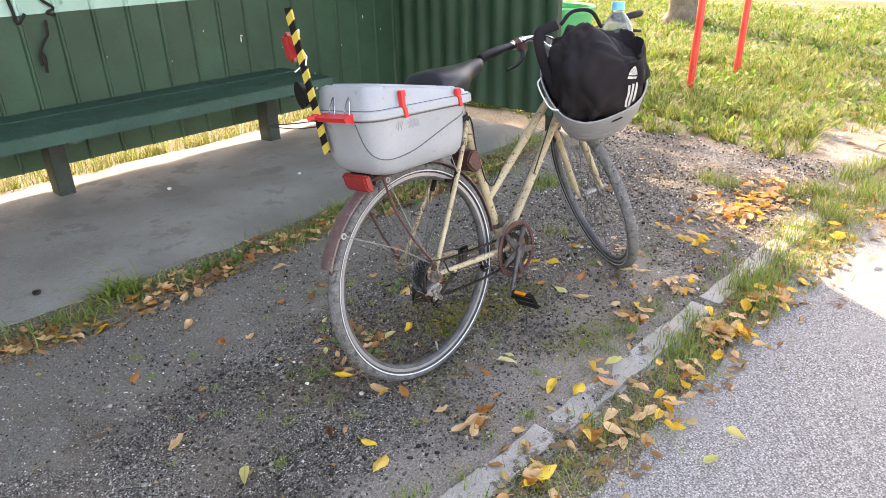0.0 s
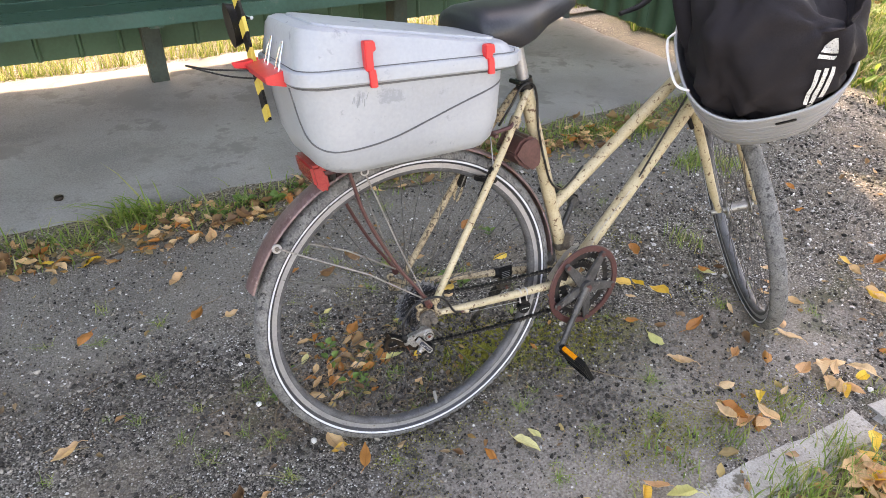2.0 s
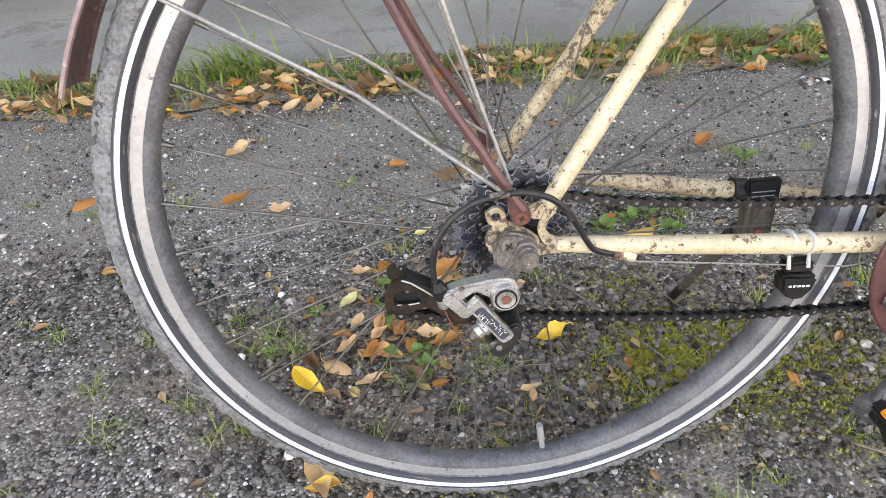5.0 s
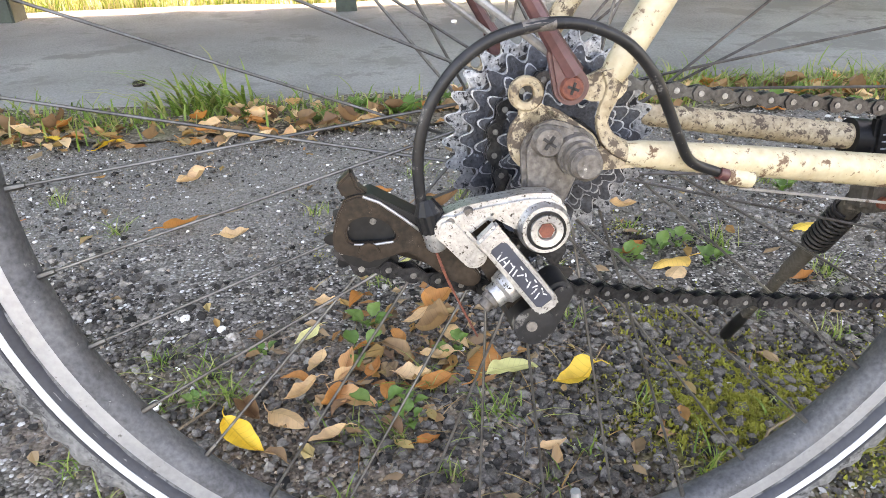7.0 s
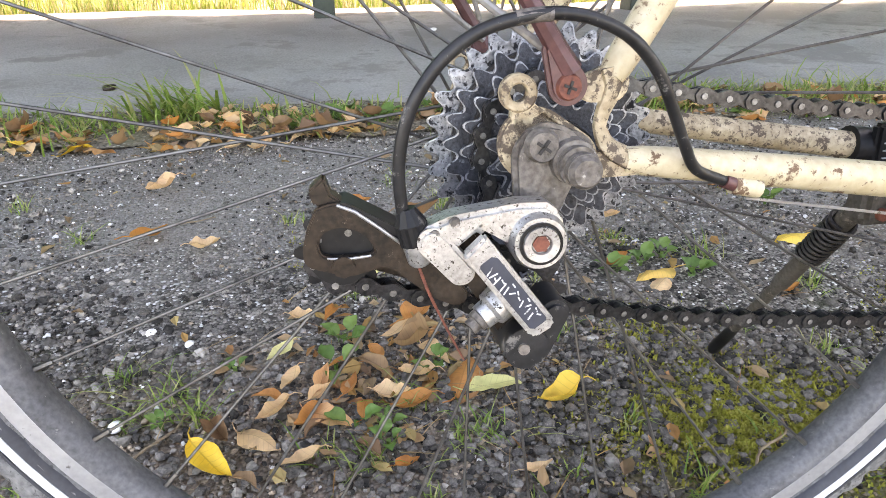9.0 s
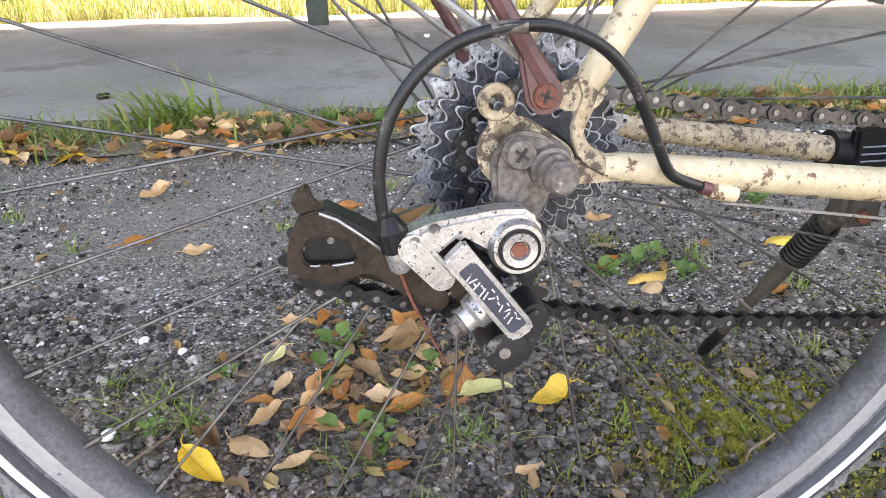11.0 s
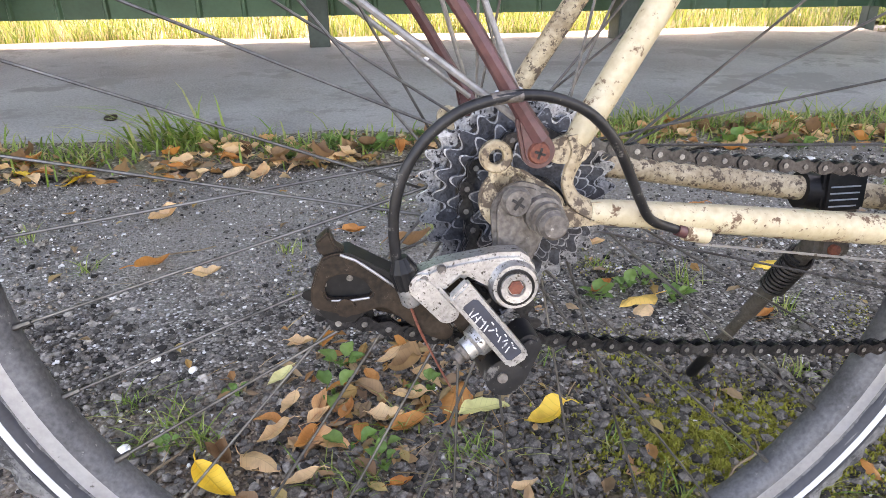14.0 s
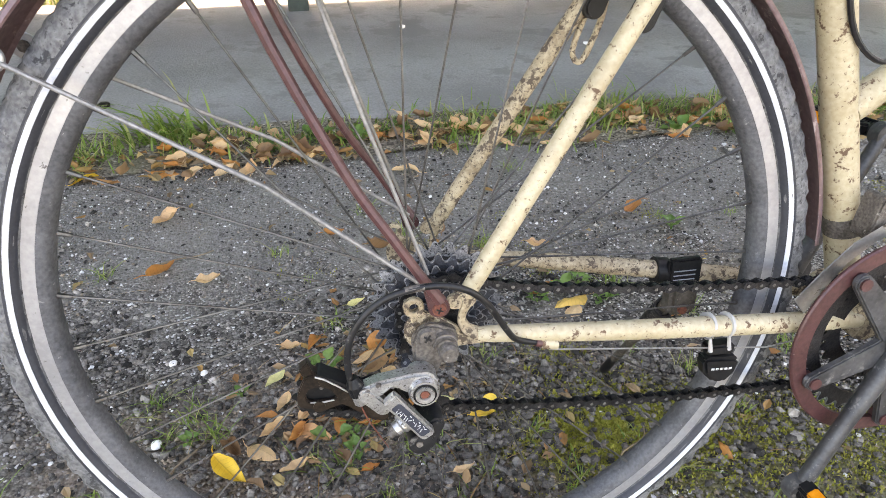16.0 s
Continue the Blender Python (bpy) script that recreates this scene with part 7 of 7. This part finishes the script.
# moss cushions
p = np.concatenate([rng.normal((0.29, 0.12), (0.06, 0.035), (12000, 2)), rng.normal((0.5, 0.03), (0.1, 0.05), (2500, 2)), rng.normal((0.24, 0.29), (0.03, 0.03), (700, 2)), rng.normal((0.24, 0.15), (0.07, 0.045), (2500, 2)), rng.normal((0.42, 0.1), (0.07, 0.05), (1200, 2)), rng.normal((0.52, -0.35), (0.12, 0.05), (3200, 2)), rng.normal((0.85, -0.4), (0.1, 0.04), (1200, 2))])
M_CRUMB = surface("soil_crumb", (0.11, 0.08, 0.055), (0.33, 0.26, 0.185), 0.95, 0, 60, 300, by_piece=0.5, island=True)
M_MOSS = foliage("moss", ((0.19, 0.19, 0.02), (0.28, 0.28, 0.04), (0.33, 0.29, 0.07)), 0.8, 0.2, island=True)
lump = np.array([0.6 + noise.noise((q[0] * 60, q[1] * 60, 1.0)) for q in p])
grass("moss", p, np.clip(lump, 0.2, 1.4) * rng.uniform(0.003, 0.007, len(p)), rng.uniform(0.002, 0.0036, len(p)), M_MOSS, "olive moss cushions on the asphalt", 1.0, 0.002)

# thin moss film, scattered short grass and soil crumbs over the trodden ground
p = rng.uniform((-0.2, -0.5), (1.3, 0.75), (60000, 2))
thick = np.array([noise.noise((q[0] * 4.5, q[1] * 4.5, 6.1)) + 0.5 * noise.noise((q[0] * 14, q[1] * 14, 2.2)) for q in p])
p = p[thick + rng.normal(0, 0.06, len(p)) > 0.34 + 0.12 * (p[:, 1] < -0.12)]
grass("moss", p, rng.uniform(0.001, 0.003, len(p)), rng.uniform(0.002, 0.0036, len(p)), M_MOSS, "thin olive moss film between the stones", 1.5, 0.001)
c = [(rng.uniform(-0.9, 1.6), rng.uniform(-0.45, 1.0), rng.uniform(0.15, 0.75)) for k in range(46)] + [(rng.normal(0.1, 0.25), rng.normal(0.1, 0.12), rng.uniform(0.2, 0.6)) for k in range(16)]
xy, hh, ww = tufts(c, 54, 0.013, 0.029, 0.0018)
grass("sparse_grass", xy, hh, ww, M_GRASS, "thin grass growing through the gravel", 2.4, 0.0)
p = np.concatenate([scatter(16000, -1.2, 1.6, -0.5, 1.08, 3.0, 0.1), rng.normal((0.0, 0.17), (0.22, 0.08), (7000, 2)), rng.normal((0.6, -0.2), (0.35, 0.15), (5000, 2))])
stones("soil_crumbs", p, np.clip(rng.lognormal(-6.5, 0.4, len(p)), 0.0008, 0.004), M_CRUMB, "brown soil crumbs on the asphalt", 0.3)


def leaf_mesh(name, length, width, curl, bend, mat_, tip=1.0, seed=0.0):
    """An ovate leaf with drawn-out tip, folded on its midrib, curled and crumpled along its length, with a stalk."""
    bm = bmesh.new()
    rows = []
    n = 12
    for i in range(n + 1):
        t = i / n
        w = width * 0.5 * (math.sin(math.pi * t ** 0.78) ** 0.85) * (1 - 0.22 * t * tip) if 0 < i < n else 0.0008
        w *= 1 + 0.1 * noise.noise((t * 7, seed, 1.5))
        x = length * (t - 0.5)
        z = bend * length * (4 * (t - 0.5) ** 2) + 0.025 * length * math.sin(7 * t + seed)
        sway = 0.06 * length * math.sin(2.6 * t + seed) * t
        row = []
        for s in (-1, -0.62, -0.3, 0, 0.3, 0.62, 1):
            fold = curl * (1 + 0.7 * noise.noise((seed, 2.5 * t, s)))
            wave = 0.16 * width * noise.noise((t * 4.5, s * 1.6 + seed, 7.0))
            rib = -0.012 * width if s == 0 else 0.0
            row.append(bm.verts.new((x, s * w + sway, z + abs(s) ** 1.5 * fold * w + wave * abs(s) + rib)))
        rows.append(row)
    for a, c_ in zip(rows, rows[1:]):
        for k in range(6):
            bm.faces.new((a[k], a[k + 1], c_[k + 1], c_[k]))
    zt = rows[0][3].co.z
    tube([(-length * 0.5 + 0.001, 0, zt), (-length * 0.62, 0.003, zt + 0.001), (-length * 0.74, 0.008, zt * 0.6)], [0.0009, 0.0007, 0.0006], 5, bm)
    return finish(bm, name, mat_, 60)


DRIFT_MATS = [foliage("drift_leaf", c, 0.55, 0.25, island=True) for c in (((0.72, 0.42, 0.03), (0.8, 0.52, 0.07), (0.76, 0.47, 0.12)), ((0.42, 0.15, 0.03), (0.52, 0.22, 0.06), (0.45, 0.17, 0.05)), ((0.64, 0.41, 0.21), (0.7, 0.48, 0.27), (0.62, 0.33, 0.15)), ((0.15, 0.08, 0.04), (0.24, 0.13, 0.065), (0.3, 0.18, 0.09)), ((0.62, 0.55, 0.2), (0.66, 0.6, 0.28), (0.5, 0.5, 0.16)))]
LEAVES = []
for kind in range(5):
    row = []
    for k, (l, w, cu, be) in enumerate(((0.056, 0.031, 0.7, 0.14), (0.058, 0.027, 0.35, -0.1), (0.055, 0.033, 1.1, 0.22), (0.06, 0.026, 0.55, 0.12), (0.057, 0.034, -0.5, -0.12), (0.056, 0.024, 1.5, 0.16))):
        if kind == 3:
            cu, be = cu * 1.6 + 0.3, be * 1.7
        row.append(leaf_mesh("fallen_leaf", l, w, cu, be, LEAF_MATS[kind], 1.0, 3.7 * k + kind))
    LEAVES.append(row)
WHERE = ["lying on the gravel", "lying by the kerb", "lying at the slab edge"]
lr = random.Random(21)


def drop_leaf(x, y, kind, spot, z=0.004, scale=1.0, turn=None):
    me = LEAVES[kind][lr.randrange(6)]
    ob = new("fallen_leaf", me)
    ob.matrix_world = pose(x, y, z + 0.006 * scale, lr.uniform(-16, 16), lr.uniform(-14, 14), lr.uniform(0, 360) if turn is None else turn) @ Matrix.Scale(scale, 4)
    tagged(ob, f"{LEAF_WORDS[kind]} fallen leaf {WHERE[spot]}", "leaf", "fallen leaves")
    return ob


# the leaves that stand out: x, y, kind, heading, length in millimetres
LEAVES_BY_WHEEL = ((-0.243, 0.127, 0, -50, 61), (-0.211, 0.105, 3, -30, 28), (-0.203, 0.156, 2, -30, 48), (-0.235, 0.157, 3, -56, 36), (-0.135, 0.173, 2, -28, 53), (-0.157, 0.176, 1, 57, 40), (-0.177, 0.238, 2, 70, 38), (-0.147, 0.213, 2, 46, 33), (-0.145, 0.233, 2, 77, 40), (-0.113, 0.22, 1, 70, 41), (-0.192, 0.291, 4, 53, 39), (-0.135, 0.374, 1, 64, 41), (-0.029, 0.344, 1, 52, 66), (-0.089, 0.254, 3, -41, 44), (-0.045, 0.278, 3, 24, 48), (-0.043, 0.229, 2, 3, 41), (-0.085, 0.272, 1, -63, 33), (-0.053, 0.183, 1, 18, 47), (0.009, 0.228, 1, 68, 74))
LEAVES_BY_WHEEL_MORE = ((0.038, 0.202, 4, 11, 60), (0.101, 0.17, 0, 15, 53), (-0.065, 0.103, 1, 31, 28), (0.052, 0.082, 2, 20, 30), (-0.062, 0.465, 4, 21, 31), (-0.17, 0.362, 2, -5, 35), (-0.149, 0.164, 3, 32, 28), (-0.19, 0.19, 2, 40, 42), (-0.07, 0.2, 2, -20, 44), (-0.1, 0.19, 1, 80, 38), (-0.02, 0.27, 2, -60, 50), (-0.125, 0.265, 1, 10, 36), (-0.16, 0.12, 2, 15, 40), (-0.1, 0.13, 3, -50, 34), (-0.06, 0.315, 2, 30, 40), (-0.2, 0.22, 1, -15, 34))
LEAVES_BEHIND = ((-0.409, 0.613, 1, 61, 75), (-0.322, 0.572, 2, 28, 47), (-0.433, 0.812, 2, 45, 62), (-0.653, 1.055, 0, 18, 71), (-0.093, 0.702, 1, 26, 48), (-0.336, 1.034, 2, 51, 64), (-0.292, 1.01, 2, 70, 75), (-0.197, 1.078, 2, 22, 71), (-0.477, 1.066, 1, 4, 68), (-0.778, 1.093, 0, -2, 47), (-0.712, 0.657, 1, 53, 64), (-0.778, 0.233, 2, 24, 67), (0.003, 0.627, 3, 36, 75))
LEAVES_AHEAD = ((0.308, 0.408, 0, 26, 71), (0.307, 0.383, 2, 41, 48), (0.559, 0.482, 0, 15, 60), (0.46, 0.338, 1, 18, 38), (0.301, 0.588, 2, -5, 47), (0.262, 0.439, 1, 33, 48), (0.402, 0.056, 1, -72, 28), (0.541, 0.696, 1, 40, 75), (0.819, 0.176, 0, -43, 67), (0.869, 0.148, 0, -81, 47), (0.895, 0.079, 0, -79, 70), (0.801, 0.109, 2, -39, 32), (0.98, 0.292, 1, -111, 72), (1.113, 0.093, 4, -35, 55), (0.085, 0.98, 2, -13, 74), (0.114, 0.717, 3, -71, 69), (0.22, 1.082, 2, -82, 75))
LEAVES_FRONT = ((-0.72, -0.03, 4, 59, 68), (0.737, -0.084, 4, -76, 67), (0.718, -0.185, 2, -36, 75), (0.22, -0.204, 4, -63, 42), (-0.451, -0.065, 3, 71, 46), (-0.408, -0.079, 2, 30, 34), (-0.88, 0.001, 1, 58, 38), (-0.17, -0.084, 1, 64, 64), (-0.217, -0.035, 0, 1, 43), (0.025, -0.177, 3, -60, 32), (-1.009, -0.03, 1, -22, 56), (-0.885, -0.05, 3, -29, 45), (-0.43, -0.259, 0, 23, 75), (-0.391, -0.173, 0, -58, 55), (0.878, -0.09, 1, 7, 75), (0.188, -0.225, 4, -49, 68), (0.096, -0.206, 1, -72, 40), (1.081, -0.247, 2, -63, 75), (1.042, -0.195, 4, -25, 75))
LEAVES_FRONT_MORE = ((-0.156, -0.24, 2, -16, 50), (-0.218, -0.023, 2, -73, 73))
LEAVES_KERB = ((0.159, -0.425, 0, 13, 75), (0.698, -0.392, 1, -79, 75), (0.186, -0.939, 4, -28, 51), (0.324, -0.952, 4, -96, 63), (0.012, -0.315, 1, -20, 30), (0.404, -0.508, 4, -19, 75), (-0.181, -0.338, 2, -12, 63), (-0.138, -0.339, 2, 4, 75), (-0.136, -0.37, 1, 18, 68), (-0.077, -0.474, 2, -32, 44), (-0.053, -0.346, 3, 7, 48))
for x, y, k, head, mm in LEAVES_BY_WHEEL + LEAVES_BY_WHEEL_MORE + LEAVES_BEHIND + LEAVES_AHEAD + LEAVES_FRONT + LEAVES_FRONT_MORE + LEAVES_KERB:
    drop_leaf(x, y, k, 2 if y > 1.0 else 1 if y < -0.3 else 0, 0.005 if k != 3 else 0.008, mm / 57.0, head + lr.choice((0, 180)))
# heaps by the kerb
for cx, cy, n, sp in ((0.86, -0.69, 44, 0.06), (0.84, -0.74, 12, 0.04), (1.18, -0.76, 34, 0.065), (1.03, -0.75, 10, 0.05), (1.04, -0.41, 22, 0.055), (0.74, -0.43, 10, 0.05), (0.76, -0.32, 5, 0.05), (0.49, -0.70, 14, 0.06), (0.3, -0.69, 12, 0.05), (0.2, -0.75, 12, 0.045), (0.29, -0.5, 10, 0.05), (0.06, -0.68, 12, 0.055), (-0.2, -0.63, 14, 0.06), (2.02, -0.32, 44, 0.09), (2.3, -0.33, 30, 0.1), (1.55, -0.34, 12, 0.08), (1.43, -0.22, 6, 0.07), (2.0, -0.78, 12, 0.1), (1.62, -0.11, 6, 0.06), (-0.55, -0.68, 12, 0.1), (-0.14, -0.36, 6, 0.06)):
    for k in range(max(3, int(n * 0.55))):
        drop_leaf(lr.gauss(cx, sp), lr.gauss(cy, sp * 0.75), lr.choice((0, 0, 0, 1, 2, 2, 2, 2, 2)), 1, 0.004 + 0.026 * lr.random(), lr.uniform(0.85, 1.35))


def leaf_drift(places, label):
    """Leaves too many to count, joined into one mesh."""
    vs, fs, ms, base = [], [], [], 0
    for x, y, z, kind, scale in places:
        me = LEAVES[kind][lr.randrange(6)]
        m = pose(x, y, z, lr.uniform(-22, 22), lr.uniform(-22, 22), lr.uniform(0, 360)) @ Matrix.Scale(scale, 4)
        vs += [tuple(m @ v.co) for v in me.vertices]
        fs += [[base + i for i in f.vertices] for f in me.polygons]
        ms += [kind] * len(me.polygons)
        base = len(vs)
    me = bpy.data.meshes.new("leaf_drift")
    me.from_pydata(vs, [], fs)
    for m in DRIFT_MATS:
        me.materials.append(m)
    me.polygons.foreach_set("material_index", ms)
    me.polygons.foreach_set("use_smooth", [True] * len(ms))
    me.update()
    return tagged(new("leaf_drift", me), label, "leaves", kind="stuff")


drift = []
for k in range(400):
    x = lr.uniform(-1.9, 1.9)
    if noise.noise((x * 4.2, 3.1, 0.4)) + 0.12 > lr.uniform(-0.45, 0.45):
        drift.append((x, 1.165 + 0.035 * math.sin(3 * x) + 0.02 * math.sin(13 * x) + lr.gauss(0, 0.055), 0.014 + 0.016 * lr.random(), lr.choice((1, 2, 2, 2, 2, 2, 3, 3)), lr.uniform(0.7, 1.1)))
leaf_drift(drift, "drift of dry tan and orange leaves at the slab edge")
drift = [(lr.uniform(0.6, 2.6), lr.uniform(-0.45, 0.5), 0.008, lr.choice((1, 2, 2, 3)), lr.uniform(0.6, 0.95)) for k in range(36)] + [(lr.gauss(2.25, 0.25), lr.gauss(-0.33, 0.1), 0.008 + 0.012 * lr.random(), lr.choice((0, 0, 1, 1, 2, 2, 2, 2)), lr.uniform(0.7, 1.1)) for k in range(120)]
drift += [(lr.gauss(0.95, 0.3), lr.gauss(1.12, 0.06), 0.012 + 0.01 * lr.random(), lr.choice((1, 2, 2, 3)), lr.uniform(0.7, 1.1)) for k in range(50)]
drift += [(x, -0.68 - 0.05 * x + lr.gauss(0, 0.06), 0.004 + 0.016 * lr.random(), lr.choice((0, 0, 1, 2, 2, 2, 2)), lr.uniform(0.7, 1.1)) for x in [lr.uniform(-0.9, 3.5) for k in range(90)]]
leaf_drift(drift, "scattered yellow and tan leaves by the kerb")


def litter(name, xy, z0, z1, label, size=0.03):
    """Small and broken leaves, too many to count, in one mesh."""
    n = len(xy)
    shape = np.array([(-0.6, 0, 0), (-0.25, -0.3, 0.06), (0.25, -0.25, 0.05), (0.7, 0, 0.0), (0.25, 0.25, 0.09), (-0.25, 0.3, 0.07)])
    v = shape[None] * (size * rng.uniform(0.4, 1.2, (n, 1, 1)))
    v[..., 2] += rng.normal(0, 0.12, (n, 6)) * size
    a = rng.uniform(0, 2 * np.pi, n)
    c_, s_ = np.cos(a)[:, None], np.sin(a)[:, None]
    out = np.stack([v[..., 0] * c_ - v[..., 1] * s_ + xy[:, None, 0], v[..., 0] * s_ + v[..., 1] * c_ + xy[:, None, 1], v[..., 2] + rng.uniform(z0, z1, (n, 1)) + 0.004], -1)
    f = []
    for i in range(n):
        o = 6 * i
        f += [(o, o + 1, o + 2, o + 3), (o, o + 3, o + 4, o + 5)]
    return tagged(new(name, raw_mesh(name, out.reshape(-1, 3), f, M_LITTER)), label, "leaf litter", kind="stuff")


x = rng.uniform(-2.6, 2.5, 900)
litter("leaf_litter", np.stack([x, 1.15 + 0.04 * np.sin(3 * x) + rng.normal(0, 0.06, len(x))], -1), 0.006, 0.022, "small dry leaves along the slab edge")
x = rng.uniform(-1.2, 4.6, 1000)
litter("leaf_litter", np.stack([x, -0.66 - 0.05 * x + rng.normal(0, 0.09, len(x))], -1), -0.01, 0.012, "small dry leaves beside the kerb", 0.034)
litter("leaf_litter", np.concatenate([rng.normal((-0.08, 0.27), (0.08, 0.07), (110, 2)), rng.normal((0.2, 0.2), (0.25, 0.25), (40, 2)), rng.uniform((-1.2, -0.4), (1.8, 1.0), (160, 2)), rng.normal((2.15, -0.3), (0.35, 0.12), (260, 2))]), 0.0, 0.006, "broken leaf pieces on the gravel", 0.02)
x = rng.uniform((3.0, -0.6), (8.0, 3.0), (420, 2))
litter("leaf_litter", x, 0.0, 0.06, "fallen leaves in the lawn", 0.05)
p = np.concatenate([rng.uniform((-0.9, -0.3), (1.1, 1.0), (130, 2)), rng.normal((-0.1, 0.22), (0.13, 0.1), (50, 2)), rng.normal((0.2, 0.15), (0.2, 0.12), (40, 2))])
grass("dry_straws", p, rng.uniform(0.004, 0.012, len(p)), rng.uniform(0.001, 0.0017, len(p)), M_LITTER, "thin dry grass straws lying on the gravel", 8.0, 0.003)


# broad-leaved weeds
def weed(x, y, n, size, z=0.004):
    w = thing("weed_plant", tube([(0, 0, -0.004), (0, 0, 0.006)], 0.0025, 6), M_WEED, "low green broad-leaved weed growing through the gravel", "weed", "weeds", m=pose(x, y, z))
    for k in range(n):
        a = 360 * k / n + lr.uniform(-25, 25)
        piece("leaf_blade", weed_leaf[lr.randrange(2)], w, pose(0, 0, 0.003 + 0.004 * lr.random(), 0, -lr.uniform(8, 50), a) @ Matrix.Scale(size * lr.uniform(0.7, 1.2), 4) @ pose(0.028, 0, 0))


weed_leaf = (leaf_mesh("leaf_blade", 0.03, 0.026, 0.3, -0.1, M_WEED, 0.2, 1.0), leaf_mesh("leaf_blade", 0.034, 0.024, 0.35, -0.14, M_WEED, 0.4, 5.0))
for x, y, n, s in ((-0.12, 0.31, 6, 0.7), (-0.13, 0.26, 3, 0.75), (-0.24, 0.27, 3, 0.5), (0.3, 0.44, 7, 0.7), (0.25, 0.42, 6, 0.65), (0.34, 0.46, 6, 0.6), (-0.02, 0.25, 4, 0.5), (-0.02, 1.17, 8, 1.2), (-0.12, 1.2, 7, 1.3), (-0.22, 1.15, 7, 1.0), (0.1, 1.22, 7, 1.1), (0.85, 1.1, 7, 1.2),
                   (1.0, 1.05, 7, 1.1), (-0.08, 0.16, 4, 0.5), (-0.03, 0.24, 3, 0.5), (-0.08, 0.135, 4, 0.55), (-0.11, 0.165, 2, 0.9), (0.36, 0.4, 6, 0.7), (0.95, 1.15, 6, 1.0), (0.6, 0.62, 6, 0.7), (-0.3, 0.19, 4, 0.4)):
    weed(x, y, n, s)

# twigs, pebbles
for x, y, a, l in ((-0.38, 0.66, 20, 0.12), (-0.78, 0.26, 160, 0.1), (0.62, -0.3, 130, 0.16), (0.28, 0.08, 40, 0.09), (-0.3, 0.16, 60, 0.1), (0.5, -0.12, -40, 0.22), (0.95, -0.15, 20, 0.12)):
    thing("twig", tube(curve([(-l / 2, 0, 0), (-l / 6, 0.006, 0.003), (l / 4, -0.004, 0.004), (l / 2, 0.006, 0.001)], 3), [0.0014] * 6 + [0.0011] * 4, 6), M_TWIG, "thin dry twig lying on the ground", "twig", "twigs", m=pose(x, y, 0.005, 0, 0, a))
for x, y, r, z in ((0.243, 2.32, 0.014, 0.018), (0.9, 1.95, 0.012, 0.018), (-0.73, 1.54, 0.02, 0.02), (-0.35, 0.36, 0.007, 0.004), (-0.30, 0.33, 0.006, 0.004), (-0.26, 0.02, 0.008, 0.005), (-0.345, 0.195, 0.008, 0.005)):
    pb = bmesh.new()
    bmesh.ops.create_icosphere(pb, subdivisions=2, radius=r)
    for v in pb.verts:
        v.co.z *= 0.6
    # the dark one takes the place of a dark hole in the slab
    dark_one = x == -0.73
    thing("pebble", roughen(pb, r * 0.3, 40 / (r * 60)), M_MUD if dark_one else M_CHIP, "dark lump standing in for a hole in the slab" if dark_one else "small pale pebble on the ground", "pebble", "pebbles", smooth=50, m=pose(x, y, z))
